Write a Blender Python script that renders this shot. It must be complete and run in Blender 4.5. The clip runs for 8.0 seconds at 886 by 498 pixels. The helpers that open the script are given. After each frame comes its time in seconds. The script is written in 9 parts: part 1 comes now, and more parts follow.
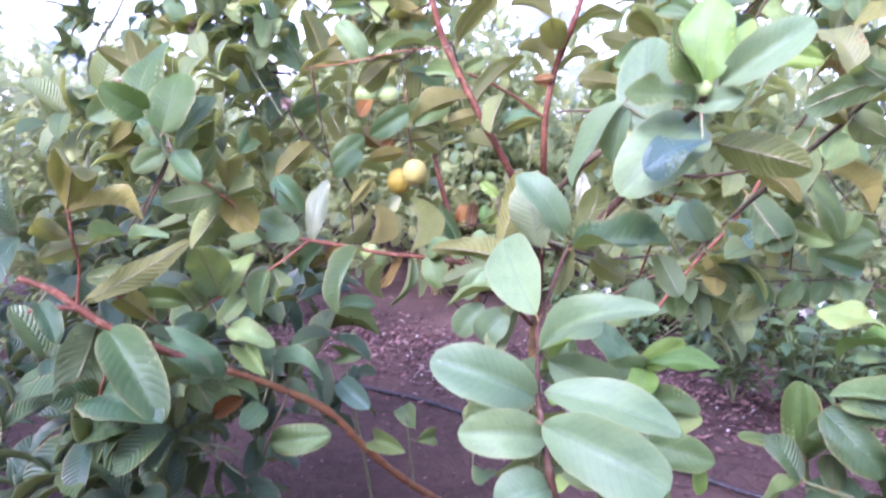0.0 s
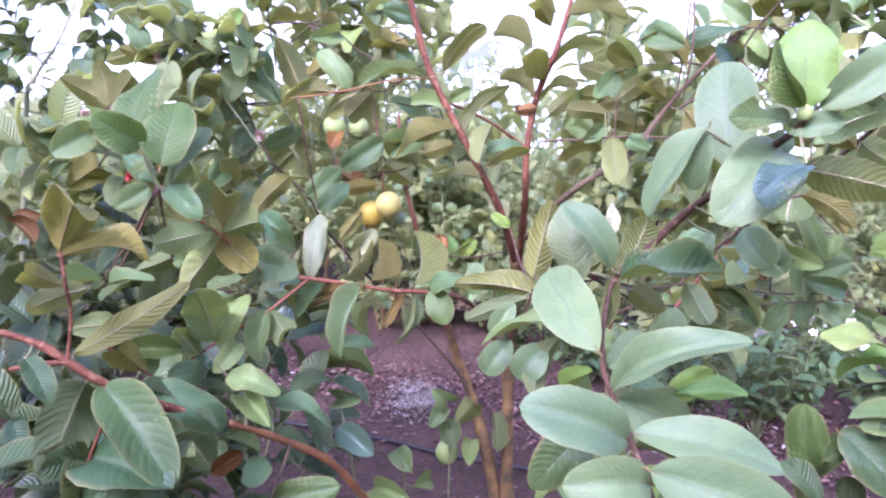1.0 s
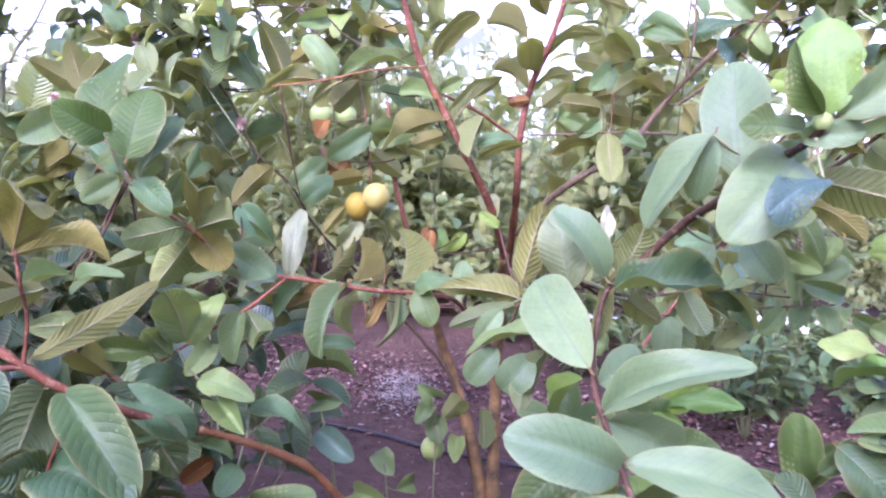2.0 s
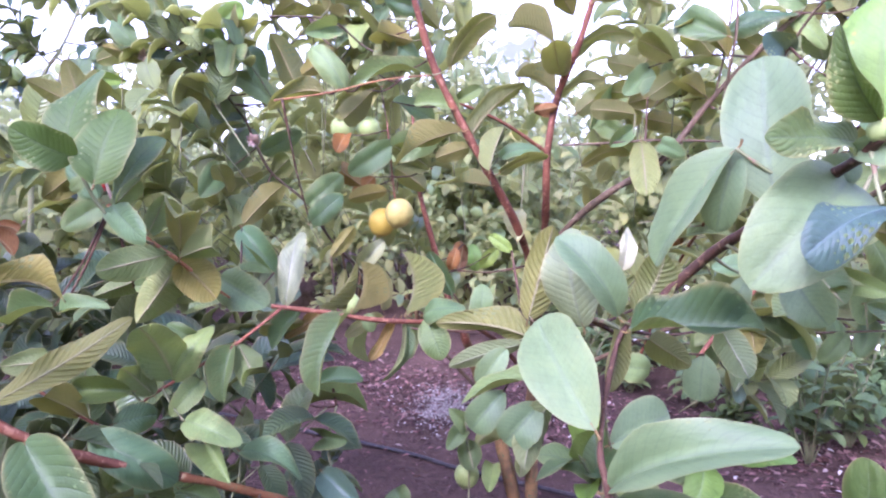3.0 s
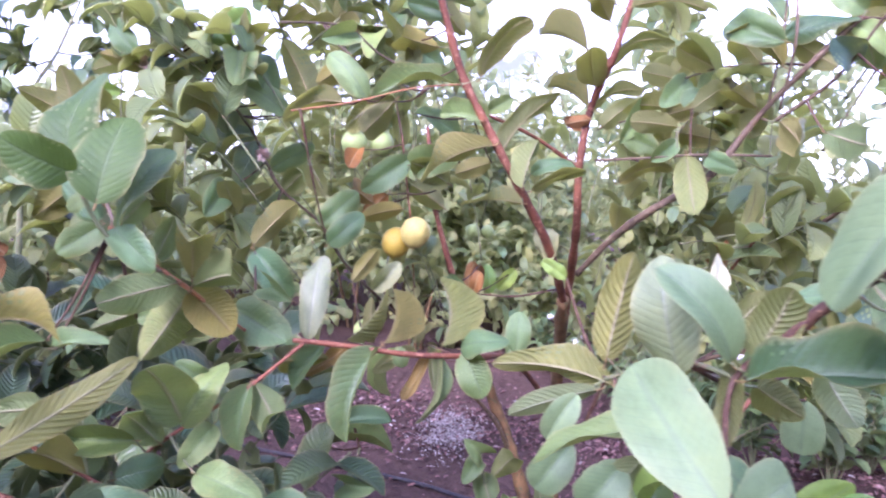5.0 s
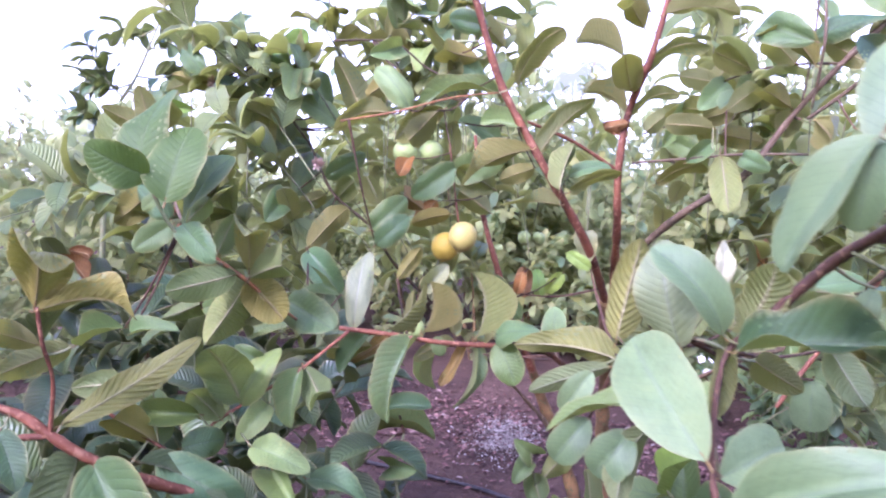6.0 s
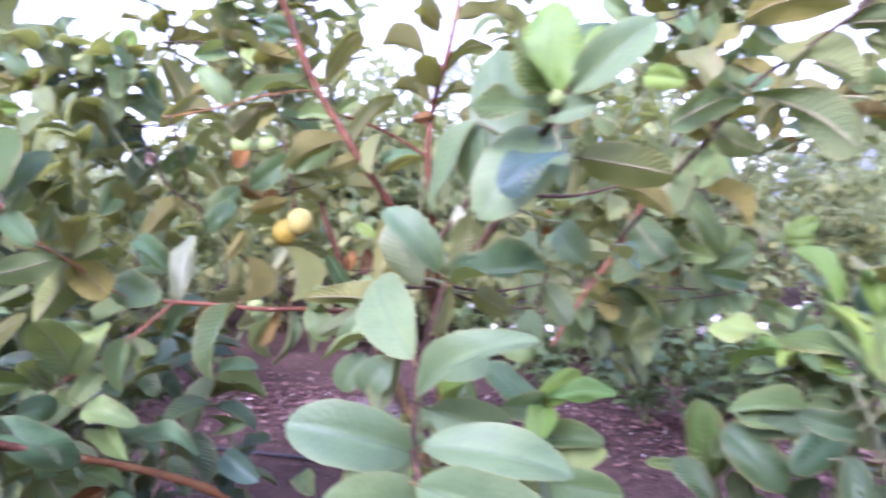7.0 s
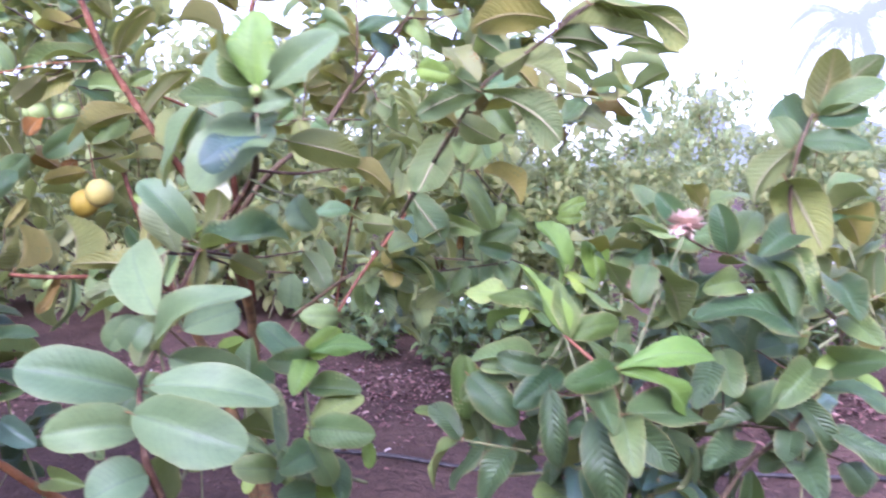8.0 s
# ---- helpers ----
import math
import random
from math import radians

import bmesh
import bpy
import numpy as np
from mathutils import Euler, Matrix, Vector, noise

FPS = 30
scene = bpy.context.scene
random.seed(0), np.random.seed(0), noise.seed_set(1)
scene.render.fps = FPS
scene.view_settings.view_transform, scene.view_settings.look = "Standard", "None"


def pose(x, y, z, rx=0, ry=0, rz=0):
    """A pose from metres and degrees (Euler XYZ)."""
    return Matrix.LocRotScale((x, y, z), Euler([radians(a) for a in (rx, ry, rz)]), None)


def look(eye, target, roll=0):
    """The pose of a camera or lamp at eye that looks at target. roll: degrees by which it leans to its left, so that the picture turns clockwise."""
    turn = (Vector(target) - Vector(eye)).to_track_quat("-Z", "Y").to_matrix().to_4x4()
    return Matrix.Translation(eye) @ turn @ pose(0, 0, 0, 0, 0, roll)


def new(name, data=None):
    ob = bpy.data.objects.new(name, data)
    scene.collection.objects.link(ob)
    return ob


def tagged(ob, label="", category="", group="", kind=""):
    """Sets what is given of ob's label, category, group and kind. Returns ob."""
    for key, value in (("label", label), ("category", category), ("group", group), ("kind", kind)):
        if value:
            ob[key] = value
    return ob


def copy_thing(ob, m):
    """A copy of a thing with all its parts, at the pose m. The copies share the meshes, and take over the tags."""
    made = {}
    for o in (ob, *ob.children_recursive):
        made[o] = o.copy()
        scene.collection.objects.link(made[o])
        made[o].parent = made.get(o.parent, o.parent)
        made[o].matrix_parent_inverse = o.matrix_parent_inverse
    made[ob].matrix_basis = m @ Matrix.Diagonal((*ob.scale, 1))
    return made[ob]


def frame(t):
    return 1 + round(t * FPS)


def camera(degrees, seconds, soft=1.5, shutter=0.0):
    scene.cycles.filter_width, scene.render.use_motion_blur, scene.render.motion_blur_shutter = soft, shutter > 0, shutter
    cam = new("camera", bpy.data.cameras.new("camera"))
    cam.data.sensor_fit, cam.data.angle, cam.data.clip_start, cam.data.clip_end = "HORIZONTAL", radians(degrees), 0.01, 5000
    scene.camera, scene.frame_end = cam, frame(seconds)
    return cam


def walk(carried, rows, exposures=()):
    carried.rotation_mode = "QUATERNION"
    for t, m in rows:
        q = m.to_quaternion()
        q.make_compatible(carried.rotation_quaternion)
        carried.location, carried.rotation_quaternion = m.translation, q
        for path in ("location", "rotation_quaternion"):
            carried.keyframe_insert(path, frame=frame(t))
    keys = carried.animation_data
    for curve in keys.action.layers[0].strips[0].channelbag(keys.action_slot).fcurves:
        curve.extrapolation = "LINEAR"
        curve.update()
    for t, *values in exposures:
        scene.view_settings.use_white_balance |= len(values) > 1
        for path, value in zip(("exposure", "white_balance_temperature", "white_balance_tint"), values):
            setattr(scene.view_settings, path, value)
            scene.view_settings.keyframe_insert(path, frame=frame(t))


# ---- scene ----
cam = camera(65.8, 8.0, soft=2.2, shutter=0.5)
PATH = [
    (0, (0.000, 0.000, 1.000), (-0.185, 1.975, 0.745), 2.1),
    (0.5, (-0.047, 0.006, 1.016), (-0.136, 1.998, 0.854), 1.9),
    (1, (-0.125, 0.036, 0.996), (-0.102, 2.030, 0.838), 1.1),
    (1.5, (-0.136, 0.061, 0.999), (-0.032, 2.049, 0.800), 1.9),
    (1.7, (-0.133, 0.066, 1.003), (-0.039, 2.054, 0.805), 2.0),
    (2.8, (-0.060, 0.165, 1.029), (-0.160, 2.154, 0.843), 1.5),
    (3, (-0.056, 0.180, 1.027), (-0.164, 2.169, 0.850), 1.1),
    (3.5, (-0.036, 0.204, 1.019), (-0.183, 2.193, 0.866), 1.9),
    (4, (-0.050, 0.231, 1.003), (-0.241, 2.217, 0.864), 0.1),
    (4.5, (-0.085, 0.272, 1.032), (-0.224, 2.262, 0.881), -0.0),
    (5, (-0.123, 0.274, 1.029), (-0.204, 2.268, 0.900), 1.1),
    (5.2, (-0.148, 0.262, 1.029), (-0.269, 2.255, 0.908), 0.8),
    (6.3, (-0.037, 0.185, 0.994), (-0.323, 2.163, 0.908), 0.3),
    (6.5, (-0.008, 0.156, 0.986), (-0.275, 2.136, 0.895), -0.5),
    (7, (0.041, 0.060, 0.986), (0.114, 2.056, 0.871), -2.1),
    (7.5, (0.078, -0.021, 0.996), (0.465, 1.936, 0.843), -0.5),
    (8, (0.145, -0.067, 0.982), (0.639, 1.861, 0.790), -0.7),
]
walk(cam, [(t, look(eye, target, roll)) for t, eye, target, roll in PATH], [(0.0, 1.92, 5050, 51), (0.6, 1.80, 5110, 51), (3.0, 1.78, 5150, 55), (6.3, 1.76, 5160, 54), (8.0, 1.68, 5140, 48)])

# ---- light ----
SUN_UP, SUN_TURN = 36.0, 205.0
world = bpy.data.worlds.new("sky")
scene.world = world
world.use_nodes = True
wt = world.node_tree
sky = wt.nodes.new("ShaderNodeTexSky")
sky.sky_type, sky.sun_disc = "NISHITA", False
sky.sun_elevation, sky.sun_rotation = radians(SUN_UP), radians(SUN_TURN)
sky.air_density, sky.dust_density, sky.ozone_density = 1.0, 2.0, 1.0
haze = wt.nodes.new("ShaderNodeHueSaturation")
haze.inputs["Saturation"].default_value, haze.inputs["Value"].default_value = 0.5, 1.7
wt.links.new(sky.outputs[0], haze.inputs["Color"])
wt.links.new(haze.outputs[0], wt.nodes["Background"].inputs[0])
wt.nodes["Background"].inputs[1].default_value = 0.14
sun = new("sun", bpy.data.lights.new("sun", "SUN"))
sun.data.energy, sun.data.angle, sun.data.color = 1.6, radians(20), (1.0, 0.95, 0.88)
az = radians(SUN_TURN)
sun.matrix_world = look((0, 0, 0), (-math.sin(az), -math.cos(az), -math.tan(radians(SUN_UP))))


# ---- materials ----
def mat(name, rough=0.6, spec=0.4):
    m = bpy.data.materials.new(name)
    m.use_nodes = True
    b = m.node_tree.nodes["Principled BSDF"]
    b.inputs["Roughness"].default_value = rough
    b.inputs["Specular IOR Level"].default_value = spec
    return m, m.node_tree, b


def node(tree, kind, **values):
    n = tree.nodes.new(kind)
    for key, value in values.items():
        n.inputs[key.replace("_", " ")].default_value = value
    return n


def calc(tree, op, a, b=None):
    n = tree.nodes.new("ShaderNodeMath")
    n.operation = op
    for i, v in enumerate((a, b)):
        if v is None:
            continue
        if isinstance(v, (int, float)):
            n.inputs[i].default_value = v
        else:
            tree.links.new(v, n.inputs[i])
    return n.outputs[0]


def blend(tree, fac, a, b, kind="MIX"):
    n = tree.nodes.new("ShaderNodeMixRGB")
    n.blend_type = kind
    for i, v in enumerate((fac, a, b)):
        if isinstance(v, (int, float)):
            n.inputs[i].default_value = v
        elif isinstance(v, tuple):
            n.inputs[i].default_value = (*v, 1)
        else:
            tree.links.new(v, n.inputs[i])
    return n.outputs[0]


def ramp(tree, fac, *stops):
    n = tree.nodes.new("ShaderNodeValToRGB")
    while len(n.color_ramp.elements) < len(stops):
        n.color_ramp.elements.new(0.5)
    for e, (p, c) in zip(n.color_ramp.elements, stops):
        e.position, e.color = p, (*c, 1)
    tree.links.new(fac, n.inputs[0])
    return n.outputs[0]


def bumped(tree, b, height, strength, distance):
    n = node(tree, "ShaderNodeBump", Strength=strength, Distance=distance)
    tree.links.new(height, n.inputs["Height"])
    tree.links.new(n.outputs[0], b.inputs["Normal"])


def tex(tree, kind, scale, detail=3.0, where="Object"):
    co = tree.nodes.new("ShaderNodeTexCoord")
    n = tree.nodes.new(kind)
    n.inputs["Scale"].default_value = scale
    if "Detail" in n.inputs:
        n.inputs["Detail"].default_value = detail
    tree.links.new(co.outputs[where], n.inputs["Vector"])
    return n


def leaf_mat(name, low, high, vein, rough, spec, vein_amount, relief, thru, edge=None, island=False, pleat=0.35, glow=(0.70, 0.78, 0.32), age=0.9, vary=1.0):
    """A leaf's face: uv.x runs along the midrib, uv.y across it (0.5 on the midrib)."""
    m, t, b = mat(name, rough, spec)
    uv = t.nodes.new("ShaderNodeUVMap")
    sep = t.nodes.new("ShaderNodeSeparateXYZ")
    t.links.new(uv.outputs[0], sep.inputs[0])
    u, v = sep.outputs[0], sep.outputs[1]
    side = calc(t, "MULTIPLY", calc(t, "ABSOLUTE", calc(t, "SUBTRACT", v, 0.5)), 2.0)
    noise_a = tex(t, "ShaderNodeTexNoise", 26.0, 4.0)
    if island:
        rnd = t.nodes.new("ShaderNodeNewGeometry").outputs["Random Per Island"]
    else:
        rnd = t.nodes.new("ShaderNodeObjectInfo").outputs["Random"]
    rnd2 = calc(t, "FRACT", calc(t, "MULTIPLY", rnd, 7.13))
    count = calc(t, "ADD", 11.0, calc(t, "MULTIPLY", rnd2, 3.5))
    sway = calc(t, "MULTIPLY", noise_a.outputs[0], 0.3)
    phase = calc(t, "FRACT", calc(t, "ADD", sway, calc(t, "SUBTRACT", calc(t, "MULTIPLY", u, count), calc(t, "MULTIPLY", calc(t, "POWER", side, 1.2), 2.6))))
    tooth = calc(t, "ABSOLUTE", calc(t, "SUBTRACT", phase, 0.5))
    ribs = calc(t, "POWER", calc(t, "MULTIPLY", tooth, 2.0), 9.0)
    mid = calc(t, "POWER", calc(t, "MAXIMUM", calc(t, "SUBTRACT", 1.0, calc(t, "MULTIPLY", side, 11.0)), 0.0), 0.6)
    lines = calc(t, "MINIMUM", calc(t, "ADD", calc(t, "MULTIPLY", ribs, 0.6), mid), 1.0)
    mixer = calc(t, "ADD", calc(t, "MULTIPLY", rnd, 0.95), calc(t, "MULTIPLY", calc(t, "SUBTRACT", noise_a.outputs[0], 0.5), 0.9))
    low, high = (low[0], low[1], low[2] * 0.82), (high[0], high[1], high[2] * 0.8)
    cool = (low[0] * (1 - 0.32 * vary), low[1] * (1 - 0.15 * vary), low[2] * (1 + 0.15 * vary))
    warm = (high[0] * (1 + 0.22 * vary), high[1] * (1 + 0.1 * vary), high[2] * (1 - 0.3 * vary))
    body = ramp(t, mixer, (0.0, cool), (0.35, low), (0.7, high), (1.0, warm))
    mottle = tex(t, "ShaderNodeTexNoise", 6.0, 6.0)
    mottle.inputs["Roughness"].default_value = 0.65
    body = blend(t, 1.0, body, ramp(t, mottle.outputs[0], (0.3, (0.66, 0.72, 0.70)), (0.5, (1.0, 1.0, 1.0)), (0.72, (1.28, 1.2, 1.12))), "MULTIPLY")
    cells = tex(t, "ShaderNodeTexVoronoi", 55.0)
    cells.feature = "DISTANCE_TO_EDGE"
    net = calc(t, "LESS_THAN", cells.outputs[0], 0.05)
    body = blend(t, calc(t, "MULTIPLY", net, 0.12 * vein_amount), body, vein)
    t.links.new(calc(t, "ADD", rough - 0.12, calc(t, "MULTIPLY", mottle.outputs[0], 0.3)), b.inputs["Roughness"])
    rust = tex(t, "ShaderNodeTexNoise", 11.0, 3.0)
    aged = calc(t, "MULTIPLY", calc(t, "MAXIMUM", calc(t, "SUBTRACT", rnd2, 0.55), 0.0), 2.2)
    patchy = calc(t, "MULTIPLY", aged, calc(t, "MULTIPLY", calc(t, "MAXIMUM", calc(t, "SUBTRACT", rust.outputs[0], 0.42), 0.0), calc(t, "ADD", 1.0, calc(t, "MULTIPLY", side, 3.0))))
    if age:
        body = blend(t, calc(t, "MINIMUM", calc(t, "MULTIPLY", patchy, age), 0.8), body, (0.28, 0.19, 0.07))
    if edge:
        worn = tex(t, "ShaderNodeTexNoise", 14.0, 2.0)
        rim = calc(t, "MULTIPLY", calc(t, "POWER", side, 16.0), calc(t, "MULTIPLY", calc(t, "SUBTRACT", worn.outputs[0], 0.15), 1.5))
        body = blend(t, rim, body, edge)
    # Shade in the pleats is put into the colour, darkest midway between ribs.
    pleat_shade = blend(t, 1.0, body, (0.68, 0.70, 0.62), "MULTIPLY")
    body = blend(t, calc(t, "MULTIPLY", calc(t, "SUBTRACT", 1.0, calc(t, "MULTIPLY", tooth, 2.0)), min(1.0, 1.6 * pleat)), body, pleat_shade)
    body = blend(t, calc(t, "MULTIPLY", lines, vein_amount), body, vein)
    body = blend(t, calc(t, "MULTIPLY", mid, min(1.0, 1.15 * vein_amount)), body, vein)
    spots = tex(t, "ShaderNodeTexNoise", 160.0, 2.0)
    dots = calc(t, "MULTIPLY", calc(t, "GREATER_THAN", spots.outputs[0], 0.79), 0.3)
    body = blend(t, dots, body, (0.045, 0.032, 0.018))
    t.links.new(body, b.inputs["Base Color"])
    height = calc(t, "ADD", calc(t, "MULTIPLY", lines, relief), calc(t, "MULTIPLY", calc(t, "SUBTRACT", 1.0, calc(t, "MULTIPLY", tooth, 2.0)), pleat))
    height = calc(t, "ADD", height, calc(t, "MULTIPLY", mottle.outputs[0], 0.4))
    bumped(t, b, height, 0.9, 0.0032)
    tr = t.nodes.new("ShaderNodeBsdfTranslucent")
    through_leaf = blend(t, mixer, glow, tuple(0.72 * g for g in glow))
    t.links.new(blend(t, calc(t, "MULTIPLY", lines, 0.55), through_leaf, tuple(0.35 * g for g in glow)), tr.inputs[0])
    t.links.new(b.inputs["Normal"].links[0].from_socket, tr.inputs["Normal"])
    mix = t.nodes.new("ShaderNodeMixShader")
    mix.inputs[0].default_value = thru
    t.links.new(b.outputs[0], mix.inputs[1])
    t.links.new(tr.outputs[0], mix.inputs[2])
    t.links.new(mix.outputs[0], t.nodes["Material Output"].inputs[0])
    return m


PALE_RIB = (0.52, 0.47, 0.28)
RIM = (0.52, 0.43, 0.19)
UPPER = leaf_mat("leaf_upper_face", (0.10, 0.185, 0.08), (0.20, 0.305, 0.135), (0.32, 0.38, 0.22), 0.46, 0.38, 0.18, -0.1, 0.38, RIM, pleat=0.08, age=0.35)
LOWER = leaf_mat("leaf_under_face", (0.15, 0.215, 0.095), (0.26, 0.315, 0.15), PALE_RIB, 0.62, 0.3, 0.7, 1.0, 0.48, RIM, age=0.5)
OLIVE_UPPER = leaf_mat("olive_leaf_upper_face", (0.105, 0.145, 0.06), (0.20, 0.23, 0.095), (0.32, 0.31, 0.17), 0.38, 0.5, 0.28, -0.25, 0.44, RIM, pleat=0.16, age=0.5)
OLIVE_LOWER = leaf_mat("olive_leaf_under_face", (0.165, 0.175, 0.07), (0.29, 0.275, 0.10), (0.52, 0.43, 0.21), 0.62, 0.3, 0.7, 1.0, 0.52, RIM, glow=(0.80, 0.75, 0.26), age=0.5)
DEEP_UPPER = leaf_mat("deep_leaf_upper_face", (0.05, 0.105, 0.042), (0.118, 0.192, 0.078), (0.22, 0.29, 0.16), 0.44, 0.42, 0.2, -0.15, 0.35, RIM, pleat=0.1, age=0.3)
FRESH_UPPER = leaf_mat("fresh_leaf_upper_face", (0.12, 0.24, 0.06), (0.17, 0.30, 0.09), (0.28, 0.40, 0.17), 0.42, 0.5, 0.07, -0.05, 0.4, pleat=0.01, glow=(0.62, 0.80, 0.24), age=0.0, vary=0.4)
YOUNG_UPPER = leaf_mat("young_leaf_upper_face", (0.165, 0.285, 0.055), (0.245, 0.37, 0.09), (0.34, 0.46, 0.2), 0.45, 0.45, 0.25, -0.15, 0.38, pleat=0.08, glow=(0.72, 0.82, 0.26), age=0.0)
YOUNG_LOWER = leaf_mat("young_leaf_under_face", (0.21, 0.33, 0.08), (0.30, 0.42, 0.13), (0.45, 0.55, 0.25), 0.55, 0.35, 0.6, 1.0, 0.4, glow=(0.75, 0.85, 0.27), age=0.0)
# Bluish sky sheen on glossy leaves is put into this base colour.
SKY_TINT_UPPER = leaf_mat("sky_tinted_leaf_upper_face", (0.04, 0.09, 0.085), (0.075, 0.14, 0.125), (0.18, 0.26, 0.24), 0.4, 0.6, 0.15, -0.1, 0.2, pleat=0.05, age=0.0, vary=0.3)
GREEN_UPPER = leaf_mat("green_leaf_upper_face", (0.042, 0.09, 0.024), (0.08, 0.135, 0.042), (0.2, 0.27, 0.12), 0.46, 0.3, 0.14, -0.2, 0.34, RIM, pleat=0.08, glow=(0.55, 0.75, 0.22), age=0.0)
SOFT_UPPER = leaf_mat("soft_pale_leaf_upper_face", (0.165, 0.215, 0.125), (0.215, 0.27, 0.16), (0.36, 0.4, 0.28), 0.45, 0.4, 0.22, -0.2, 0.3, RIM, pleat=0.1, age=0.0, vary=0.2)
PALE_UPPER = leaf_mat("pale_leaf_upper_face", (0.20, 0.24, 0.15), (0.285, 0.315, 0.195), (0.5, 0.5, 0.38), 0.45, 0.45, 0.2, -0.2, 0.25, RIM, pleat=0.05, age=0.0)
BROAD_UPPER = leaf_mat("broad_leaf_upper_face", (0.125, 0.20, 0.11), (0.165, 0.255, 0.145), (0.32, 0.4, 0.26), 0.43, 0.42, 0.08, -0.04, 0.36, (0.33, 0.34, 0.15), pleat=0.015, age=0.12, vary=0.3)
BROAD_LOWER = leaf_mat("broad_leaf_under_face", (0.19, 0.24, 0.12), (0.27, 0.32, 0.17), (0.46, 0.46, 0.30), 0.6, 0.3, 0.5, 0.8, 0.4, RIM, age=0.2)
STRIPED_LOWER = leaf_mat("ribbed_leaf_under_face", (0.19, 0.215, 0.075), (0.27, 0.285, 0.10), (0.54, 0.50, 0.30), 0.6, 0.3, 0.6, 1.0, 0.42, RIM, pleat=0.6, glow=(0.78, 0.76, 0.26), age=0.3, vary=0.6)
# The gleam on one small leaf is put into this near-white colour.
WHITE_UPPER = leaf_mat("white_gleam_leaf_upper_face", (0.42, 0.45, 0.34), (0.52, 0.54, 0.42), (0.6, 0.6, 0.48), 0.5, 0.4, 0.3, -0.2, 0.3, RIM, pleat=0.05, age=0.0)
OLD_UPPER = leaf_mat("old_leaf_upper_face", (0.26, 0.10, 0.035), (0.40, 0.19, 0.06), (0.55, 0.4, 0.18), 0.5, 0.4, 0.5, -0.5, 0.3, (0.2, 0.06, 0.02), glow=(0.6, 0.28, 0.1), age=0.0)
OLD_LOWER = leaf_mat("old_leaf_under_face", (0.28, 0.13, 0.05), (0.40, 0.22, 0.09), (0.55, 0.42, 0.2), 0.6, 0.3, 0.6, 1.0, 0.3, (0.2, 0.06, 0.02), glow=(0.6, 0.28, 0.1), age=0.0)
TAN_LOWER = leaf_mat("tan_leaf_under_face", (0.22, 0.165, 0.06), (0.32, 0.235, 0.09), (0.55, 0.42, 0.22), 0.6, 0.3, 0.6, 1.0, 0.35, (0.3, 0.14, 0.05), glow=(0.7, 0.45, 0.18))
CROWD_UPPER = leaf_mat("crowd_leaf_upper_face", (0.13, 0.205, 0.10), (0.31, 0.385, 0.19), (0.28, 0.34, 0.2), 0.38, 0.6, 0.15, -0.3, 0.5, RIM, island=True, age=0.5)
CROWD_LOWER = leaf_mat("crowd_leaf_under_face", (0.2, 0.235, 0.105), (0.38, 0.4, 0.18), PALE_RIB, 0.6, 0.3, 0.4, 1.0, 0.58, RIM, island=True, glow=(0.8, 0.82, 0.36), age=0.5)
BUSH_UPPER = leaf_mat("bush_leaf_upper_face", (0.105, 0.17, 0.095), (0.25, 0.315, 0.175), (0.28, 0.34, 0.2), 0.45, 0.45, 0.15, -0.3, 0.45, RIM, island=True, age=0.4)
BUSH_LOWER = leaf_mat("bush_leaf_under_face", (0.16, 0.19, 0.09), (0.31, 0.335, 0.165), PALE_RIB, 0.6, 0.3, 0.4, 1.0, 0.5, RIM, island=True, glow=(0.76, 0.82, 0.38), age=0.4)
# Shade low in the crowns is put into these two darker leaf colours.
SHADED_UPPER = leaf_mat("shaded_leaf_upper_face", (0.04, 0.085, 0.045), (0.085, 0.145, 0.065), (0.16, 0.23, 0.12), 0.36, 0.55, 0.15, -0.2, 0.25, RIM, island=True, age=0.3)
SHADED_LOWER = leaf_mat("shaded_leaf_under_face", (0.075, 0.11, 0.05), (0.13, 0.165, 0.075), (0.3, 0.3, 0.17), 0.6, 0.3, 0.3, 0.6, 0.28, island=True, age=0.3)
WEED_UPPER = leaf_mat("weed_leaf_upper_face", (0.08, 0.16, 0.08), (0.16, 0.26, 0.12), (0.2, 0.3, 0.15), 0.4, 0.5, 0.2, -0.3, 0.35, island=True, age=0.0)
WEED_LOWER = leaf_mat("weed_leaf_under_face", (0.13, 0.20, 0.10), (0.21, 0.29, 0.14), PALE_RIB, 0.6, 0.3, 0.3, 1.0, 0.4, island=True, age=0.0)
# "mature" is the kind with shade in its dark colours.
# "waxy" is the kind whose colour carries the sky's blue sheen.
FACES = {"mature": (SHADED_UPPER, SHADED_LOWER), "waxy": (SKY_TINT_UPPER, LOWER), "soft": (SOFT_UPPER, LOWER), "white": (WHITE_UPPER, LOWER), "green": (GREEN_UPPER, LOWER), "fresh": (FRESH_UPPER, YOUNG_LOWER), "deep": (DEEP_UPPER, LOWER), "tan": (OLIVE_UPPER, TAN_LOWER), "leaf": (UPPER, LOWER), "olive": (OLIVE_UPPER, OLIVE_LOWER), "young": (YOUNG_UPPER, YOUNG_LOWER), "old": (OLD_UPPER, OLD_LOWER), "broad": (BROAD_UPPER, BROAD_LOWER), "pale": (PALE_UPPER, LOWER), "paleolive": (OLIVE_UPPER, STRIPED_LOWER)}


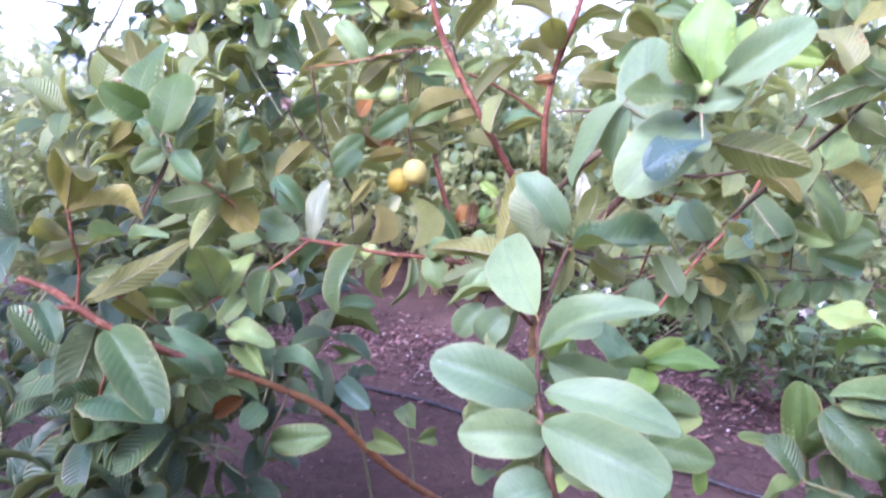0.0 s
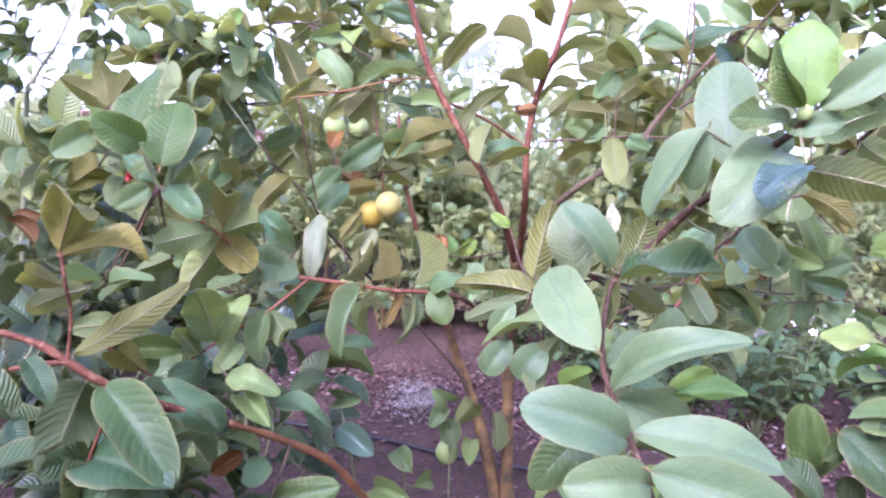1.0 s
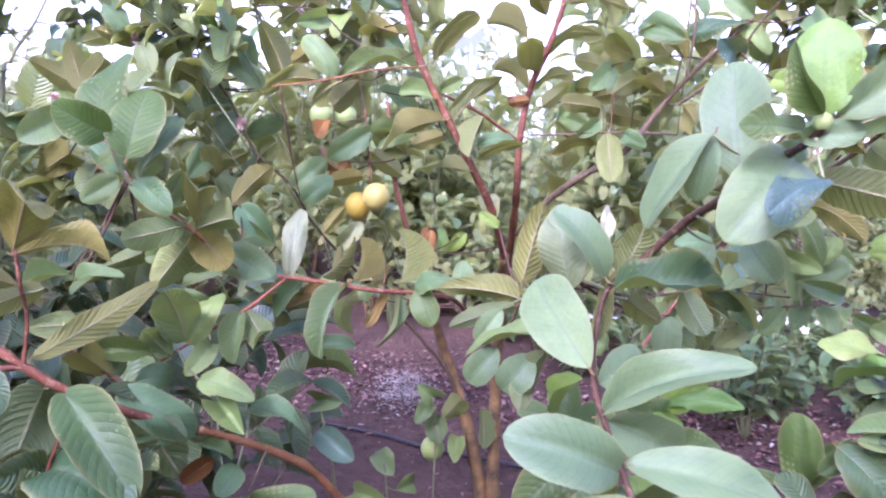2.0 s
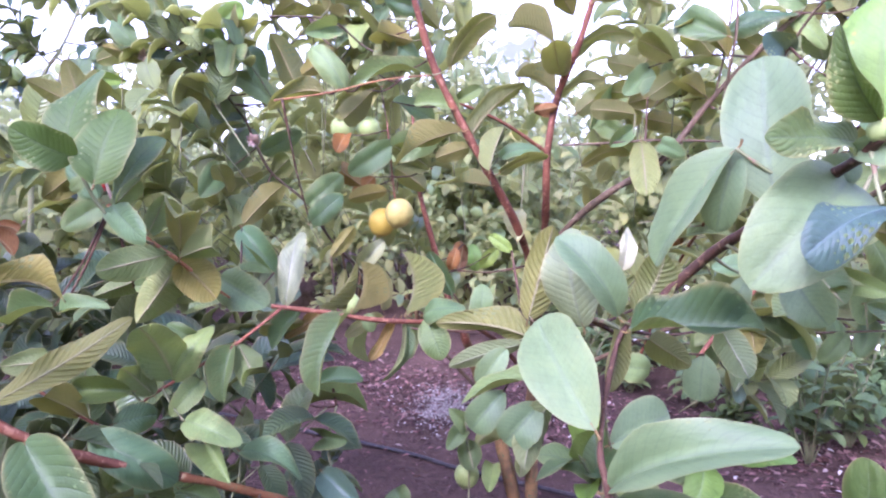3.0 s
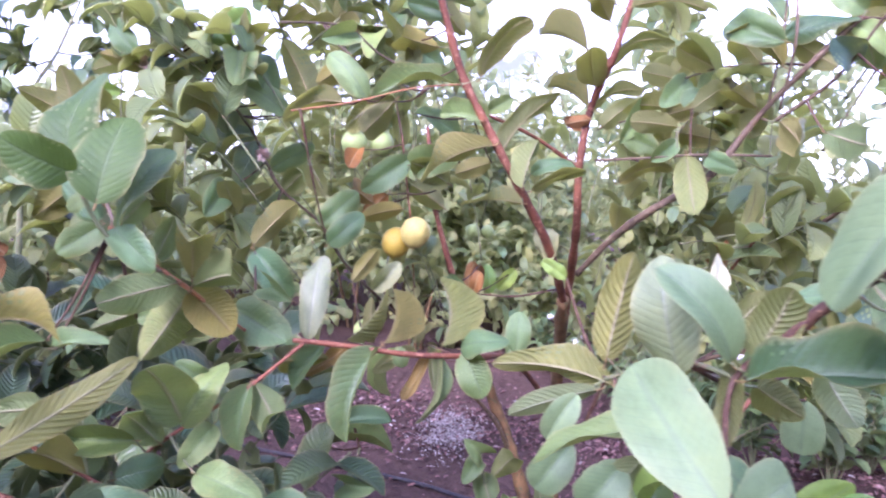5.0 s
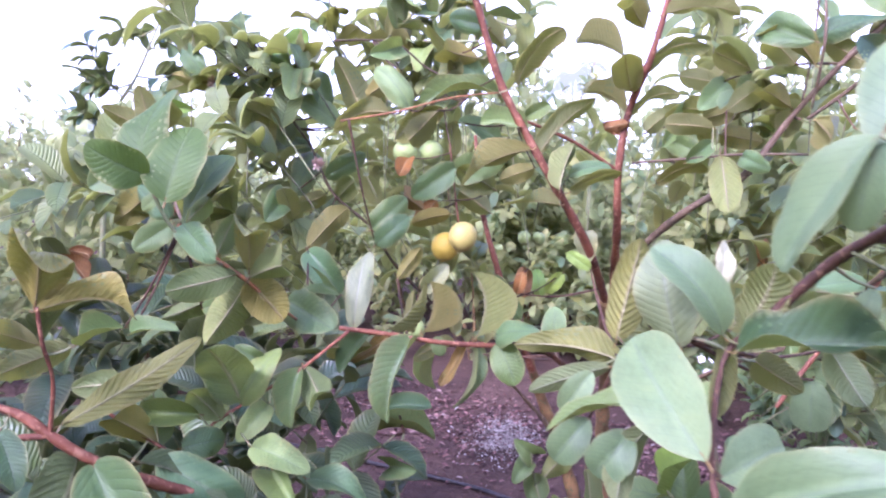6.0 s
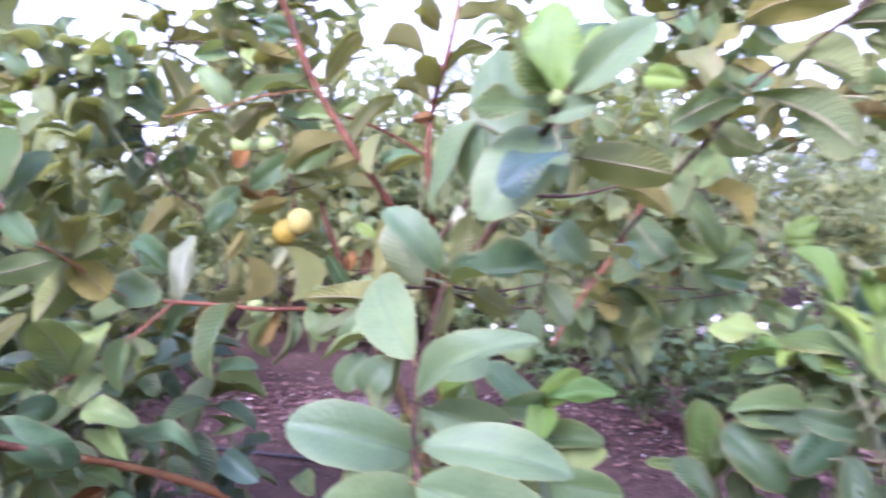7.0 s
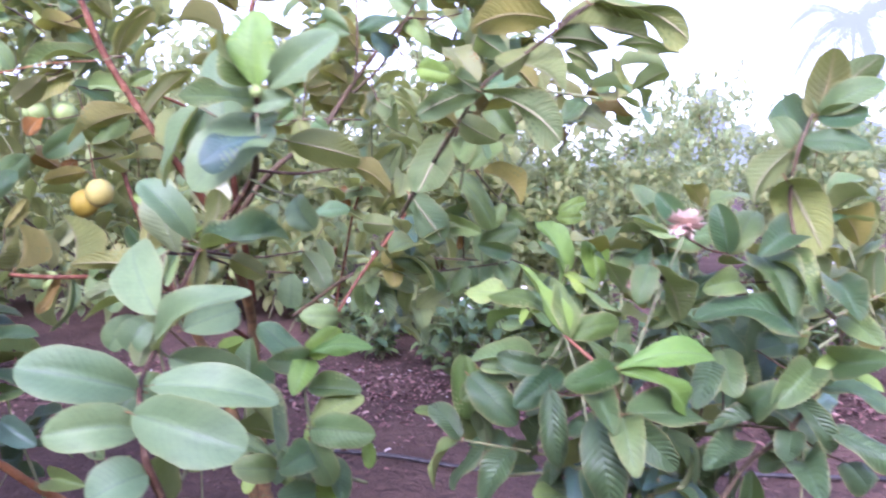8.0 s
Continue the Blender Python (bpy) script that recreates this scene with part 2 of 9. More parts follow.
def bark_mat(name, low, high, patch, rough=0.75):
    m, t, b = mat(name, rough, 0.3)
    n1 = tex(t, "ShaderNodeTexNoise", 22.0, 5.0)
    n2 = tex(t, "ShaderNodeTexNoise", 130.0, 4.0)
    c = ramp(t, n1.outputs[0], (0.3, low), (0.68, high))
    c = blend(t, calc(t, "GREATER_THAN", n2.outputs[0], 0.6), c, patch)
    t.links.new(c, b.inputs["Base Color"])
    bumped(t, b, n2.outputs[0], 0.8, 0.003)
    return m


BARK = bark_mat("bark", (0.05, 0.036, 0.02), (0.23, 0.135, 0.05), (0.10, 0.10, 0.04))
RED_TWIG = bark_mat("red_twig", (0.085, 0.03, 0.016), (0.22, 0.082, 0.038), (0.26, 0.125, 0.068), 0.6)
DARK_TWIG = bark_mat("dark_twig", (0.055, 0.042, 0.024), (0.13, 0.085, 0.045), (0.17, 0.13, 0.075), 0.65)
MAROON_TWIG = bark_mat("maroon_twig", (0.035, 0.019, 0.011), (0.09, 0.043, 0.022), (0.14, 0.085, 0.045), 0.6)
ORANGE_TWIG = bark_mat("orange_twig", (0.19, 0.08, 0.035), (0.36, 0.165, 0.06), (0.24, 0.17, 0.07), 0.65)
STALK = bark_mat("leaf_stalk", (0.20, 0.17, 0.06), (0.34, 0.22, 0.08), (0.30, 0.14, 0.06), 0.55)
GREEN_TWIG = bark_mat("green_twig", (0.14, 0.17, 0.07), (0.24, 0.25, 0.12), (0.24, 0.17, 0.1), 0.6)


def fruit_mat(name, low, high, spot):
    m, t, b = mat(name, 0.45, 0.4)
    n1 = tex(t, "ShaderNodeTexNoise", 30.0, 3.0)
    n2 = tex(t, "ShaderNodeTexVoronoi", 260.0)
    c = ramp(t, n1.outputs[0], (0.35, low), (0.65, high))
    c = blend(t, calc(t, "MULTIPLY", calc(t, "LESS_THAN", n2.outputs[0], 0.16), 0.4), c, spot)
    t.links.new(c, b.inputs["Base Color"])
    bumped(t, b, n1.outputs[0], 0.35, 0.004)
    b.inputs["Subsurface Weight"].default_value = 0.0
    return m


GREEN_FRUIT = fruit_mat("green_guava_skin", (0.22, 0.31, 0.08), (0.33, 0.4, 0.13), (0.14, 0.2, 0.07))
RIPE_FRUIT = fruit_mat("ripe_guava_skin", (0.45, 0.38, 0.075), (0.53, 0.46, 0.14), (0.35, 0.3, 0.06))
YELLOW_FRUIT = fruit_mat("yellow_guava_skin", (0.47, 0.34, 0.035), (0.53, 0.41, 0.06), (0.4, 0.2, 0.03))

m, t, b = mat("red_brown_soil", 0.92, 0.15)
SOIL = m
n1, n2, n3 = tex(t, "ShaderNodeTexNoise", 1.7, 6.0), tex(t, "ShaderNodeTexNoise", 22.0, 6.0), tex(t, "ShaderNodeTexVoronoi", 75.0)
c = ramp(t, n1.outputs[0], (0.3, (0.085, 0.053, 0.042)), (0.7, (0.2, 0.122, 0.092)))
c = blend(t, calc(t, "MULTIPLY", n2.outputs[0], 0.7), c, (0.04, 0.026, 0.022))
c = blend(t, calc(t, "LESS_THAN", n3.outputs[0], 0.10), c, (0.18, 0.13, 0.12))
t.links.new(c, b.inputs["Base Color"])
n4 = tex(t, "ShaderNodeTexNoise", 60.0, 6.0)
bumped(t, b, calc(t, "ADD", n2.outputs[0], calc(t, "MULTIPLY", n4.outputs[0], 0.5)), 1.0, 0.06)

m, t, b = mat("dry_leaf_litter", 0.8, 0.2)
LITTER = m
rnd = t.nodes.new("ShaderNodeNewGeometry").outputs["Random Per Island"]
c = ramp(t, rnd, (0.0, (0.05, 0.028, 0.028)), (0.35, (0.12, 0.063, 0.055)), (0.7, (0.27, 0.145, 0.12)), (0.97, (0.28, 0.19, 0.16)), (1.0, (0.6, 0.56, 0.5)))
t.links.new(c, b.inputs["Base Color"])

m, t, b = mat("pale_ash", 0.9, 0.2)
ASH = m
rnd = t.nodes.new("ShaderNodeNewGeometry").outputs["Random Per Island"]
t.links.new(ramp(t, rnd, (0.0, (0.2, 0.15, 0.125)), (0.5, (0.36, 0.31, 0.27)), (1.0, (0.6, 0.56, 0.5))), b.inputs["Base Color"])

m, t, b = mat("black_polythene", 0.45, 0.4)
PIPE = m
n1 = tex(t, "ShaderNodeTexNoise", 60.0, 4.0)
t.links.new(ramp(t, n1.outputs[0], (0.35, (0.012, 0.012, 0.014)), (0.75, (0.06, 0.05, 0.05))), b.inputs["Base Color"])

m, t, b = mat("white_petals", 0.6, 0.3)
PETAL = m
n1 = tex(t, "ShaderNodeTexNoise", 90.0, 3.0)
t.links.new(ramp(t, n1.outputs[0], (0.3, (0.72, 0.68, 0.62)), (0.7, (0.85, 0.83, 0.8))), b.inputs["Base Color"])
m, t, b = mat("pink_dry_flower", 0.7, 0.2)
PINK = m
n1 = tex(t, "ShaderNodeTexNoise", 120.0, 3.0)
t.links.new(ramp(t, n1.outputs[0], (0.3, (0.72, 0.52, 0.42)), (0.7, (0.84, 0.7, 0.58))), b.inputs["Base Color"])

m, t, b = mat("red_dry_flower", 0.7, 0.2)
RED_PETAL = m
n1 = tex(t, "ShaderNodeTexNoise", 120.0, 3.0)
t.links.new(ramp(t, n1.outputs[0], (0.3, (0.4, 0.03, 0.03)), (0.7, (0.6, 0.12, 0.1))), b.inputs["Base Color"])

# Haze is put into a pale emission, so the far trees glow.
m, t, b = mat("far_trees_haze_glow", 1.0, 0.0)
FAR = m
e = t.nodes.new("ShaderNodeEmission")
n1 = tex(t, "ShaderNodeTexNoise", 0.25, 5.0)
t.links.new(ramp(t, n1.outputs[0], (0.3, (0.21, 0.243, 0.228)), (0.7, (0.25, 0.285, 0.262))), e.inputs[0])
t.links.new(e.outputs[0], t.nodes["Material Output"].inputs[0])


# ---- builders ----
def part(name, bm, material, parent=None, label=""):
    me = bpy.data.meshes.new(name)
    bm.to_mesh(me)
    bm.free()
    for mm in material if isinstance(material, tuple) else (material,):
        me.materials.append(mm)
    for p in me.polygons:
        p.use_smooth = True
    ob = new(name, me)
    ob.parent = parent
    if label:
        ob["label"] = label
    return ob


def spline(pts, steps=6):
    """A smooth line through the points (each x, y, z, radius)."""
    p = np.array([pts[0], *pts, pts[-1]], float)
    out = []
    for i in range(1, len(p) - 2):
        a, b_, c_, d = p[i - 1], p[i], p[i + 1], p[i + 2]
        for k in range(steps):
            s = k / steps
            out.append(0.5 * (2 * b_ + (c_ - a) * s + (2 * a - 5 * b_ + 4 * c_ - d) * s * s + (3 * b_ - a - 3 * c_ + d) * s ** 3))
    out.append(p[-1])
    return np.array(out)


def tube(bm, pts, steps=7, sides=8, knots=0.3):
    """A tapered stem along a smooth line, a little knotty."""
    line = spline(pts, steps)
    rings = []
    ref = Vector((0.31, 0.52, 0.79))
    for i, (x, y, z, r) in enumerate(line.tolist()):
        d = Vector(line[min(i + 1, len(line) - 1)][:3] - line[max(i - 1, 0)][:3])
        a = d.cross(ref).normalized()
        c_ = d.cross(a).normalized()
        r *= 1 + knots * (noise.noise((x * 40, y * 40, z * 40)) + 0.5 * noise.noise((x * 110, y * 110, z * 110)))
        ring = []
        for k in range(sides):
            w = 2 * math.pi * k / sides
            ring.append(bm.verts.new(Vector((x, y, z)) + r * (math.cos(w) * a + math.sin(w) * c_)))
        rings.append(ring)
    for p, q in zip(rings, rings[1:]):
        for k in range(sides):
            bm.faces.new((p[k], p[(k + 1) % sides], q[(k + 1) % sides], q[k]))
    bm.faces.new(rings[0][::-1])
    bm.faces.new(rings[-1])
    return bm


def stem(name, pts, material, parent, label=""):
    return part(name, tube(bmesh.new(), pts), material, parent, label)


def outline(x, way=0.93):
    return (max(0.0, 1 - abs(2 * x ** way - 1) ** 2.4)) ** (0.58 if way < 1 else 0.52)


BLADES = {}


def along(i, n):
    """Stations along a leaf, closer together towards its rounded ends."""
    return 0.75 * 0.5 * (1 - math.cos(math.pi * i / n)) + 0.25 * i / n


def blade(kind, bend, fold, seed, nu=18, nv=8):
    """A leaf of length 1 and width 1 along x, arched by bend and folded along its midrib, with an upper and an under face."""
    key = (kind, bend, fold, seed)
    if key in BLADES:
        return BLADES[key]
    rng = random.Random(str(key))
    verts, faces, mats = [], [], []
    twist, wave, ph, skew = rng.uniform(-0.55, 0.55), rng.uniform(0.04, 0.10), rng.uniform(0, 6), rng.uniform(-0.10, 0.10)
    curl, rate, cup = rng.uniform(-0.03, 0.14), rng.uniform(5, 9), rng.uniform(-0.5, 1.1)
    way, nick = rng.uniform(0.88, 1.0), rng.uniform(0.0, 0.035)
    if kind == "broad":
        twist, wave, curl, cup, way = twist * 0.4, wave * 0.5, abs(curl) * 0.4, 0.3, rng.uniform(1.1, 1.3)
    for layer in (0, 1):
        base = len(verts)
        for i in range(nu + 1):
            u = along(i, nu)
            w = outline(u, way) * 0.5 * (1 + nick * math.sin(17 * u + ph) + 0.6 * nick * math.sin(41 * u + 2 * ph))
            if i == 0:
                w = 0.02
            for j in range(nv + 1):
                s = 2 * j / nv - 1
                y = s * w + skew * 4 * u * (1 - u) * 0.5
                z = bend * 4 * u * (1 - u) + fold * abs(s) * w * (1 - 0.4 * u) + twist * (u - 0.3) * s * w
                z += wave * math.sin(u * rate + ph + (2 if s > 0 else 0)) * abs(s) ** 2 * (w * 2) - cup * fold * (s * s) * w - curl * u ** 3
                verts.append((u, y, z - layer * 0.004))
        for i in range(nu):
            for j in range(nv):
                q = [base + i * (nv + 1) + j, base + (i + 1) * (nv + 1) + j, base + (i + 1) * (nv + 1) + j + 1, base + i * (nv + 1) + j + 1]
                faces.append(q if layer == 0 else q[::-1])
                mats.append(layer)
    blade_verts = len(verts)
    for k, x in enumerate((-0.075, -0.03, 0.05)):
        for w in range(4):
            r = (0.013, 0.011, 0.008)[k]
            verts.append((x, 1.9 * r * math.cos(w * math.pi / 2), r * math.sin(w * math.pi / 2) - 0.02 * k * (2 - k) + (0.19 * bend if k == 2 else 0.0)))
    for k in range(2):
        for w in range(4):
            a, c = blade_verts + 4 * k + w, blade_verts + 4 * k + (w + 1) % 4
            faces.append([a, c, c + 4, a + 4])
            mats.append(2)
    me = bpy.data.meshes.new("leaf_blade")
    me.from_pydata(verts, [], faces)
    lay = me.uv_layers.new(name="UVMap")
    n = (nu + 1) * (nv + 1)
    for lp in me.loops:
        if lp.vertex_index >= 2 * n:
            continue
        k = lp.vertex_index % n
        lay.data[lp.index].uv = (along(k // (nv + 1), nu), k % (nv + 1) / nv)
    for p, mi in zip(me.polygons, mats):
        p.material_index, p.use_smooth = mi, True
    for mm in (*FACES[kind], STALK):
        me.materials.append(mm)
    BLADES[key] = me
    return me


SEED = [0]


def leaf(tree, base, tip, width, face, bend=0.08, fold=0.25, kind="leaf", label=""):
    """One leaf from its stalk to its tip; face is the way that its upper side looks."""
    b_, t_, f = Vector(base), Vector(tip), Vector(face)
    x = (t_ - b_)
    length = x.length
    x.normalize()
    z = (f - f.dot(x) * x).normalized()
    y = z.cross(x)
    SEED[0] = (SEED[0] + 1) % 9
    ob = new("leaf", blade(kind, bend, fold, SEED[0]))
    ob.parent = tree
    m = Matrix.Identity(4)
    for i in range(3):
        m[i][0], m[i][1], m[i][2], m[i][3] = x[i] * length, y[i] * width, z[i] * length, b_[i]
    ob.matrix_basis = m
    if label:
        ob["label"] = label
    return ob


def fruit(name, parent, place, d, material, hang=(0, 0, 1), label=""):
    bm = bmesh.new()
    bmesh.ops.create_uvsphere(bm, u_segments=18, v_segments=12, radius=0.5)
    for v in bm.verts:
        v.co.z *= 1.06 - 0.06 * v.co.z
        k = 1 + 0.03 * noise.noise(v.co * 3 + Vector(place) * 9)
        v.co.x *= k
        v.co.y *= k
    for i in range(5):
        w = i * 1.2566
        q = bmesh.ops.create_cone(bm, segments=5, radius1=0.05, radius2=0.015, depth=0.07, cap_ends=True)["verts"]
        bmesh.ops.translate(bm, verts=q, vec=(0.055 * math.cos(w), 0.055 * math.sin(w), -0.54))
    ob = part(name, bm, material, parent, label)
    z = Vector(hang).normalized()
    ob.matrix_basis = Matrix.Translation(place) @ z.to_track_quat("Z", "Y").to_matrix().to_4x4() @ Matrix.Diagonal((d, d, d, 1))
    return ob


# ---- a crowd of leaves joined into one mesh ----
def crowd_template(nu, nv):
    v, f = [], []
    for i in range(nu + 1):
        u = along(i, nu)
        for j in range(nv + 1):
            s = 2 * j / nv - 1
            w = max(outline(u) * 0.5, 0.03)
            v.append((u, s * w, 0.12 * 4 * u * (1 - u) + 0.22 * abs(s) * w))
    for i in range(nu):
        for j in range(nv):
            f.append((i * (nv + 1) + j, (i + 1) * (nv + 1) + j, (i + 1) * (nv + 1) + j + 1, i * (nv + 1) + j + 1))
    uv = [(along(i, nu), j / nv) for i in range(nu + 1) for j in range(nv + 1)]
    return np.array(v), np.array(f), np.array(uv)


def leaf_crowd(name, bases, ways, faces_up, lengths, widths, parent, materials, nu=4, nv=2, label="", layers=2):
    tv, tf, tuv = crowd_template(nu, nv)
    n = len(bases)
    x = ways / np.linalg.norm(ways, axis=1, keepdims=True)
    z = faces_up - (faces_up * x).sum(1, keepdims=True) * x
    z /= np.linalg.norm(z, axis=1, keepdims=True) + 1e-9
    y = np.cross(z, x)
    co = bases[:, None] + (tv[None, :, 0, None] * lengths[:, None, None]) * x[:, None] + (tv[None, :, 1, None] * widths[:, None, None]) * y[:, None] + (tv[None, :, 2, None] * lengths[:, None, None]) * z[:, None]
    low = co - 0.0012 * z[:, None]
    k = len(tv)
    f1 = (np.arange(n)[:, None, None] * k + tf[None]).reshape(-1, 4)
    f2 = f1[:, ::-1] + n * k
    verts = np.concatenate([co.reshape(-1, 3), low.reshape(-1, 3)][:layers])
    quads = np.concatenate([f1, f2][:layers])
    me = bpy.data.meshes.new(name)
    me.vertices.add(len(verts))
    me.vertices.foreach_set("co", verts.ravel())
    me.loops.add(quads.size)
    me.loops.foreach_set("vertex_index", quads.ravel())
    me.polygons.add(len(quads))
    me.polygons.foreach_set("loop_start", np.arange(0, quads.size, 4))
    me.polygons.foreach_set("material_index", np.r_[np.arange(len(f1)) // len(tf) % (3 - layers), np.ones(len(f2), int)][:len(quads)])
    me.polygons.foreach_set("use_smooth", np.ones(len(quads), bool))
    me.update()
    lay = me.uv_layers.new(name="UVMap")
    lay.data.foreach_set("uv", tuv[quads.ravel() % k].ravel())
    for mm in materials:
        me.materials.append(mm)
    me.validate()
    ob = new(name, me)
    ob.parent = parent
    return tagged(ob, label, "", "", "stuff")


def twig_leaves(rng, a, b_, pairs, size):
    """Opposite pairs of leaves along a twig from a to b_, with a tuft at its end."""
    a, b_ = np.array(a, float), np.array(b_, float)
    d = (b_ - a) / np.linalg.norm(b_ - a)
    out = []
    ref = np.cross(d, [0, 0, 1.0])
    ref /= np.linalg.norm(ref) + 1e-9
    up = np.cross(ref, d)
    for i in range(pairs):
        s = (i + 0.6) / pairs
        w = rng.uniform(0, math.pi) if i % 2 else rng.uniform(0, math.pi) + 1.57
        for sgn in (1, -1):
            side = sgn * (math.cos(w) * ref + math.sin(w) * up)
            way = 0.75 * side + d * rng.uniform(0.25, 0.9) + np.array([0, 0, rng.uniform(-0.75, 0.3)])
            face = np.array([rng.uniform(-0.6, 0.6), rng.uniform(-0.6, 0.6), 1.0]) + 0.5 * d
            ln = size * rng.uniform(0.7, 1.15)
            out.append((a + (b_ - a) * s, way, face, ln, ln * rng.uniform(0.42, 0.56)))
    return out


def crowd_from(name, rows, parent, label, materials=None, nu=4, nv=2, layers=2):
    if materials is None:
        materials = (CROWD_UPPER, CROWD_LOWER)
    bases, ways, faces_up, lengths, widths = (np.array([r[i] for r in rows], float) for i in range(5))
    return leaf_crowd(name, bases, ways, faces_up, lengths, widths, parent, materials, nu, nv, label, layers)


# ---- ground ----
def ground_height(x, y):
    return 0.035 * noise.noise((x * 0.9, y * 0.9, 3.0)) + 0.018 * noise.noise((x * 5, y * 5, 1.0))


bm = bmesh.new()
rows_y = [-900, -300, -90, -30, -10, -4] + [-2 + 0.09 * i for i in range(110)] + [8.6, 10, 13, 18, 27, 45, 90, 250, 900]
cols_x = [-900, -250, -80, -30, -14, -9] + [-6 + 0.11 * i for i in range(110)] + [6.6, 9, 14, 30, 80, 250, 900]
grid = [[bm.verts.new((x, y, ground_height(x, y))) for x in cols_x] for y in rows_y]
for r0, r1 in zip(grid, grid[1:]):
    for i in range(len(cols_x) - 1):
        bm.faces.new((r0[i], r0[i + 1], r1[i + 1], r1[i]))
ground = part("ground", bm, SOIL)
tagged(ground, "bare red-brown orchard soil with dark and dry patches", "ground", "", "structure")

# ---- the guava trees close to the camera ----
main = tagged(new("guava_tree"), "guava tree with red stems, olive leaves and round fruit", "guava tree")
main_stems = []
main_stems.append(stem("branch", [(-0.252, 1.285, 1.607, 0.0041), (-0.216, 1.299, 1.459, 0.0049), (-0.181, 1.337, 1.359, 0.0059), (-0.147, 1.365, 1.246, 0.0066), (-0.108, 1.375, 1.167, 0.0066), (-0.056, 1.393, 1.075, 0.0072), (0.011, 1.469, 0.961, 0.0079), (0.058, 1.606, 0.849, 0.0082)], RED_TWIG, main))
main_stems.append(stem("trunk", [(0.058, 1.606, 0.849, 0.0130), (0.090, 1.895, 0.635, 0.0150), (0.094, 1.988, 0.467, 0.0180), (0.100, 2.019, 0.270, 0.0200), (0.105, 2.039, 0.069, 0.0230), (0.110, 2.052, -0.100, 0.0280)], BARK, main))
main_stems.append(stem("branch", [(0.182, 1.423, 1.701, 0.0037), (0.160, 1.427, 1.527, 0.0045), (0.143, 1.446, 1.405, 0.0052), (0.113, 1.466, 1.288, 0.0059), (0.085, 1.519, 1.205, 0.0066), (0.070, 1.530, 1.099, 0.0072), (0.074, 1.569, 0.991, 0.0079), (0.084, 1.707, 0.867, 0.0082), (0.100, 1.957, 0.655, 0.0090)], RED_TWIG, main))
main_stems.append(stem("trunk", [(0.097, 2.048, -0.043, 0.0220), (0.045, 2.036, 0.210, 0.0180), (-0.014, 2.039, 0.416, 0.0160), (-0.055, 2.022, 0.522, 0.0140), (-0.093, 1.936, 0.654, 0.0110)], BARK, main))
main_stems.append(stem("branch", [(-0.085, 1.952, 0.625, 0.0095), (-0.097, 1.925, 0.662, 0.0090), (-0.134, 1.861, 0.760, 0.0075), (-0.173, 1.841, 0.899, 0.0070), (-0.202, 1.839, 1.003, 0.0060), (-0.217, 1.846, 1.098, 0.0050), (-0.229, 1.876, 1.209, 0.0040)], RED_TWIG, main))
main_stems.append(stem("branch", [(-0.008, 2.036, 0.383, 0.0072), (-0.049, 1.997, 0.478, 0.0064), (-0.106, 1.957, 0.553, 0.0048), (-0.162, 1.907, 0.626, 0.0041), (-0.221, 1.817, 0.702, 0.0027)], DARK_TWIG, main))
main_stems.append(stem("branch", [(0.070, 1.530, 1.099, 0.0034), (-0.017, 1.489, 1.151, 0.0034), (-0.101, 1.436, 1.181, 0.0027)], RED_TWIG, main))
main_stems.append(stem("branch", [(0.077, 1.560, 0.904, 0.0072), (0.127, 1.494, 0.976, 0.0064), (0.180, 1.426, 1.030, 0.0064), (0.252, 1.387, 1.081, 0.0064), (0.315, 1.363, 1.172, 0.0048), (0.368, 1.317, 1.244, 0.0048), (0.429, 1.300, 1.308, 0.0041)], DARK_TWIG, main))
main_stems.append(stem("branch", [(0.087, 1.469, 1.110, 0.0020), (0.168, 1.415, 1.112, 0.0020), (0.248, 1.381, 1.116, 0.0020), (0.342, 1.366, 1.114, 0.0020)], DARK_TWIG, main))
main_stems.append(stem("branch", [(0.327, 1.354, 1.192, 0.0020), (0.338, 1.343, 1.284, 0.0020), (0.339, 1.330, 1.361, 0.0020)], DARK_TWIG, main))
main_stems.append(stem("branch", [(-0.327, 1.052, 0.869, 0.0027), (-0.268, 1.071, 0.860, 0.0034), (-0.195, 1.096, 0.846, 0.0034), (-0.117, 1.151, 0.833, 0.0041), (-0.045, 1.392, 0.772, 0.0048), (0.081, 1.976, 0.536, 0.0072)], RED_TWIG, main))
main_stems.append(stem("branch", [(-0.314, 1.052, 0.866, 0.0020), (-0.365, 1.029, 0.823, 0.0020), (-0.386, 1.018, 0.810, 0.0020), (-0.434, 0.997, 0.780, 0.0020), (-0.464, 0.975, 0.759, 0.0020), (-0.485, 0.953, 0.736, 0.0020)], RED_TWIG, main))
main_stems.append(stem("branch", [(-0.600, 0.781, 0.837, 0.0041), (-0.565, 0.798, 0.819, 0.0048), (-0.540, 0.805, 0.799, 0.0048), (-0.507, 0.822, 0.770, 0.0048), (-0.458, 0.867, 0.730, 0.0058), (-0.399, 0.933, 0.687, 0.0050)], RED_TWIG, main))
main_stems.append(stem("branch", [(-0.399, 0.933, 0.687, 0.0050), (-0.344, 1.009, 0.637, 0.0056), (-0.284, 1.093, 0.570, 0.0062), (-0.235, 1.181, 0.470, 0.0069), (-0.166, 1.353, 0.320, 0.0075), (-0.012, 1.739, 0.034, 0.0086), (0.105, 2.038, -0.138, 0.0101)], ORANGE_TWIG, main))
main_stems.append(stem("branch", [(-0.600, 0.797, 0.791, 0.0027), (-0.564, 0.796, 0.798, 0.0034), (-0.540, 0.805, 0.798, 0.0034)], RED_TWIG, main))
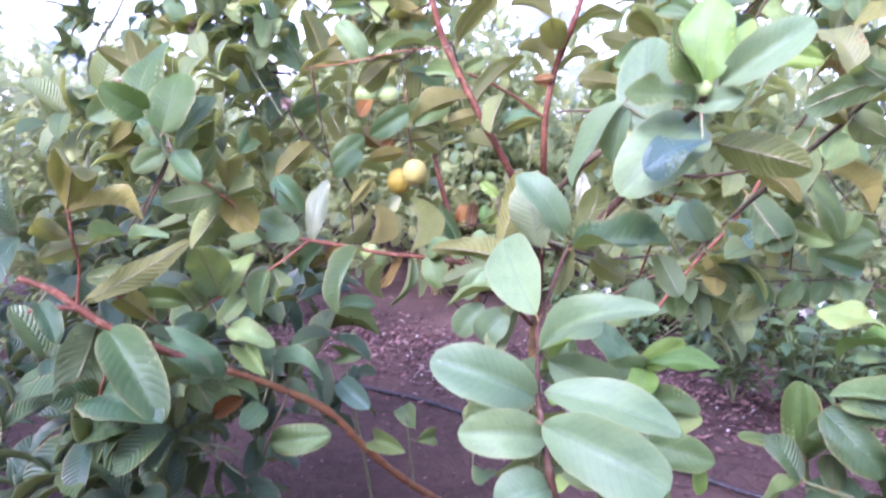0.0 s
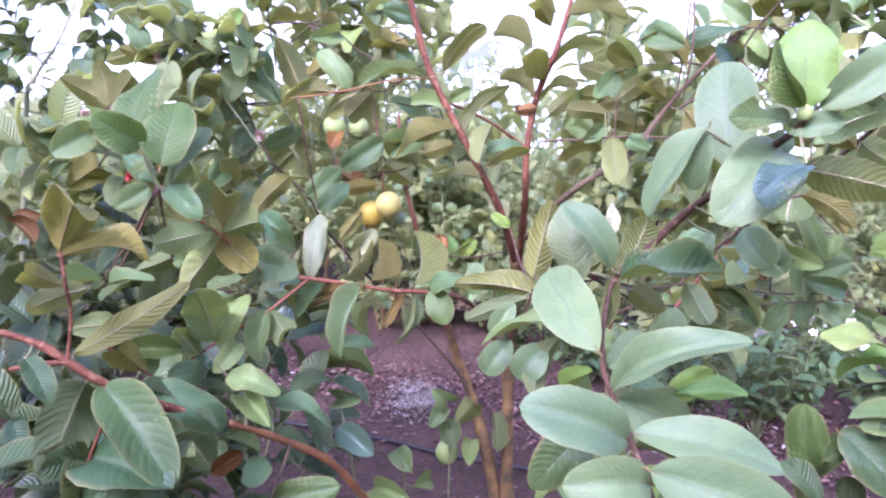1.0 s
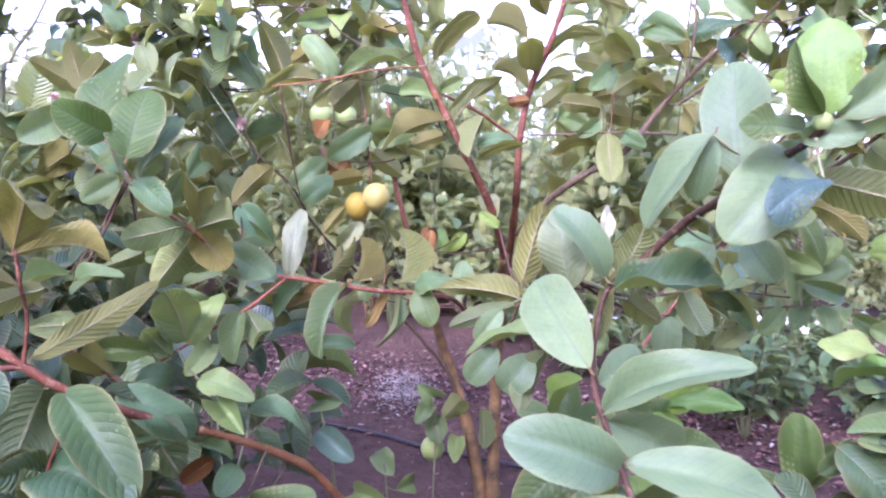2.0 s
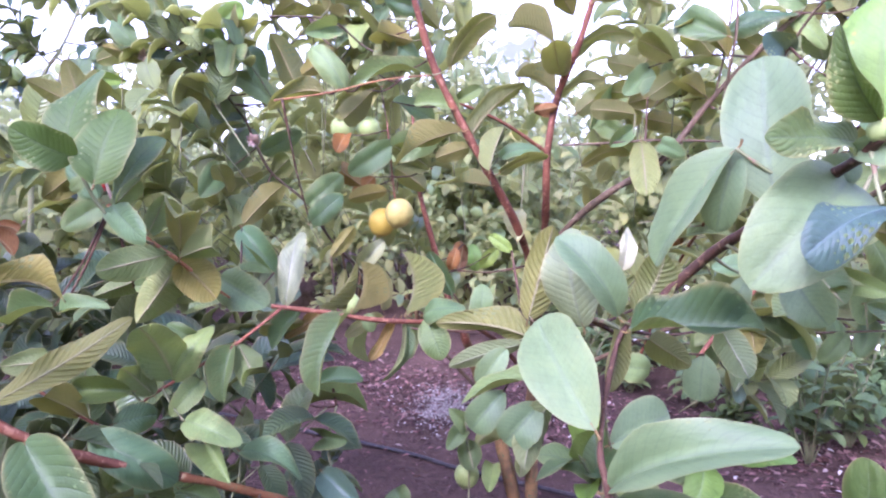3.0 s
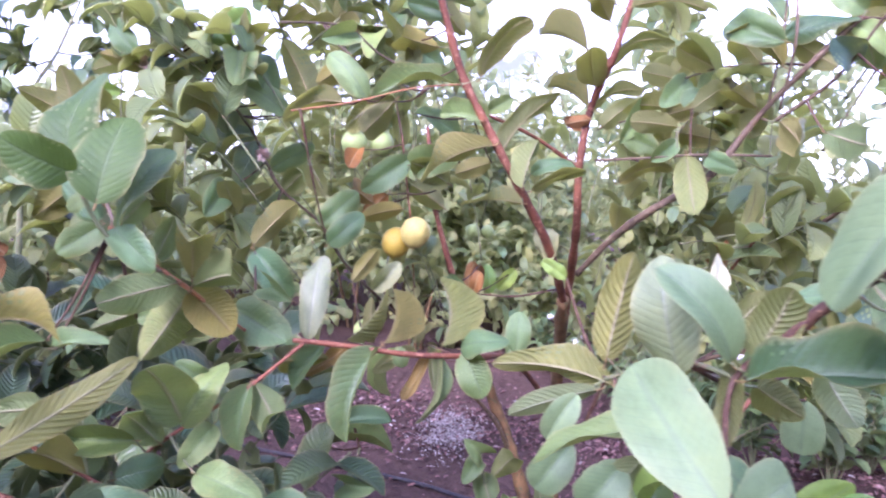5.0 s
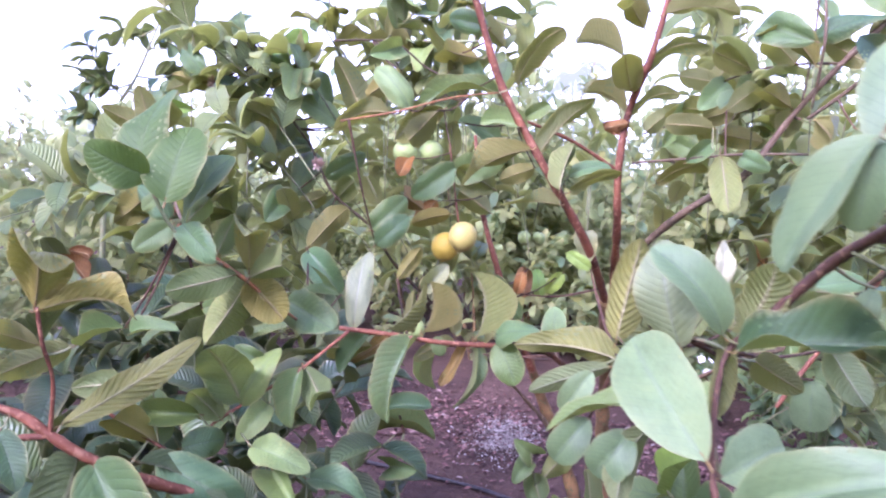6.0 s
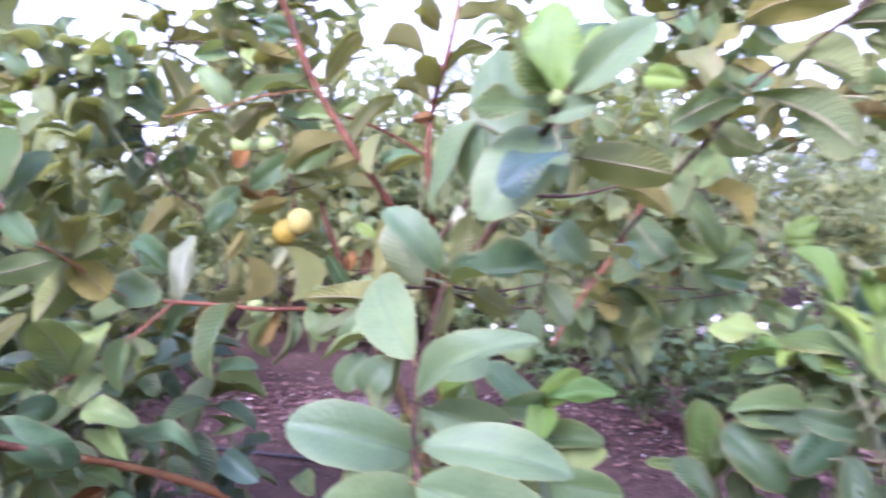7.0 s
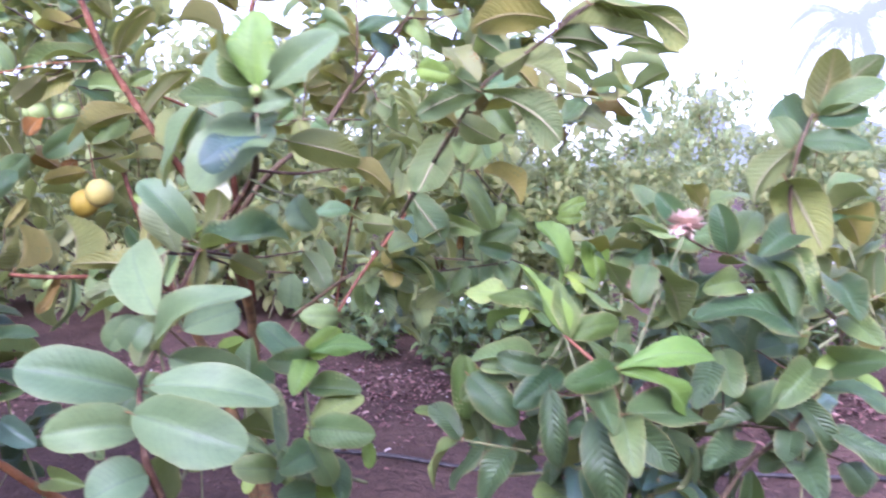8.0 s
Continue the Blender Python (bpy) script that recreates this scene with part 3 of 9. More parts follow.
main_stems.append(stem("branch", [(-0.540, 0.805, 0.799, 0.0027), (-0.532, 0.800, 0.853, 0.0020), (-0.528, 0.782, 0.892, 0.0020), (-0.528, 0.776, 0.926, 0.0020)], RED_TWIG, main))
main_stems.append(stem("branch", [(-0.547, 0.880, 0.811, 0.0020), (-0.516, 0.896, 0.780, 0.0020), (-0.494, 0.914, 0.756, 0.0020), (-0.462, 0.931, 0.728, 0.0020)], RED_TWIG, main))
main_stems.append(stem("branch", [(-0.549, 0.839, 0.608, 0.0020), (-0.542, 0.843, 0.653, 0.0020), (-0.525, 0.836, 0.696, 0.0020), (-0.505, 0.829, 0.737, 0.0020)], RED_TWIG, main))
main_stems.append(stem("branch", [(-0.499, 0.970, 1.000, 0.0020), (-0.458, 0.985, 0.960, 0.0020), (-0.424, 0.991, 0.934, 0.0027), (-0.404, 1.029, 0.902, 0.0020), (-0.377, 1.077, 0.865, 0.0020)], ORANGE_TWIG, main))
main_stems.append(stem("branch", [(-0.531, 1.547, 1.154, 0.0020), (-0.506, 1.540, 1.102, 0.0027), (-0.474, 1.533, 1.050, 0.0027), (-0.413, 1.584, 0.987, 0.0027), (-0.379, 1.694, 0.895, 0.0034), (-0.294, 1.985, 0.737, 0.0034)], DARK_TWIG, main))
main_stems.append(stem("branch", [(-0.278, 1.777, 1.177, 0.0020), (-0.269, 1.769, 1.102, 0.0020), (-0.255, 1.758, 0.999, 0.0020)], RED_TWIG, main))
main_stems.append(stem("branch", [(-0.466, 1.492, 1.345, 0.0020), (-0.365, 1.558, 1.355, 0.0020), (-0.298, 1.610, 1.311, 0.0020), (-0.198, 1.601, 1.271, 0.0027), (-0.146, 1.598, 1.267, 0.0027)], DARK_TWIG, main))
main_stems.append(stem("branch", [(-0.144, 1.341, 1.214, 0.0016), (-0.215, 1.293, 1.199, 0.0014), (-0.298, 1.255, 1.172, 0.0014), (-0.379, 1.237, 1.157, 0.0014)], ORANGE_TWIG, main))
main_stems.append(stem("branch", [(-0.603, 1.438, 1.336, 0.0020), (-0.580, 1.430, 1.272, 0.0020), (-0.564, 1.465, 1.226, 0.0020), (-0.531, 1.547, 1.154, 0.0027)], DARK_TWIG, main))
main_stems.append(stem("branch", [(-0.328, 1.008, 0.634, 0.0020), (-0.337, 0.995, 0.606, 0.0020), (-0.347, 0.972, 0.575, 0.0020), (-0.354, 0.969, 0.544, 0.0020)], DARK_TWIG, main))
main_stems.append(stem("branch", [(0.274, 1.271, 0.733, 0.0034), (0.309, 1.274, 0.786, 0.0034), (0.349, 1.278, 0.839, 0.0034), (0.408, 1.282, 0.912, 0.0034), (0.470, 1.337, 0.996, 0.0034)], RED_TWIG, main))
main_stems.append(stem("branch", [(-0.494, 0.901, 1.049, 0.0017), (-0.482, 0.917, 1.005, 0.0020), (-0.465, 0.944, 0.972, 0.0020), (-0.451, 0.984, 0.953, 0.0020)], GREEN_TWIG, main))
main_stems.append(stem("branch", [(-0.686, 1.231, 1.138, 0.0017), (-0.635, 1.190, 1.061, 0.0020), (-0.521, 1.023, 1.000, 0.0020)], DARK_TWIG, main))
main_stems.append(stem("branch", [(0.202, 1.700, 0.648, 0.0048), (0.302, 1.529, 0.754, 0.0041), (0.354, 1.417, 0.805, 0.0041), (0.399, 1.312, 0.902, 0.0041), (0.423, 1.109, 1.006, 0.0041), (0.433, 0.957, 1.072, 0.0034), (0.453, 0.884, 1.122, 0.0034), (0.500, 0.845, 1.159, 0.0027), (0.530, 0.808, 1.184, 0.0027), (0.563, 0.782, 1.212, 0.0020)], DARK_TWIG, main))
main_stems.append(stem("branch", [(0.304, 1.724, 0.637, 0.0034), (0.328, 1.631, 0.796, 0.0027), (0.336, 1.535, 0.898, 0.0027), (0.348, 1.436, 0.977, 0.0027)], RED_TWIG, main))
main_stems.append(stem("branch", [(0.318, 1.306, 1.161, 0.0027), (0.371, 1.246, 1.212, 0.0027), (0.405, 1.193, 1.285, 0.0020), (0.435, 1.138, 1.331, 0.0020)], DARK_TWIG, main))
main_stems.append(stem("branch", [(0.324, 1.307, 1.177, 0.0020), (0.323, 1.264, 1.266, 0.0020), (0.324, 1.272, 1.351, 0.0020)], DARK_TWIG, main))
main_stems.append(stem("branch", [(-0.249, 1.306, 0.310, 0.0030), (-0.258, 1.222, 0.471, 0.0025), (-0.267, 1.173, 0.581, 0.0020), (-0.280, 1.180, 0.636, 0.0020), (-0.272, 1.205, 0.688, 0.0015)], GREEN_TWIG, main))
main_stems.append(stem("branch", [(-0.170, 1.354, 0.319, 0.0025), (-0.174, 1.277, 0.458, 0.0020), (-0.179, 1.272, 0.503, 0.0015)], GREEN_TWIG, main))
main_stems.append(stem("branch", [(-0.073, 2.023, 0.021, 0.0030), (-0.072, 2.018, 0.268, 0.0025), (-0.085, 1.991, 0.396, 0.0020)], GREEN_TWIG, main))
main_stems.append(stem("branch", [(0.574, 1.330, 1.010, 0.0030), (0.664, 1.367, 1.096, 0.0030), (0.758, 1.370, 1.159, 0.0025), (0.871, 1.377, 1.212, 0.0020), (0.908, 1.318, 1.229, 0.0015)], DARK_TWIG, main))
main_stems.append(stem("branch", [(0.532, 1.516, 0.803, 0.0020), (0.617, 1.461, 0.801, 0.0020), (0.672, 1.409, 0.808, 0.0020), (0.701, 1.305, 0.790, 0.0020), (0.732, 1.249, 0.749, 0.0016)], DARK_TWIG, main))
main_stems.append(stem("branch", [(0.354, 1.518, 0.780, 0.0024), (0.401, 1.403, 0.779, 0.0020), (0.533, 1.370, 0.793, 0.0020), (0.653, 1.341, 0.807, 0.0016)], DARK_TWIG, main))
main_stems.append(stem("branch", [(0.323, 1.348, 1.167, 0.0020), (0.324, 1.553, 1.214, 0.0020), (0.293, 1.753, 1.229, 0.0020), (0.224, 1.848, 1.226, 0.0018), (0.165, 1.893, 1.210, 0.0016)], DARK_TWIG, main))
main_stems.append(stem("branch", [(0.368, 1.317, 1.244, 0.0024), (0.341, 1.422, 1.267, 0.0020), (0.305, 1.525, 1.279, 0.0020), (0.259, 1.577, 1.268, 0.0016)], DARK_TWIG, main))
main_stems.append(stem("branch", [(-0.067, 2.290, 1.113, 0.0025), (-0.079, 2.383, 1.031, 0.0020), (-0.093, 2.478, 0.967, 0.0015)], GREEN_TWIG, main))
main_stems.append(stem("branch", [(-0.327, 2.006, 0.916, 0.0020), (-0.305, 1.754, 0.895, 0.0020), (-0.301, 1.649, 0.835, 0.0016)], GREEN_TWIG, main))
main_stems.append(stem("branch", [(0.524, 1.569, 1.007, 0.0040), (0.566, 1.481, 1.078, 0.0035), (0.588, 1.439, 1.132, 0.0030), (0.627, 1.399, 1.183, 0.0030), (0.671, 1.357, 1.219, 0.0020), (0.684, 1.310, 1.241, 0.0016)], DARK_TWIG, main))
leaf(main_stems[15], (-0.530, 0.776, 0.927), (-0.470, 0.698, 0.983), 0.053, (-0.02, 0.57, 0.82), 0.16, 0.80, "olive")
leaf(main_stems[15], (-0.527, 0.775, 0.923), (-0.431, 0.780, 0.922), 0.034, (-0.03, 0.79, 0.62), 0.20, 0.30, "olive")
leaf(main_stems[15], (-0.532, 0.783, 0.890), (-0.550, 0.739, 0.911), 0.026, (-0.89, 0.43, 0.16), 0.22, 0.50, "olive")
stem("twig", [(-0.530, 0.788, 0.880, 0.0013), (-0.522, 0.795, 0.881, 0.0010), (-0.514, 0.802, 0.885, 0.0011)], GREEN_TWIG, main_stems[15])
leaf(main_stems[15], (-0.514, 0.802, 0.885), (-0.558, 0.760, 0.865), 0.029, (-0.66, 0.74, -0.10), 0.16, 0.50, "olive")
stem("twig", [(-0.538, 0.806, 0.797, 0.0013), (-0.541, 0.816, 0.798, 0.0010), (-0.544, 0.827, 0.802, 0.0011)], GREEN_TWIG, main_stems[12])
leaf(main_stems[12], (-0.544, 0.827, 0.802), (-0.435, 0.902, 0.880), 0.033, (-0.30, 0.86, -0.41), 0.06, 0.10, "paleolive")
leaf(main_stems[12], (-0.508, 0.821, 0.768), (-0.407, 0.765, 0.671), 0.062, (0.45, -0.76, 0.42), 0.10, 0.30, "deep")
leaf(main_stems[12], (-0.477, 0.850, 0.760), (-0.394, 0.882, 0.696), 0.023, (-0.33, 0.94, 0.04), 0.25, 0.50, "mature")
stem("twig", [(-0.490, 0.916, 0.752, 0.0013), (-0.485, 0.904, 0.748, 0.0011), (-0.481, 0.891, 0.747, 0.0011)], GREEN_TWIG, main_stems[16])
leaf(main_stems[16], (-0.481, 0.891, 0.747), (-0.395, 0.923, 0.686), 0.051, (0.55, -0.74, 0.39), 0.15, 0.30, "leaf")
stem("twig", [(-0.572, 0.795, 0.823, 0.0013), (-0.571, 0.786, 0.814, 0.0010), (-0.570, 0.776, 0.809, 0.0011)], GREEN_TWIG, main_stems[12])
leaf(main_stems[12], (-0.570, 0.776, 0.809), (-0.530, 0.749, 0.769), 0.029, (0.39, -0.53, 0.75), 0.05, 0.30, "deep")
stem("twig", [(-0.515, 0.818, 0.777, 0.0014), (-0.527, 0.831, 0.768, 0.0011), (-0.540, 0.844, 0.763, 0.0011)], GREEN_TWIG, main_stems[12])
leaf(main_stems[12], (-0.540, 0.844, 0.763), (-0.594, 0.855, 0.640), 0.070, (-0.28, 0.93, 0.21), 0.22, 0.30, "mature")
leaf(main_stems[17], (-0.541, 0.855, 0.663), (-0.405, 0.760, 0.672), 0.077, (-0.38, -0.47, 0.80), 0.16, 0.30, "deep")
stem("twig", [(-0.541, 0.842, 0.657, 0.0013), (-0.545, 0.854, 0.659, 0.0010), (-0.550, 0.866, 0.664, 0.0011)], GREEN_TWIG, main_stems[17])
leaf(main_stems[17], (-0.550, 0.866, 0.664), (-0.575, 0.798, 0.672), 0.041, (0.88, -0.29, 0.36), 0.10, 0.30, "mature")
leaf(main_stems[17], (-0.550, 0.839, 0.611), (-0.464, 0.817, 0.640), 0.043, (-0.37, -0.78, 0.51), 0.22, 0.30, "mature")
stem("twig", [(-0.501, 0.909, 0.763, 0.0015), (-0.515, 0.900, 0.741, 0.0012), (-0.528, 0.892, 0.725, 0.0011)], GREEN_TWIG, main_stems[16])
leaf(main_stems[16], (-0.528, 0.892, 0.725), (-0.490, 0.902, 0.635), 0.045, (-0.17, 0.98, 0.04), 0.10, 0.50, "mature")
stem("twig", [(-0.466, 0.929, 0.731, 0.0012), (-0.471, 0.930, 0.725, 0.0010), (-0.476, 0.931, 0.721, 0.0011)], GREEN_TWIG, main_stems[16])
leaf(main_stems[16], (-0.476, 0.931, 0.721), (-0.429, 0.959, 0.612), 0.066, (-0.50, 0.86, 0.00), 0.10, 0.50, "leaf")
stem("twig", [(-0.537, 0.886, 0.800, 0.0013), (-0.530, 0.893, 0.808, 0.0011), (-0.524, 0.901, 0.821, 0.0011)], GREEN_TWIG, main_stems[16])
leaf(main_stems[16], (-0.524, 0.901, 0.821), (-0.597, 0.925, 0.814), 0.036, (0.31, 0.95, 0.03), 0.16, 0.50, "leaf")
leaf(main_stems[16], (-0.494, 0.914, 0.758), (-0.508, 0.852, 0.805), 0.038, (-0.83, 0.44, 0.34), 0.05, 0.80, "olive")
leaf(main_stems[16], (-0.477, 0.933, 0.746), (-0.441, 0.974, 0.746), 0.036, (0.71, -0.64, 0.30), 0.16, 0.30, "deep")
leaf(main_stems[16], (-0.498, 0.924, 0.751), (-0.515, 0.942, 0.812), 0.036, (-0.35, 0.87, -0.36), 0.05, 0.50, "leaf")
leaf(main_stems[18], (-0.432, 0.982, 0.941), (-0.498, 0.941, 0.923), 0.042, (-0.50, 0.86, -0.11), 0.16, 0.30, "leaf")
leaf(main_stems[18], (-0.420, 0.991, 0.944), (-0.396, 0.929, 0.996), 0.041, (-0.10, 0.61, 0.79), 0.22, 0.50, "olive")
leaf(main_stems[18], (-0.420, 0.991, 0.937), (-0.349, 0.936, 0.961), 0.043, (0.46, 0.78, 0.43), 0.05, 0.50, "leaf")
leaf(main_stems[18], (-0.424, 0.990, 0.932), (-0.380, 1.002, 0.886), 0.050, (-0.31, 0.95, -0.05), 0.22, 0.30, "olive")
leaf(main_stems[18], (-0.423, 0.990, 0.931), (-0.485, 1.012, 0.853), 0.054, (-0.03, 0.95, 0.30), 0.05, 0.80, "leaf")
leaf(main_stems[11], (-0.434, 0.997, 0.785), (-0.434, 0.909, 0.872), 0.060, (-0.51, 0.60, 0.61), 0.05, 0.10, "leaf")
stem("twig", [(-0.380, 1.071, 0.869, 0.0016), (-0.399, 1.092, 0.878, 0.0013), (-0.417, 1.112, 0.894, 0.0011)], MAROON_TWIG, main_stems[18])
leaf(main_stems[18], (-0.417, 1.112, 0.894), (-0.331, 1.045, 0.868), 0.055, (-0.49, -0.78, 0.40), 0.10, 0.50, "leaf")
stem("twig", [(-0.474, 1.533, 1.050, 0.0021), (-0.482, 1.473, 0.993, 0.0016), (-0.490, 1.414, 0.954, 0.0011)], MAROON_TWIG, main_stems[19])
leaf(main_stems[19], (-0.490, 1.414, 0.954), (-0.417, 1.417, 1.027), 0.047, (-0.30, 0.92, 0.25), 0.22, 0.30, "olive")
leaf(main_stems[18], (-0.451, 0.984, 0.957), (-0.492, 0.977, 0.971), 0.022, (-0.21, 0.97, -0.08), 0.16, 0.30, "olive")
leaf(main_stems[18], (-0.458, 0.985, 0.963), (-0.441, 0.999, 1.010), 0.026, (-0.37, 0.92, -0.13), 0.10, 0.80, "leaf")
leaf(main_stems[18], (-0.404, 1.029, 0.902), (-0.448, 1.044, 0.875), 0.031, (0.21, 0.96, 0.21), 0.05, 0.30, "leaf")
stem("twig", [(-0.377, 1.077, 0.865, 0.0021), (-0.401, 1.148, 0.901, 0.0016), (-0.425, 1.220, 0.959, 0.0011)], MAROON_TWIG, main_stems[18])
leaf(main_stems[18], (-0.425, 1.220, 0.959), (-0.372, 1.210, 0.895), 0.045, (0.09, -0.97, 0.22), 0.16, 0.50, "leaf")
leaf(main_stems[11], (-0.434, 0.997, 0.780), (-0.393, 1.023, 0.847), 0.038, (-0.00, -0.93, 0.36), 0.22, 0.30, "leaf")
stem("twig", [(-0.395, 1.014, 0.804, 0.0014), (-0.405, 1.018, 0.815, 0.0011), (-0.414, 1.022, 0.829, 0.0011)], GREEN_TWIG, main_stems[11])
leaf(main_stems[11], (-0.414, 1.022, 0.829), (-0.445, 1.004, 0.850), 0.023, (0.51, -0.86, 0.02), 0.05, 0.80, "deep")
leaf(main_stems[11], (-0.369, 1.029, 0.823), (-0.378, 1.012, 0.750), 0.035, (-0.05, -0.97, 0.23), 0.10, 0.50, "leaf")
leaf(main_stems[11], (-0.364, 1.029, 0.824), (-0.326, 0.965, 0.801), 0.040, (0.34, 0.50, -0.80), 0.22, 0.30, "leaf")
stem("twig", [(-0.412, 1.006, 0.793, 0.0013), (-0.410, 1.011, 0.784, 0.0010), (-0.407, 1.016, 0.778, 0.0011)], GREEN_TWIG, main_stems[11])
leaf(main_stems[11], (-0.407, 1.016, 0.778), (-0.428, 0.975, 0.745), 0.030, (0.49, -0.68, 0.54), 0.22, 0.30, "leaf")
leaf(main_stems[11], (-0.449, 0.975, 0.769), (-0.472, 0.939, 0.814), 0.033, (-0.66, 0.71, 0.25), 0.22, 0.80, "leaf")
stem("twig", [(-0.464, 0.975, 0.759, 0.0013), (-0.465, 0.966, 0.768, 0.0011), (-0.466, 0.956, 0.779, 0.0011)], GREEN_TWIG, main_stems[11])
leaf(main_stems[11], (-0.466, 0.956, 0.779), (-0.530, 0.940, 0.783), 0.031, (0.25, -0.92, 0.31), 0.22, 0.80, "deep")
leaf(main_stems[11], (-0.338, 1.051, 0.844), (-0.298, 1.106, 0.837), 0.033, (-0.81, 0.57, -0.11), 0.05, 0.80, "olive")
stem("twig", [(-0.444, 0.989, 0.773, 0.0015), (-0.427, 0.980, 0.753, 0.0012), (-0.409, 0.970, 0.740, 0.0011)], GREEN_TWIG, main_stems[11])
leaf(main_stems[11], (-0.409, 0.970, 0.740), (-0.333, 0.944, 0.725), 0.038, (-0.12, -0.73, 0.68), 0.16, 0.30, "leaf")
stem("twig", [(-0.381, 0.959, 0.671, 0.0015), (-0.385, 0.973, 0.685, 0.0012), (-0.389, 0.987, 0.705, 0.0011)], GREEN_TWIG, main_stems[13])
leaf(main_stems[13], (-0.389, 0.987, 0.705), (-0.341, 0.939, 0.678), 0.035, (-0.25, -0.65, 0.72), 0.05, 0.80, "leaf")
stem("twig", [(-0.353, 0.996, 0.646, 0.0015), (-0.356, 1.011, 0.661, 0.0012), (-0.359, 1.025, 0.683, 0.0011)], GREEN_TWIG, main_stems[13])
leaf(main_stems[13], (-0.359, 1.025, 0.683), (-0.273, 0.998, 0.661), 0.040, (0.11, -0.38, 0.92), 0.16, 0.50, "leaf")
stem("twig", [(-0.273, 1.177, 0.610, 0.0015), (-0.275, 1.152, 0.609, 0.0012), (-0.276, 1.127, 0.615, 0.0011)], GREEN_TWIG, main_stems[32])
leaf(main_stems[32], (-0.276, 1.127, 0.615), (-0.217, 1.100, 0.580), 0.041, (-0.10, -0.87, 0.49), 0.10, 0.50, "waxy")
stem("twig", [(-0.350, 0.970, 0.558, 0.0013), (-0.351, 0.981, 0.556, 0.0010), (-0.351, 0.991, 0.556, 0.0011)], GREEN_TWIG, main_stems[24])
leaf(main_stems[24], (-0.351, 0.991, 0.556), (-0.256, 0.988, 0.577), 0.047, (-0.11, -0.92, 0.37), 0.05, 0.80, "deep")
stem("twig", [(-0.177, 1.274, 0.482, 0.0012), (-0.169, 1.272, 0.481, 0.0010), (-0.161, 1.269, 0.483, 0.0011)], GREEN_TWIG, main_stems[33])
leaf(main_stems[33], (-0.161, 1.269, 0.483), (-0.196, 1.326, 0.507), 0.041, (-0.36, -0.54, 0.77), 0.10, 0.80, "leaf")
stem("twig", [(-0.174, 1.277, 0.458, 0.0013), (-0.165, 1.272, 0.456, 0.0010), (-0.156, 1.266, 0.457, 0.0011)], GREEN_TWIG, main_stems[33])
leaf(main_stems[33], (-0.156, 1.266, 0.457), (-0.122, 1.318, 0.449), 0.035, (0.76, -0.40, 0.51), 0.05, 0.80, "deep")
stem("twig", [(-0.244, 1.165, 0.488, 0.0013), (-0.231, 1.164, 0.491, 0.0010), (-0.219, 1.163, 0.498, 0.0011)], GREEN_TWIG, main_stems[13])
leaf(main_stems[13], (-0.219, 1.163, 0.498), (-0.162, 1.123, 0.498), 0.038, (-0.48, -0.71, 0.51), 0.05, 0.80, "deep")
leaf(main_stems[32], (-0.287, 1.181, 0.646), (-0.245, 1.134, 0.661), 0.032, (-0.76, -0.63, 0.18), 0.05, 0.80, "leaf")
stem("twig", [(-0.272, 1.205, 0.688, 0.0017), (-0.300, 1.225, 0.677, 0.0013), (-0.328, 1.246, 0.675, 0.0011)], MAROON_TWIG, main_stems[32])
leaf(main_stems[32], (-0.328, 1.246, 0.675), (-0.230, 1.241, 0.674), 0.036, (-0.01, -0.50, 0.87), 0.16, 0.80, "leaf")
stem("twig", [(-0.356, 0.992, 0.648, 0.0014), (-0.358, 0.985, 0.633, 0.0011), (-0.360, 0.977, 0.621, 0.0011)], GREEN_TWIG, main_stems[13])
leaf(main_stems[13], (-0.360, 0.977, 0.621), (-0.373, 0.930, 0.602), 0.036, (0.48, -0.44, 0.76), 0.05, 0.30, "leaf")
stem("twig", [(-0.365, 0.980, 0.656, 0.0014), (-0.378, 0.980, 0.640, 0.0011), (-0.391, 0.979, 0.628, 0.0011)], GREEN_TWIG, main_stems[13])
leaf(main_stems[13], (-0.391, 0.979, 0.628), (-0.429, 0.958, 0.604), 0.026, (0.27, -0.89, 0.37), 0.10, 0.80, "old")
stem("twig", [(-0.401, 0.932, 0.689, 0.0014), (-0.416, 0.937, 0.674, 0.0011), (-0.431, 0.943, 0.665, 0.0011)], GREEN_TWIG, main_stems[12])
leaf(main_stems[12], (-0.431, 0.943, 0.665), (-0.484, 0.969, 0.670), 0.034, (-0.34, -0.79, 0.50), 0.10, 0.50, "leaf")
stem("twig", [(-0.385, 0.953, 0.674, 0.0014), (-0.398, 0.958, 0.664, 0.0011), (-0.412, 0.962, 0.658, 0.0011)], GREEN_TWIG, main_stems[13])
leaf(main_stems[13], (-0.412, 0.962, 0.658), (-0.367, 0.978, 0.628), 0.026, (0.58, -0.58, 0.57), 0.16, 0.80, "leaf")
leaf(main_stems[26], (-0.461, 0.877, 1.024), (-0.452, 0.914, 1.109), 0.064, (0.15, -0.98, -0.1), 0.06, 0.25, "green")
stem("twig", [(-0.494, 0.901, 1.049, 0.0013), (-0.498, 0.892, 1.057, 0.0011), (-0.502, 0.882, 1.070, 0.0011)], GREEN_TWIG, main_stems[26])
leaf(main_stems[26], (-0.502, 0.896, 1.049), (-0.490, 0.945, 1.154), 0.058, (-0.12, -0.97, 0.2), 0.10, 0.25, "green")
leaf(main_stems[26], (-0.480, 0.878, 1.051), (-0.521, 0.836, 1.078), 0.046, (-0.15, -0.98, 0.1), 0.10, 0.25, "green")
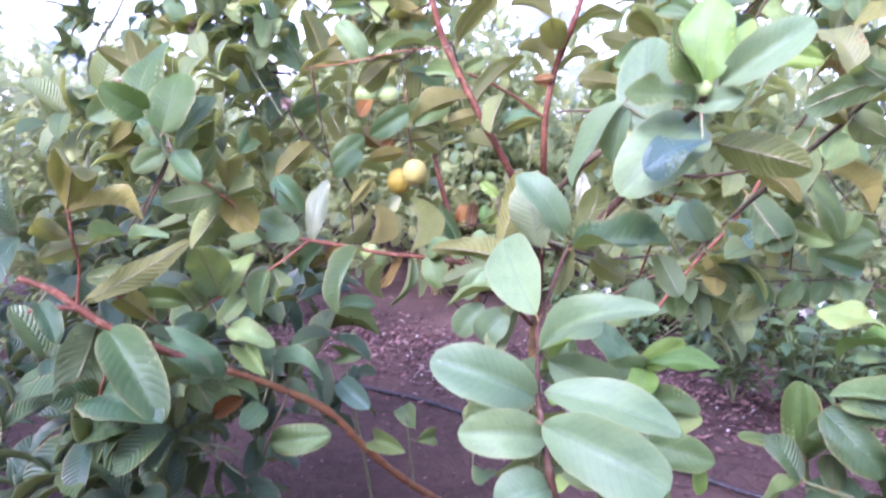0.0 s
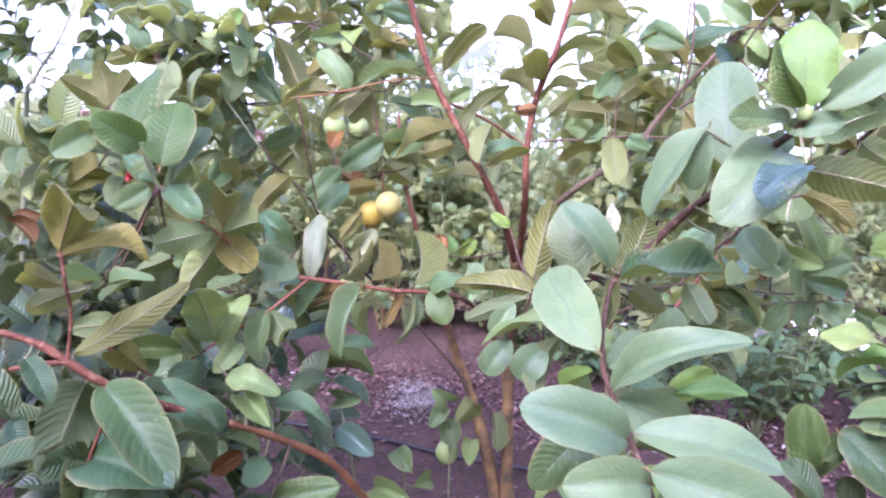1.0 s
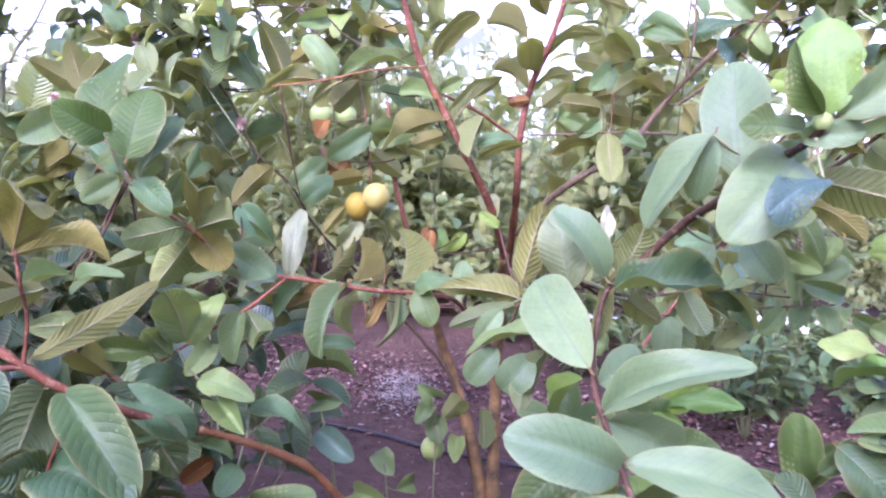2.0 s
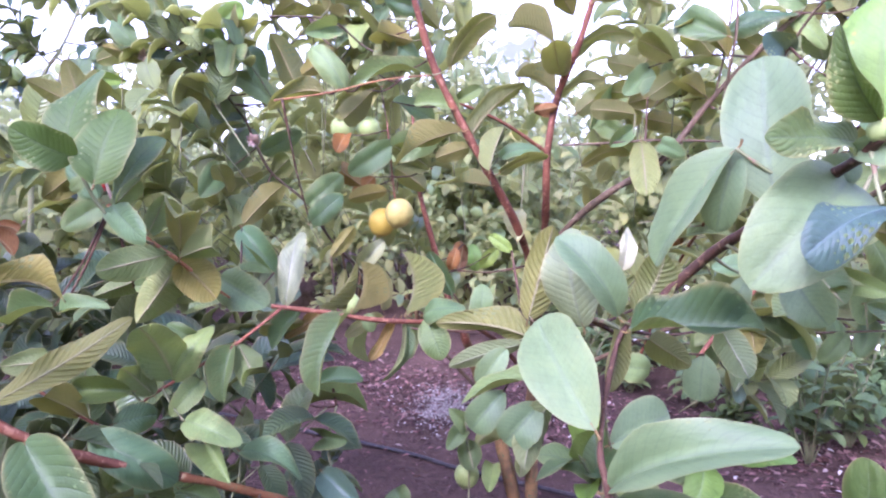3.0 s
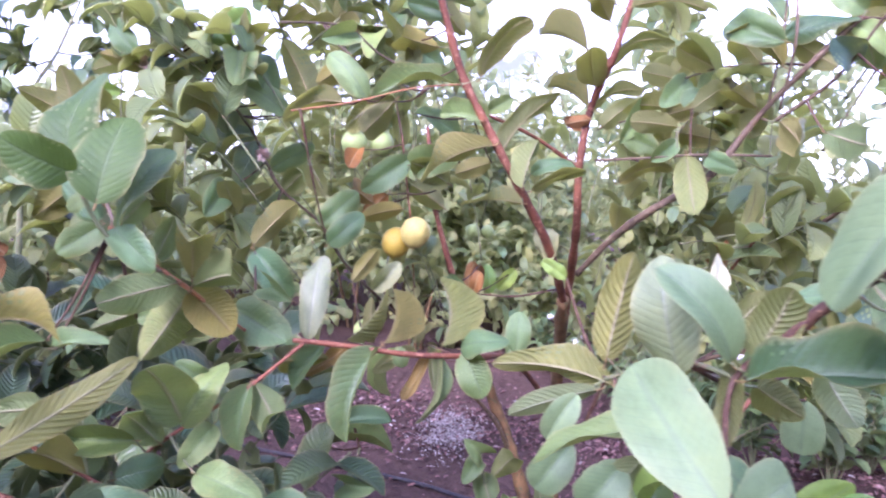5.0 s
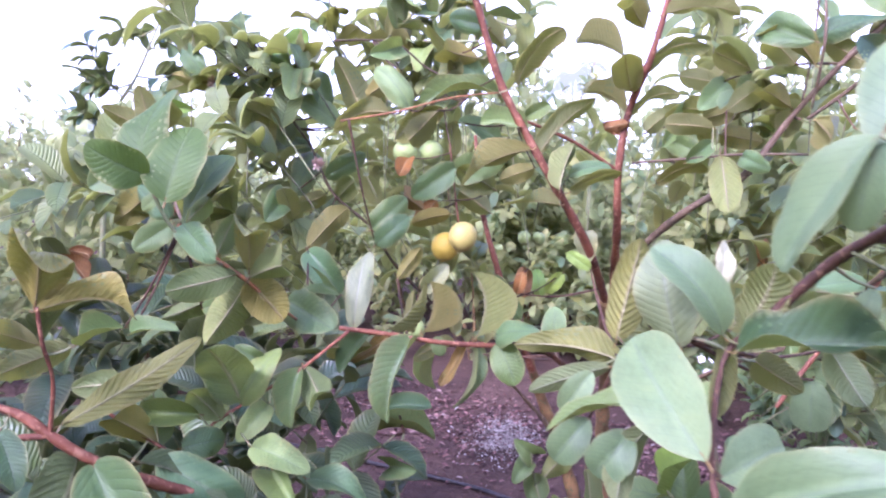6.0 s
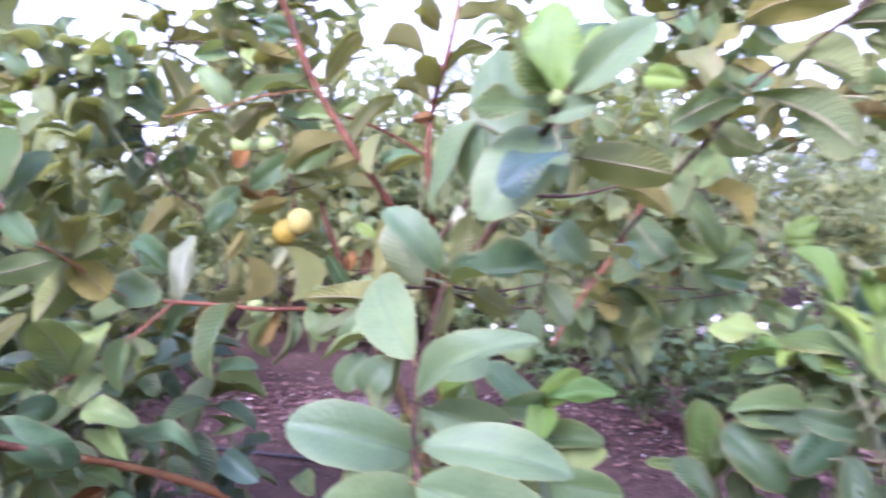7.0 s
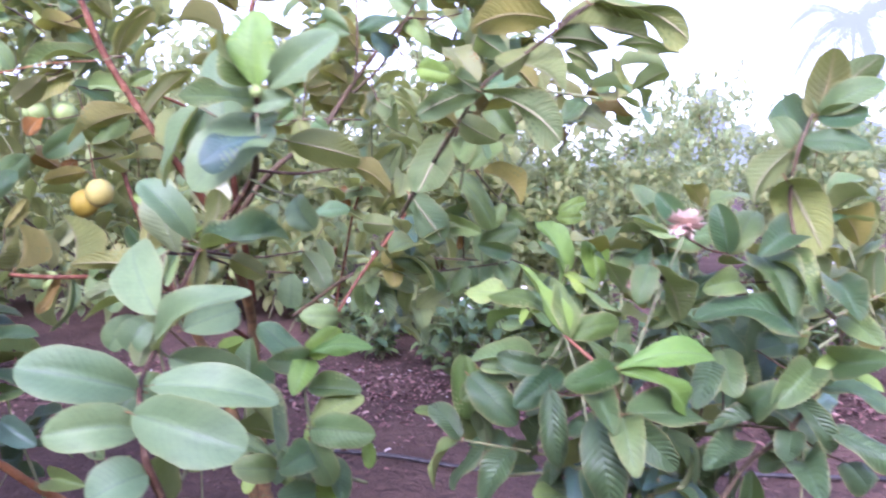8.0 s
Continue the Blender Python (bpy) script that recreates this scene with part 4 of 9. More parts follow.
leaf(main_stems[26], (-0.469, 0.935, 1.000), (-0.437, 0.984, 1.082), 0.034, (-0.45, -0.88, 0.1), 0.10, 0.45, "deep")
leaf(main_stems[27], (-0.684, 1.231, 1.142), (-0.771, 1.240, 1.182), 0.046, (0.04, 0.99, -0.12), 0.22, 0.50, "olive")
leaf(main_stems[27], (-0.686, 1.231, 1.138), (-0.711, 1.240, 1.215), 0.039, (-0.34, 0.91, -0.22), 0.10, 0.30, "olive")
leaf(main_stems[27], (-0.688, 1.231, 1.138), (-0.632, 1.197, 1.185), 0.041, (0.00, 0.81, 0.58), 0.22, 0.50, "olive")
leaf(main_stems[26], (-0.476, 0.938, 1.000), (-0.421, 0.896, 0.968), 0.035, (-0.31, -0.81, 0.51), 0.05, 0.30, "leaf")
leaf(main_stems[27], (-0.536, 1.024, 0.999), (-0.575, 1.001, 0.968), 0.034, (0.47, -0.88, 0.07), 0.05, 0.50, "leaf")
leaf(main_stems[18], (-0.503, 0.961, 1.007), (-0.547, 0.967, 1.045), 0.029, (0.09, -0.96, 0.26), 0.05, 0.80, "leaf")
stem("twig", [(-0.494, 0.972, 0.995, 0.0012), (-0.491, 0.965, 0.995, 0.0010), (-0.488, 0.959, 0.996, 0.0011)], GREEN_TWIG, main_stems[18])
leaf(main_stems[18], (-0.488, 0.959, 0.996), (-0.453, 0.960, 1.030), 0.026, (-0.20, 0.97, 0.17), 0.22, 0.50, "leaf")
stem("twig", [(-0.684, 1.230, 1.136, 0.0016), (-0.705, 1.239, 1.114, 0.0013), (-0.725, 1.249, 1.099, 0.0011)], GREEN_TWIG, main_stems[27])
leaf(main_stems[27], (-0.725, 1.249, 1.099), (-0.773, 1.202, 1.052), 0.053, (0.65, -0.75, 0.10), 0.05, 0.80, "leaf")
stem("twig", [(-0.662, 1.212, 1.102, 0.0019), (-0.693, 1.237, 1.062, 0.0015), (-0.724, 1.263, 1.034, 0.0011)], MAROON_TWIG, main_stems[27])
leaf(main_stems[27], (-0.724, 1.263, 1.034), (-0.815, 1.345, 1.004), 0.058, (0.39, 0.66, 0.65), 0.10, 0.50, "olive")
stem("twig", [(-0.670, 1.218, 1.114, 0.0016), (-0.688, 1.232, 1.091, 0.0013), (-0.705, 1.246, 1.076, 0.0011)], GREEN_TWIG, main_stems[27])
leaf(main_stems[27], (-0.705, 1.246, 1.076), (-0.758, 1.299, 1.151), 0.048, (0.32, -0.65, 0.69), 0.16, 0.80, "deep")
stem("twig", [(-0.489, 0.908, 1.031, 0.0012), (-0.488, 0.914, 1.033, 0.0010), (-0.486, 0.921, 1.037, 0.0011)], GREEN_TWIG, main_stems[26])
leaf(main_stems[26], (-0.486, 0.921, 1.037), (-0.513, 0.920, 1.016), 0.016, (0.01, -1.00, 0.03), 0.10, 0.30, "leaf")
stem("twig", [(-0.592, 1.434, 1.304, 0.0021), (-0.646, 1.445, 1.276, 0.0016), (-0.701, 1.455, 1.261, 0.0011)], MAROON_TWIG, main_stems[23])
leaf(main_stems[23], (-0.701, 1.455, 1.261), (-0.773, 1.461, 1.281), 0.037, (0.09, 0.99, 0.06), 0.05, 0.80, "olive")
stem("twig", [(-0.589, 1.433, 1.297, 0.0019), (-0.637, 1.444, 1.272, 0.0016), (-0.685, 1.454, 1.260, 0.0011)], MAROON_TWIG, main_stems[23])
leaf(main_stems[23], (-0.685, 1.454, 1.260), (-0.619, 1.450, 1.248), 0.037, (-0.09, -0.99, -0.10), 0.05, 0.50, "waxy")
stem("twig", [(-0.598, 1.436, 1.320, 0.0021), (-0.652, 1.447, 1.292, 0.0016), (-0.707, 1.457, 1.278, 0.0011)], MAROON_TWIG, main_stems[23])
leaf(main_stems[23], (-0.707, 1.457, 1.278), (-0.758, 1.466, 1.336), 0.042, (0.07, -0.98, 0.20), 0.10, 0.50, "leaf")
stem("twig", [(-0.592, 1.434, 1.304, 0.0018), (-0.630, 1.444, 1.284, 0.0014), (-0.669, 1.455, 1.273, 0.0011)], MAROON_TWIG, main_stems[23])
leaf(main_stems[23], (-0.669, 1.455, 1.273), (-0.641, 1.412, 1.327), 0.044, (-0.18, 0.72, 0.66), 0.22, 0.30, "olive")
stem("twig", [(-0.568, 1.456, 1.238, 0.0018), (-0.599, 1.484, 1.244, 0.0014), (-0.629, 1.512, 1.259, 0.0011)], MAROON_TWIG, main_stems[23])
leaf(main_stems[23], (-0.629, 1.512, 1.259), (-0.632, 1.521, 1.345), 0.046, (-0.32, 0.94, -0.10), 0.10, 0.50, "olive")
stem("twig", [(-0.566, 1.460, 1.233, 0.0017), (-0.592, 1.485, 1.239, 0.0014), (-0.617, 1.511, 1.254, 0.0011)], MAROON_TWIG, main_stems[23])
leaf(main_stems[23], (-0.617, 1.511, 1.254), (-0.679, 1.509, 1.201), 0.046, (-0.24, 0.94, 0.23), 0.10, 0.30, "olive")
stem("twig", [(-0.558, 1.480, 1.213, 0.0015), (-0.576, 1.493, 1.217, 0.0012), (-0.594, 1.507, 1.226, 0.0011)], GREEN_TWIG, main_stems[23])
leaf(main_stems[23], (-0.594, 1.507, 1.226), (-0.620, 1.452, 1.200), 0.039, (0.84, -0.50, 0.20), 0.16, 0.30, "leaf")
stem("twig", [(-0.553, 1.492, 1.203, 0.0017), (-0.573, 1.515, 1.216, 0.0013), (-0.592, 1.538, 1.237, 0.0011)], MAROON_TWIG, main_stems[23])
leaf(main_stems[23], (-0.592, 1.538, 1.237), (-0.572, 1.528, 1.151), 0.047, (-0.23, 0.96, -0.16), 0.10, 0.30, "leaf")
stem("twig", [(-0.576, 1.439, 1.261, 0.0015), (-0.554, 1.444, 1.269, 0.0012), (-0.532, 1.449, 1.283, 0.0011)], GREEN_TWIG, main_stems[23])
leaf(main_stems[23], (-0.532, 1.449, 1.283), (-0.582, 1.506, 1.327), 0.050, (-0.45, -0.75, 0.48), 0.22, 0.80, "young")
stem("twig", [(-0.575, 1.440, 1.259, 0.0015), (-0.553, 1.444, 1.266, 0.0012), (-0.530, 1.448, 1.280, 0.0011)], GREEN_TWIG, main_stems[23])
leaf(main_stems[23], (-0.530, 1.448, 1.280), (-0.483, 1.384, 1.317), 0.048, (0.21, 0.60, 0.78), 0.16, 0.80, "olive")
stem("twig", [(-0.575, 1.441, 1.258, 0.0015), (-0.553, 1.445, 1.265, 0.0012), (-0.532, 1.448, 1.278, 0.0011)], GREEN_TWIG, main_stems[23])
leaf(main_stems[23], (-0.532, 1.448, 1.278), (-0.494, 1.345, 1.223), 0.057, (0.44, -0.29, 0.85), 0.16, 0.30, "leaf")
stem("twig", [(-0.576, 1.439, 1.260, 0.0015), (-0.551, 1.444, 1.268, 0.0012), (-0.527, 1.449, 1.284, 0.0011)], GREEN_TWIG, main_stems[23])
leaf(main_stems[23], (-0.527, 1.449, 1.284), (-0.474, 1.391, 1.289), 0.037, (0.62, 0.61, 0.50), 0.16, 0.80, "olive")
stem("twig", [(-0.531, 1.547, 1.154, 0.0016), (-0.541, 1.573, 1.163, 0.0013), (-0.551, 1.600, 1.178, 0.0011)], MAROON_TWIG, main_stems[19])
leaf(main_stems[19], (-0.551, 1.600, 1.178), (-0.654, 1.583, 1.148), 0.050, (-0.31, 0.71, 0.63), 0.16, 0.50, "leaf")
stem("twig", [(-0.531, 1.547, 1.154, 0.0015), (-0.538, 1.572, 1.151, 0.0012), (-0.544, 1.598, 1.154, 0.0011)], GREEN_TWIG, main_stems[19])
leaf(main_stems[19], (-0.544, 1.598, 1.154), (-0.642, 1.584, 1.166), 0.046, (0.18, -0.83, 0.53), 0.15, 0.30, "deep")
stem("twig", [(-0.531, 1.547, 1.154, 0.0018), (-0.540, 1.592, 1.144, 0.0015), (-0.549, 1.637, 1.146, 0.0011)], MAROON_TWIG, main_stems[19])
leaf(main_stems[19], (-0.549, 1.637, 1.146), (-0.558, 1.540, 1.065), 0.060, (0.49, -0.58, 0.65), 0.10, 0.30, "deep")
stem("twig", [(-0.502, 1.539, 1.096, 0.0013), (-0.503, 1.549, 1.093, 0.0010), (-0.504, 1.559, 1.092, 0.0011)], GREEN_TWIG, main_stems[19])
leaf(main_stems[19], (-0.504, 1.559, 1.092), (-0.421, 1.559, 1.137), 0.043, (0.08, -0.99, -0.14), 0.10, 0.30, "deep")
stem("twig", [(-0.531, 1.546, 1.155, 0.0015), (-0.538, 1.563, 1.168, 0.0012), (-0.546, 1.581, 1.188, 0.0011)], GREEN_TWIG, main_stems[23])
leaf(main_stems[23], (-0.546, 1.581, 1.188), (-0.580, 1.517, 1.200), 0.048, (-0.81, 0.49, 0.33), 0.22, 0.30, "leaf")
stem("twig", [(-0.544, 1.515, 1.182, 0.0019), (-0.497, 1.495, 1.175, 0.0015), (-0.450, 1.474, 1.179, 0.0011)], MAROON_TWIG, main_stems[23])
leaf(main_stems[23], (-0.450, 1.474, 1.179), (-0.531, 1.464, 1.236), 0.046, (0.39, -0.82, 0.41), 0.15, 0.30, "leaf")
stem("twig", [(-0.283, 1.262, 1.178, 0.0018), (-0.304, 1.300, 1.176, 0.0014), (-0.324, 1.337, 1.184, 0.0011)], MAROON_TWIG, main_stems[22])
leaf(main_stems[22], (-0.324, 1.337, 1.184), (-0.416, 1.319, 1.156), 0.045, (-0.33, 0.74, 0.59), 0.22, 0.80, "olive")
stem("twig", [(-0.544, 1.515, 1.182, 0.0021), (-0.475, 1.495, 1.182, 0.0016), (-0.406, 1.474, 1.199, 0.0011)], MAROON_TWIG, main_stems[23])
leaf(main_stems[23], (-0.406, 1.474, 1.199), (-0.457, 1.468, 1.309), 0.056, (-0.07, 1.00, 0.02), 0.10, 0.50, "olive")
stem("twig", [(-0.550, 1.498, 1.197, 0.0017), (-0.512, 1.488, 1.199, 0.0014), (-0.474, 1.479, 1.210, 0.0011)], MAROON_TWIG, main_stems[23])
leaf(main_stems[23], (-0.474, 1.479, 1.210), (-0.505, 1.489, 1.293), 0.041, (0.26, -0.94, 0.21), 0.10, 0.30, "leaf")
stem("twig", [(-0.253, 1.278, 1.186, 0.0017), (-0.271, 1.312, 1.182, 0.0014), (-0.290, 1.346, 1.189, 0.0011)], MAROON_TWIG, main_stems[22])
leaf(main_stems[22], (-0.290, 1.346, 1.189), (-0.350, 1.347, 1.262), 0.044, (0.27, -0.94, 0.22), 0.16, 0.50, "leaf")
stem("twig", [(-0.191, 1.313, 1.202, 0.0018), (-0.215, 1.350, 1.206, 0.0015), (-0.240, 1.387, 1.222, 0.0011)], MAROON_TWIG, main_stems[22])
leaf(main_stems[22], (-0.240, 1.387, 1.222), (-0.265, 1.380, 1.336), 0.054, (0.61, 0.77, 0.18), 0.22, 0.30, "olive")
stem("twig", [(-0.147, 1.365, 1.246, 0.0016), (-0.175, 1.380, 1.234, 0.0013), (-0.203, 1.396, 1.229, 0.0011)], MAROON_TWIG, main_stems[0])
leaf(main_stems[0], (-0.203, 1.396, 1.229), (-0.231, 1.393, 1.281), 0.030, (0.01, 1.00, 0.07), 0.10, 0.80, "olive")
stem("twig", [(-0.136, 1.367, 1.223, 0.0015), (-0.141, 1.390, 1.221, 0.0012), (-0.147, 1.413, 1.224, 0.0011)], GREEN_TWIG, main_stems[0])
leaf(main_stems[0], (-0.147, 1.413, 1.224), (-0.287, 1.367, 1.200), 0.036, (0.15, -0.79, 0.60), 0.16, 0.30, "deep")
stem("twig", [(-0.157, 1.356, 1.280, 0.0014), (-0.169, 1.373, 1.278, 0.0011), (-0.180, 1.390, 1.281, 0.0011)], GREEN_TWIG, main_stems[0])
leaf(main_stems[0], (-0.180, 1.390, 1.281), (-0.239, 1.331, 1.286), 0.042, (-0.65, 0.69, 0.32), 0.22, 0.50, "olive")
stem("twig", [(-0.163, 1.351, 1.301, 0.0018), (-0.199, 1.378, 1.291, 0.0014), (-0.234, 1.404, 1.292, 0.0011)], MAROON_TWIG, main_stems[0])
leaf(main_stems[0], (-0.234, 1.404, 1.292), (-0.169, 1.416, 1.245), 0.038, (0.27, -0.95, 0.13), 0.05, 0.30, "leaf")
stem("twig", [(-0.171, 1.345, 1.327, 0.0016), (-0.171, 1.375, 1.331, 0.0013), (-0.172, 1.406, 1.342, 0.0011)], MAROON_TWIG, main_stems[0])
leaf(main_stems[0], (-0.172, 1.406, 1.342), (-0.141, 1.453, 1.316), 0.039, (-0.42, 0.64, 0.65), 0.16, 0.80, "olive")
stem("twig", [(-0.170, 1.346, 1.322, 0.0015), (-0.168, 1.370, 1.325, 0.0012), (-0.166, 1.394, 1.334, 0.0011)], GREEN_TWIG, main_stems[0])
leaf(main_stems[0], (-0.166, 1.394, 1.334), (-0.236, 1.413, 1.357), 0.042, (-0.30, -0.94, -0.16), 0.16, 0.80, "deep")
stem("twig", [(-0.193, 1.312, 1.201, 0.0021), (-0.224, 1.364, 1.192, 0.0016), (-0.255, 1.416, 1.198, 0.0011)], MAROON_TWIG, main_stems[22])
leaf(main_stems[22], (-0.255, 1.416, 1.198), (-0.300, 1.371, 1.140), 0.046, (-0.46, 0.84, -0.28), 0.05, 0.80, "olive")
stem("twig", [(-0.400, 1.535, 1.352, 0.0021), (-0.361, 1.481, 1.303, 0.0016), (-0.322, 1.427, 1.272, 0.0011)], MAROON_TWIG, main_stems[21])
leaf(main_stems[21], (-0.322, 1.427, 1.272), (-0.386, 1.425, 1.227), 0.037, (-0.15, 0.97, 0.18), 0.16, 0.50, "olive")
stem("twig", [(-0.396, 1.538, 1.352, 0.0021), (-0.360, 1.484, 1.326, 0.0016), (-0.323, 1.431, 1.315, 0.0011)], MAROON_TWIG, main_stems[21])
leaf(main_stems[21], (-0.323, 1.431, 1.315), (-0.370, 1.391, 1.293), 0.037, (0.66, -0.75, -0.04), 0.10, 0.80, "leaf")
stem("twig", [(-0.101, 1.436, 1.181, 0.0021), (-0.163, 1.455, 1.175, 0.0016), (-0.226, 1.473, 1.186, 0.0011)], MAROON_TWIG, main_stems[6])
leaf(main_stems[6], (-0.226, 1.473, 1.186), (-0.145, 1.466, 1.155), 0.040, (0.15, -0.80, 0.58), 0.05, 0.50, "leaf")
stem("twig", [(-0.468, 1.538, 1.044, 0.0012), (-0.474, 1.546, 1.043, 0.0010), (-0.479, 1.553, 1.045, 0.0011)], GREEN_TWIG, main_stems[19])
leaf(main_stems[19], (-0.479, 1.553, 1.045), (-0.420, 1.491, 1.084), 0.048, (0.40, 0.74, 0.54), 0.10, 0.80, "leaf")
leaf(main_stems[19], (-0.473, 1.552, 1.039), (-0.538, 1.596, 1.007), 0.041, (0.39, 0.84, 0.37), 0.16, 0.80, "leaf")
stem("twig", [(-0.422, 1.576, 0.997, 0.0014), (-0.414, 1.560, 0.990, 0.0011), (-0.405, 1.543, 0.987, 0.0011)], GREEN_TWIG, main_stems[19])
leaf(main_stems[19], (-0.405, 1.543, 0.987), (-0.335, 1.546, 1.050), 0.053, (0.10, -0.99, -0.07), 0.16, 0.50, "leaf")
stem("twig", [(-0.506, 1.540, 1.102, 0.0019), (-0.547, 1.550, 1.072, 0.0015), (-0.587, 1.560, 1.053, 0.0011)], MAROON_TWIG, main_stems[19])
leaf(main_stems[19], (-0.587, 1.560, 1.053), (-0.596, 1.477, 1.004), 0.053, (0.62, -0.45, 0.64), 0.10, 0.80, "leaf")
stem("twig", [(-0.486, 1.536, 1.069, 0.0013), (-0.495, 1.546, 1.061, 0.0011), (-0.503, 1.555, 1.056, 0.0011)], GREEN_TWIG, main_stems[19])
leaf(main_stems[19], (-0.503, 1.555, 1.056), (-0.575, 1.556, 1.024), 0.036, (-0.05, 0.99, 0.13), 0.05, 0.50, "olive")
stem("twig", [(-0.144, 1.341, 1.214, 0.0014), (-0.129, 1.341, 1.218, 0.0011), (-0.114, 1.341, 1.225, 0.0011)], GREEN_TWIG, main_stems[22])
leaf(main_stems[22], (-0.114, 1.341, 1.225), (-0.042, 1.294, 1.303), 0.040, (-0.40, 0.58, 0.71), 0.16, 0.50, "olive")
stem("twig", [(0.109, 1.473, 1.277, 0.0015), (0.091, 1.481, 1.286, 0.0012), (0.072, 1.489, 1.300, 0.0011)], GREEN_TWIG, main_stems[2])
leaf(main_stems[2], (0.072, 1.489, 1.300), (-0.014, 1.445, 1.313), 0.044, (-0.10, 0.45, 0.89), 0.16, 0.80, "olive")
leaf(main_stems[2], (0.087, 1.493, 1.240), (0.062, 1.401, 1.296), 0.055, (-0.03, 0.53, 0.85), 0.05, 0.30, "olive")
leaf(main_stems[2], (0.103, 1.485, 1.271), (0.207, 1.454, 1.316), 0.038, (-0.15, 0.61, 0.77), 0.22, 0.50, "olive")
leaf(main_stems[2], (0.081, 1.519, 1.205), (0.001, 1.466, 1.232), 0.036, (0.00, 0.46, 0.89), 0.16, 0.80, "olive")
leaf(main_stems[2], (0.085, 1.519, 1.199), (0.169, 1.488, 1.236), 0.030, (-0.11, 0.63, 0.77), 0.22, 0.30, "olive")
leaf(main_stems[0], (-0.077, 1.378, 1.116), (0.017, 1.382, 1.209), 0.045, (-0.52, 0.69, 0.50), 0.10, 0.80, "olive")
stem("twig", [(0.080, 1.523, 1.170, 0.0014), (0.080, 1.540, 1.170, 0.0011), (0.080, 1.557, 1.174, 0.0011)], GREEN_TWIG, main_stems[2])
leaf(main_stems[2], (0.080, 1.557, 1.174), (0.044, 1.561, 1.193), 0.022, (0.16, 0.98, 0.10), 0.10, 0.50, "old")
leaf(main_stems[0], (-0.091, 1.370, 1.125), (-0.209, 1.330, 1.066), 0.050, (-0.51, 0.63, 0.59), 0.10, 0.30, "olive")
stem("twig", [(-0.053, 1.396, 1.070, 0.0013), (-0.048, 1.383, 1.062, 0.0011), (-0.043, 1.371, 1.058, 0.0011)], GREEN_TWIG, main_stems[0])
leaf(main_stems[0], (-0.043, 1.371, 1.058), (-0.018, 1.377, 1.135), 0.037, (-0.54, 0.83, 0.11), 0.05, 0.80, "leaf")
stem("twig", [(-0.040, 1.410, 1.049, 0.0013), (-0.041, 1.399, 1.040, 0.0010), (-0.041, 1.388, 1.034, 0.0011)], GREEN_TWIG, main_stems[0])
leaf(main_stems[0], (-0.041, 1.388, 1.034), (-0.143, 1.373, 1.034), 0.027, (-0.11, 0.69, 0.72), 0.05, 0.30, "olive")
stem("twig", [(-0.044, 1.406, 1.055, 0.0013), (-0.035, 1.398, 1.053, 0.0010), (-0.027, 1.389, 1.054, 0.0011)], GREEN_TWIG, main_stems[0])
leaf(main_stems[0], (-0.027, 1.389, 1.054), (0.055, 1.389, 1.095), 0.037, (-0.31, 0.71, 0.63), 0.05, 0.30, "olive")
stem("twig", [(0.131, 1.453, 1.361, 0.0013), (0.121, 1.448, 1.362, 0.0010), (0.110, 1.443, 1.365, 0.0011)], GREEN_TWIG, main_stems[2])
leaf(main_stems[2], (0.110, 1.443, 1.365), (0.061, 1.379, 1.372), 0.045, (-0.61, 0.54, 0.58), 0.22, 0.30, "olive")
stem("twig", [(0.124, 1.458, 1.334, 0.0013), (0.112, 1.450, 1.333, 0.0011), (0.100, 1.441, 1.337, 0.0011)], GREEN_TWIG, main_stems[2])
leaf(main_stems[2], (0.100, 1.441, 1.337), (0.068, 1.390, 1.365), 0.040, (-0.26, 0.59, 0.77), 0.05, 0.50, "olive")
leaf(main_stems[2], (0.133, 1.442, 1.360), (0.250, 1.414, 1.348), 0.046, (0.20, 0.49, 0.85), 0.16, 0.50, "olive")
stem("twig", [(-0.111, 1.374, 1.173, 0.0012), (-0.107, 1.380, 1.175, 0.0010), (-0.103, 1.386, 1.179, 0.0011)], GREEN_TWIG, main_stems[0])
leaf(main_stems[0], (-0.103, 1.386, 1.179), (-0.060, 1.386, 1.202), 0.026, (0.05, -0.99, -0.09), 0.05, 0.50, "deep")
leaf(main_stems[0], (-0.097, 1.384, 1.163), (-0.178, 1.389, 1.177), 0.038, (0.01, -0.91, 0.41), 0.05, 0.50, "leaf")
stem("twig", [(0.117, 1.449, 1.111, 0.0014), (0.123, 1.456, 1.089, 0.0012), (0.128, 1.463, 1.072, 0.0011)], GREEN_TWIG, main_stems[8])
leaf(main_stems[8], (0.128, 1.463, 1.072), (0.202, 1.412, 1.097), 0.041, (0.16, 0.60, 0.78), 0.16, 0.30, "olive")
stem("twig", [(-0.046, 1.404, 1.059, 0.0014), (-0.036, 1.413, 1.069, 0.0011), (-0.026, 1.422, 1.083, 0.0011)], GREEN_TWIG, main_stems[0])
leaf(main_stems[0], (-0.026, 1.422, 1.083), (0.046, 1.421, 1.102), 0.034, (-0.17, -0.81, 0.57), 0.16, 0.30, "leaf")
stem("twig", [(-0.203, 1.840, 1.014, 0.0016), (-0.194, 1.808, 1.014, 0.0013), (-0.184, 1.777, 1.022, 0.0011)], MAROON_TWIG, main_stems[4])
leaf(main_stems[4], (-0.184, 1.777, 1.022), (-0.254, 1.754, 1.071), 0.050, (-0.21, 0.97, 0.15), 0.10, 0.50, "olive")
stem("twig", [(-0.272, 1.771, 1.124, 0.0013), (-0.263, 1.761, 1.124, 0.0011), (-0.255, 1.751, 1.128, 0.0011)], GREEN_TWIG, main_stems[20])
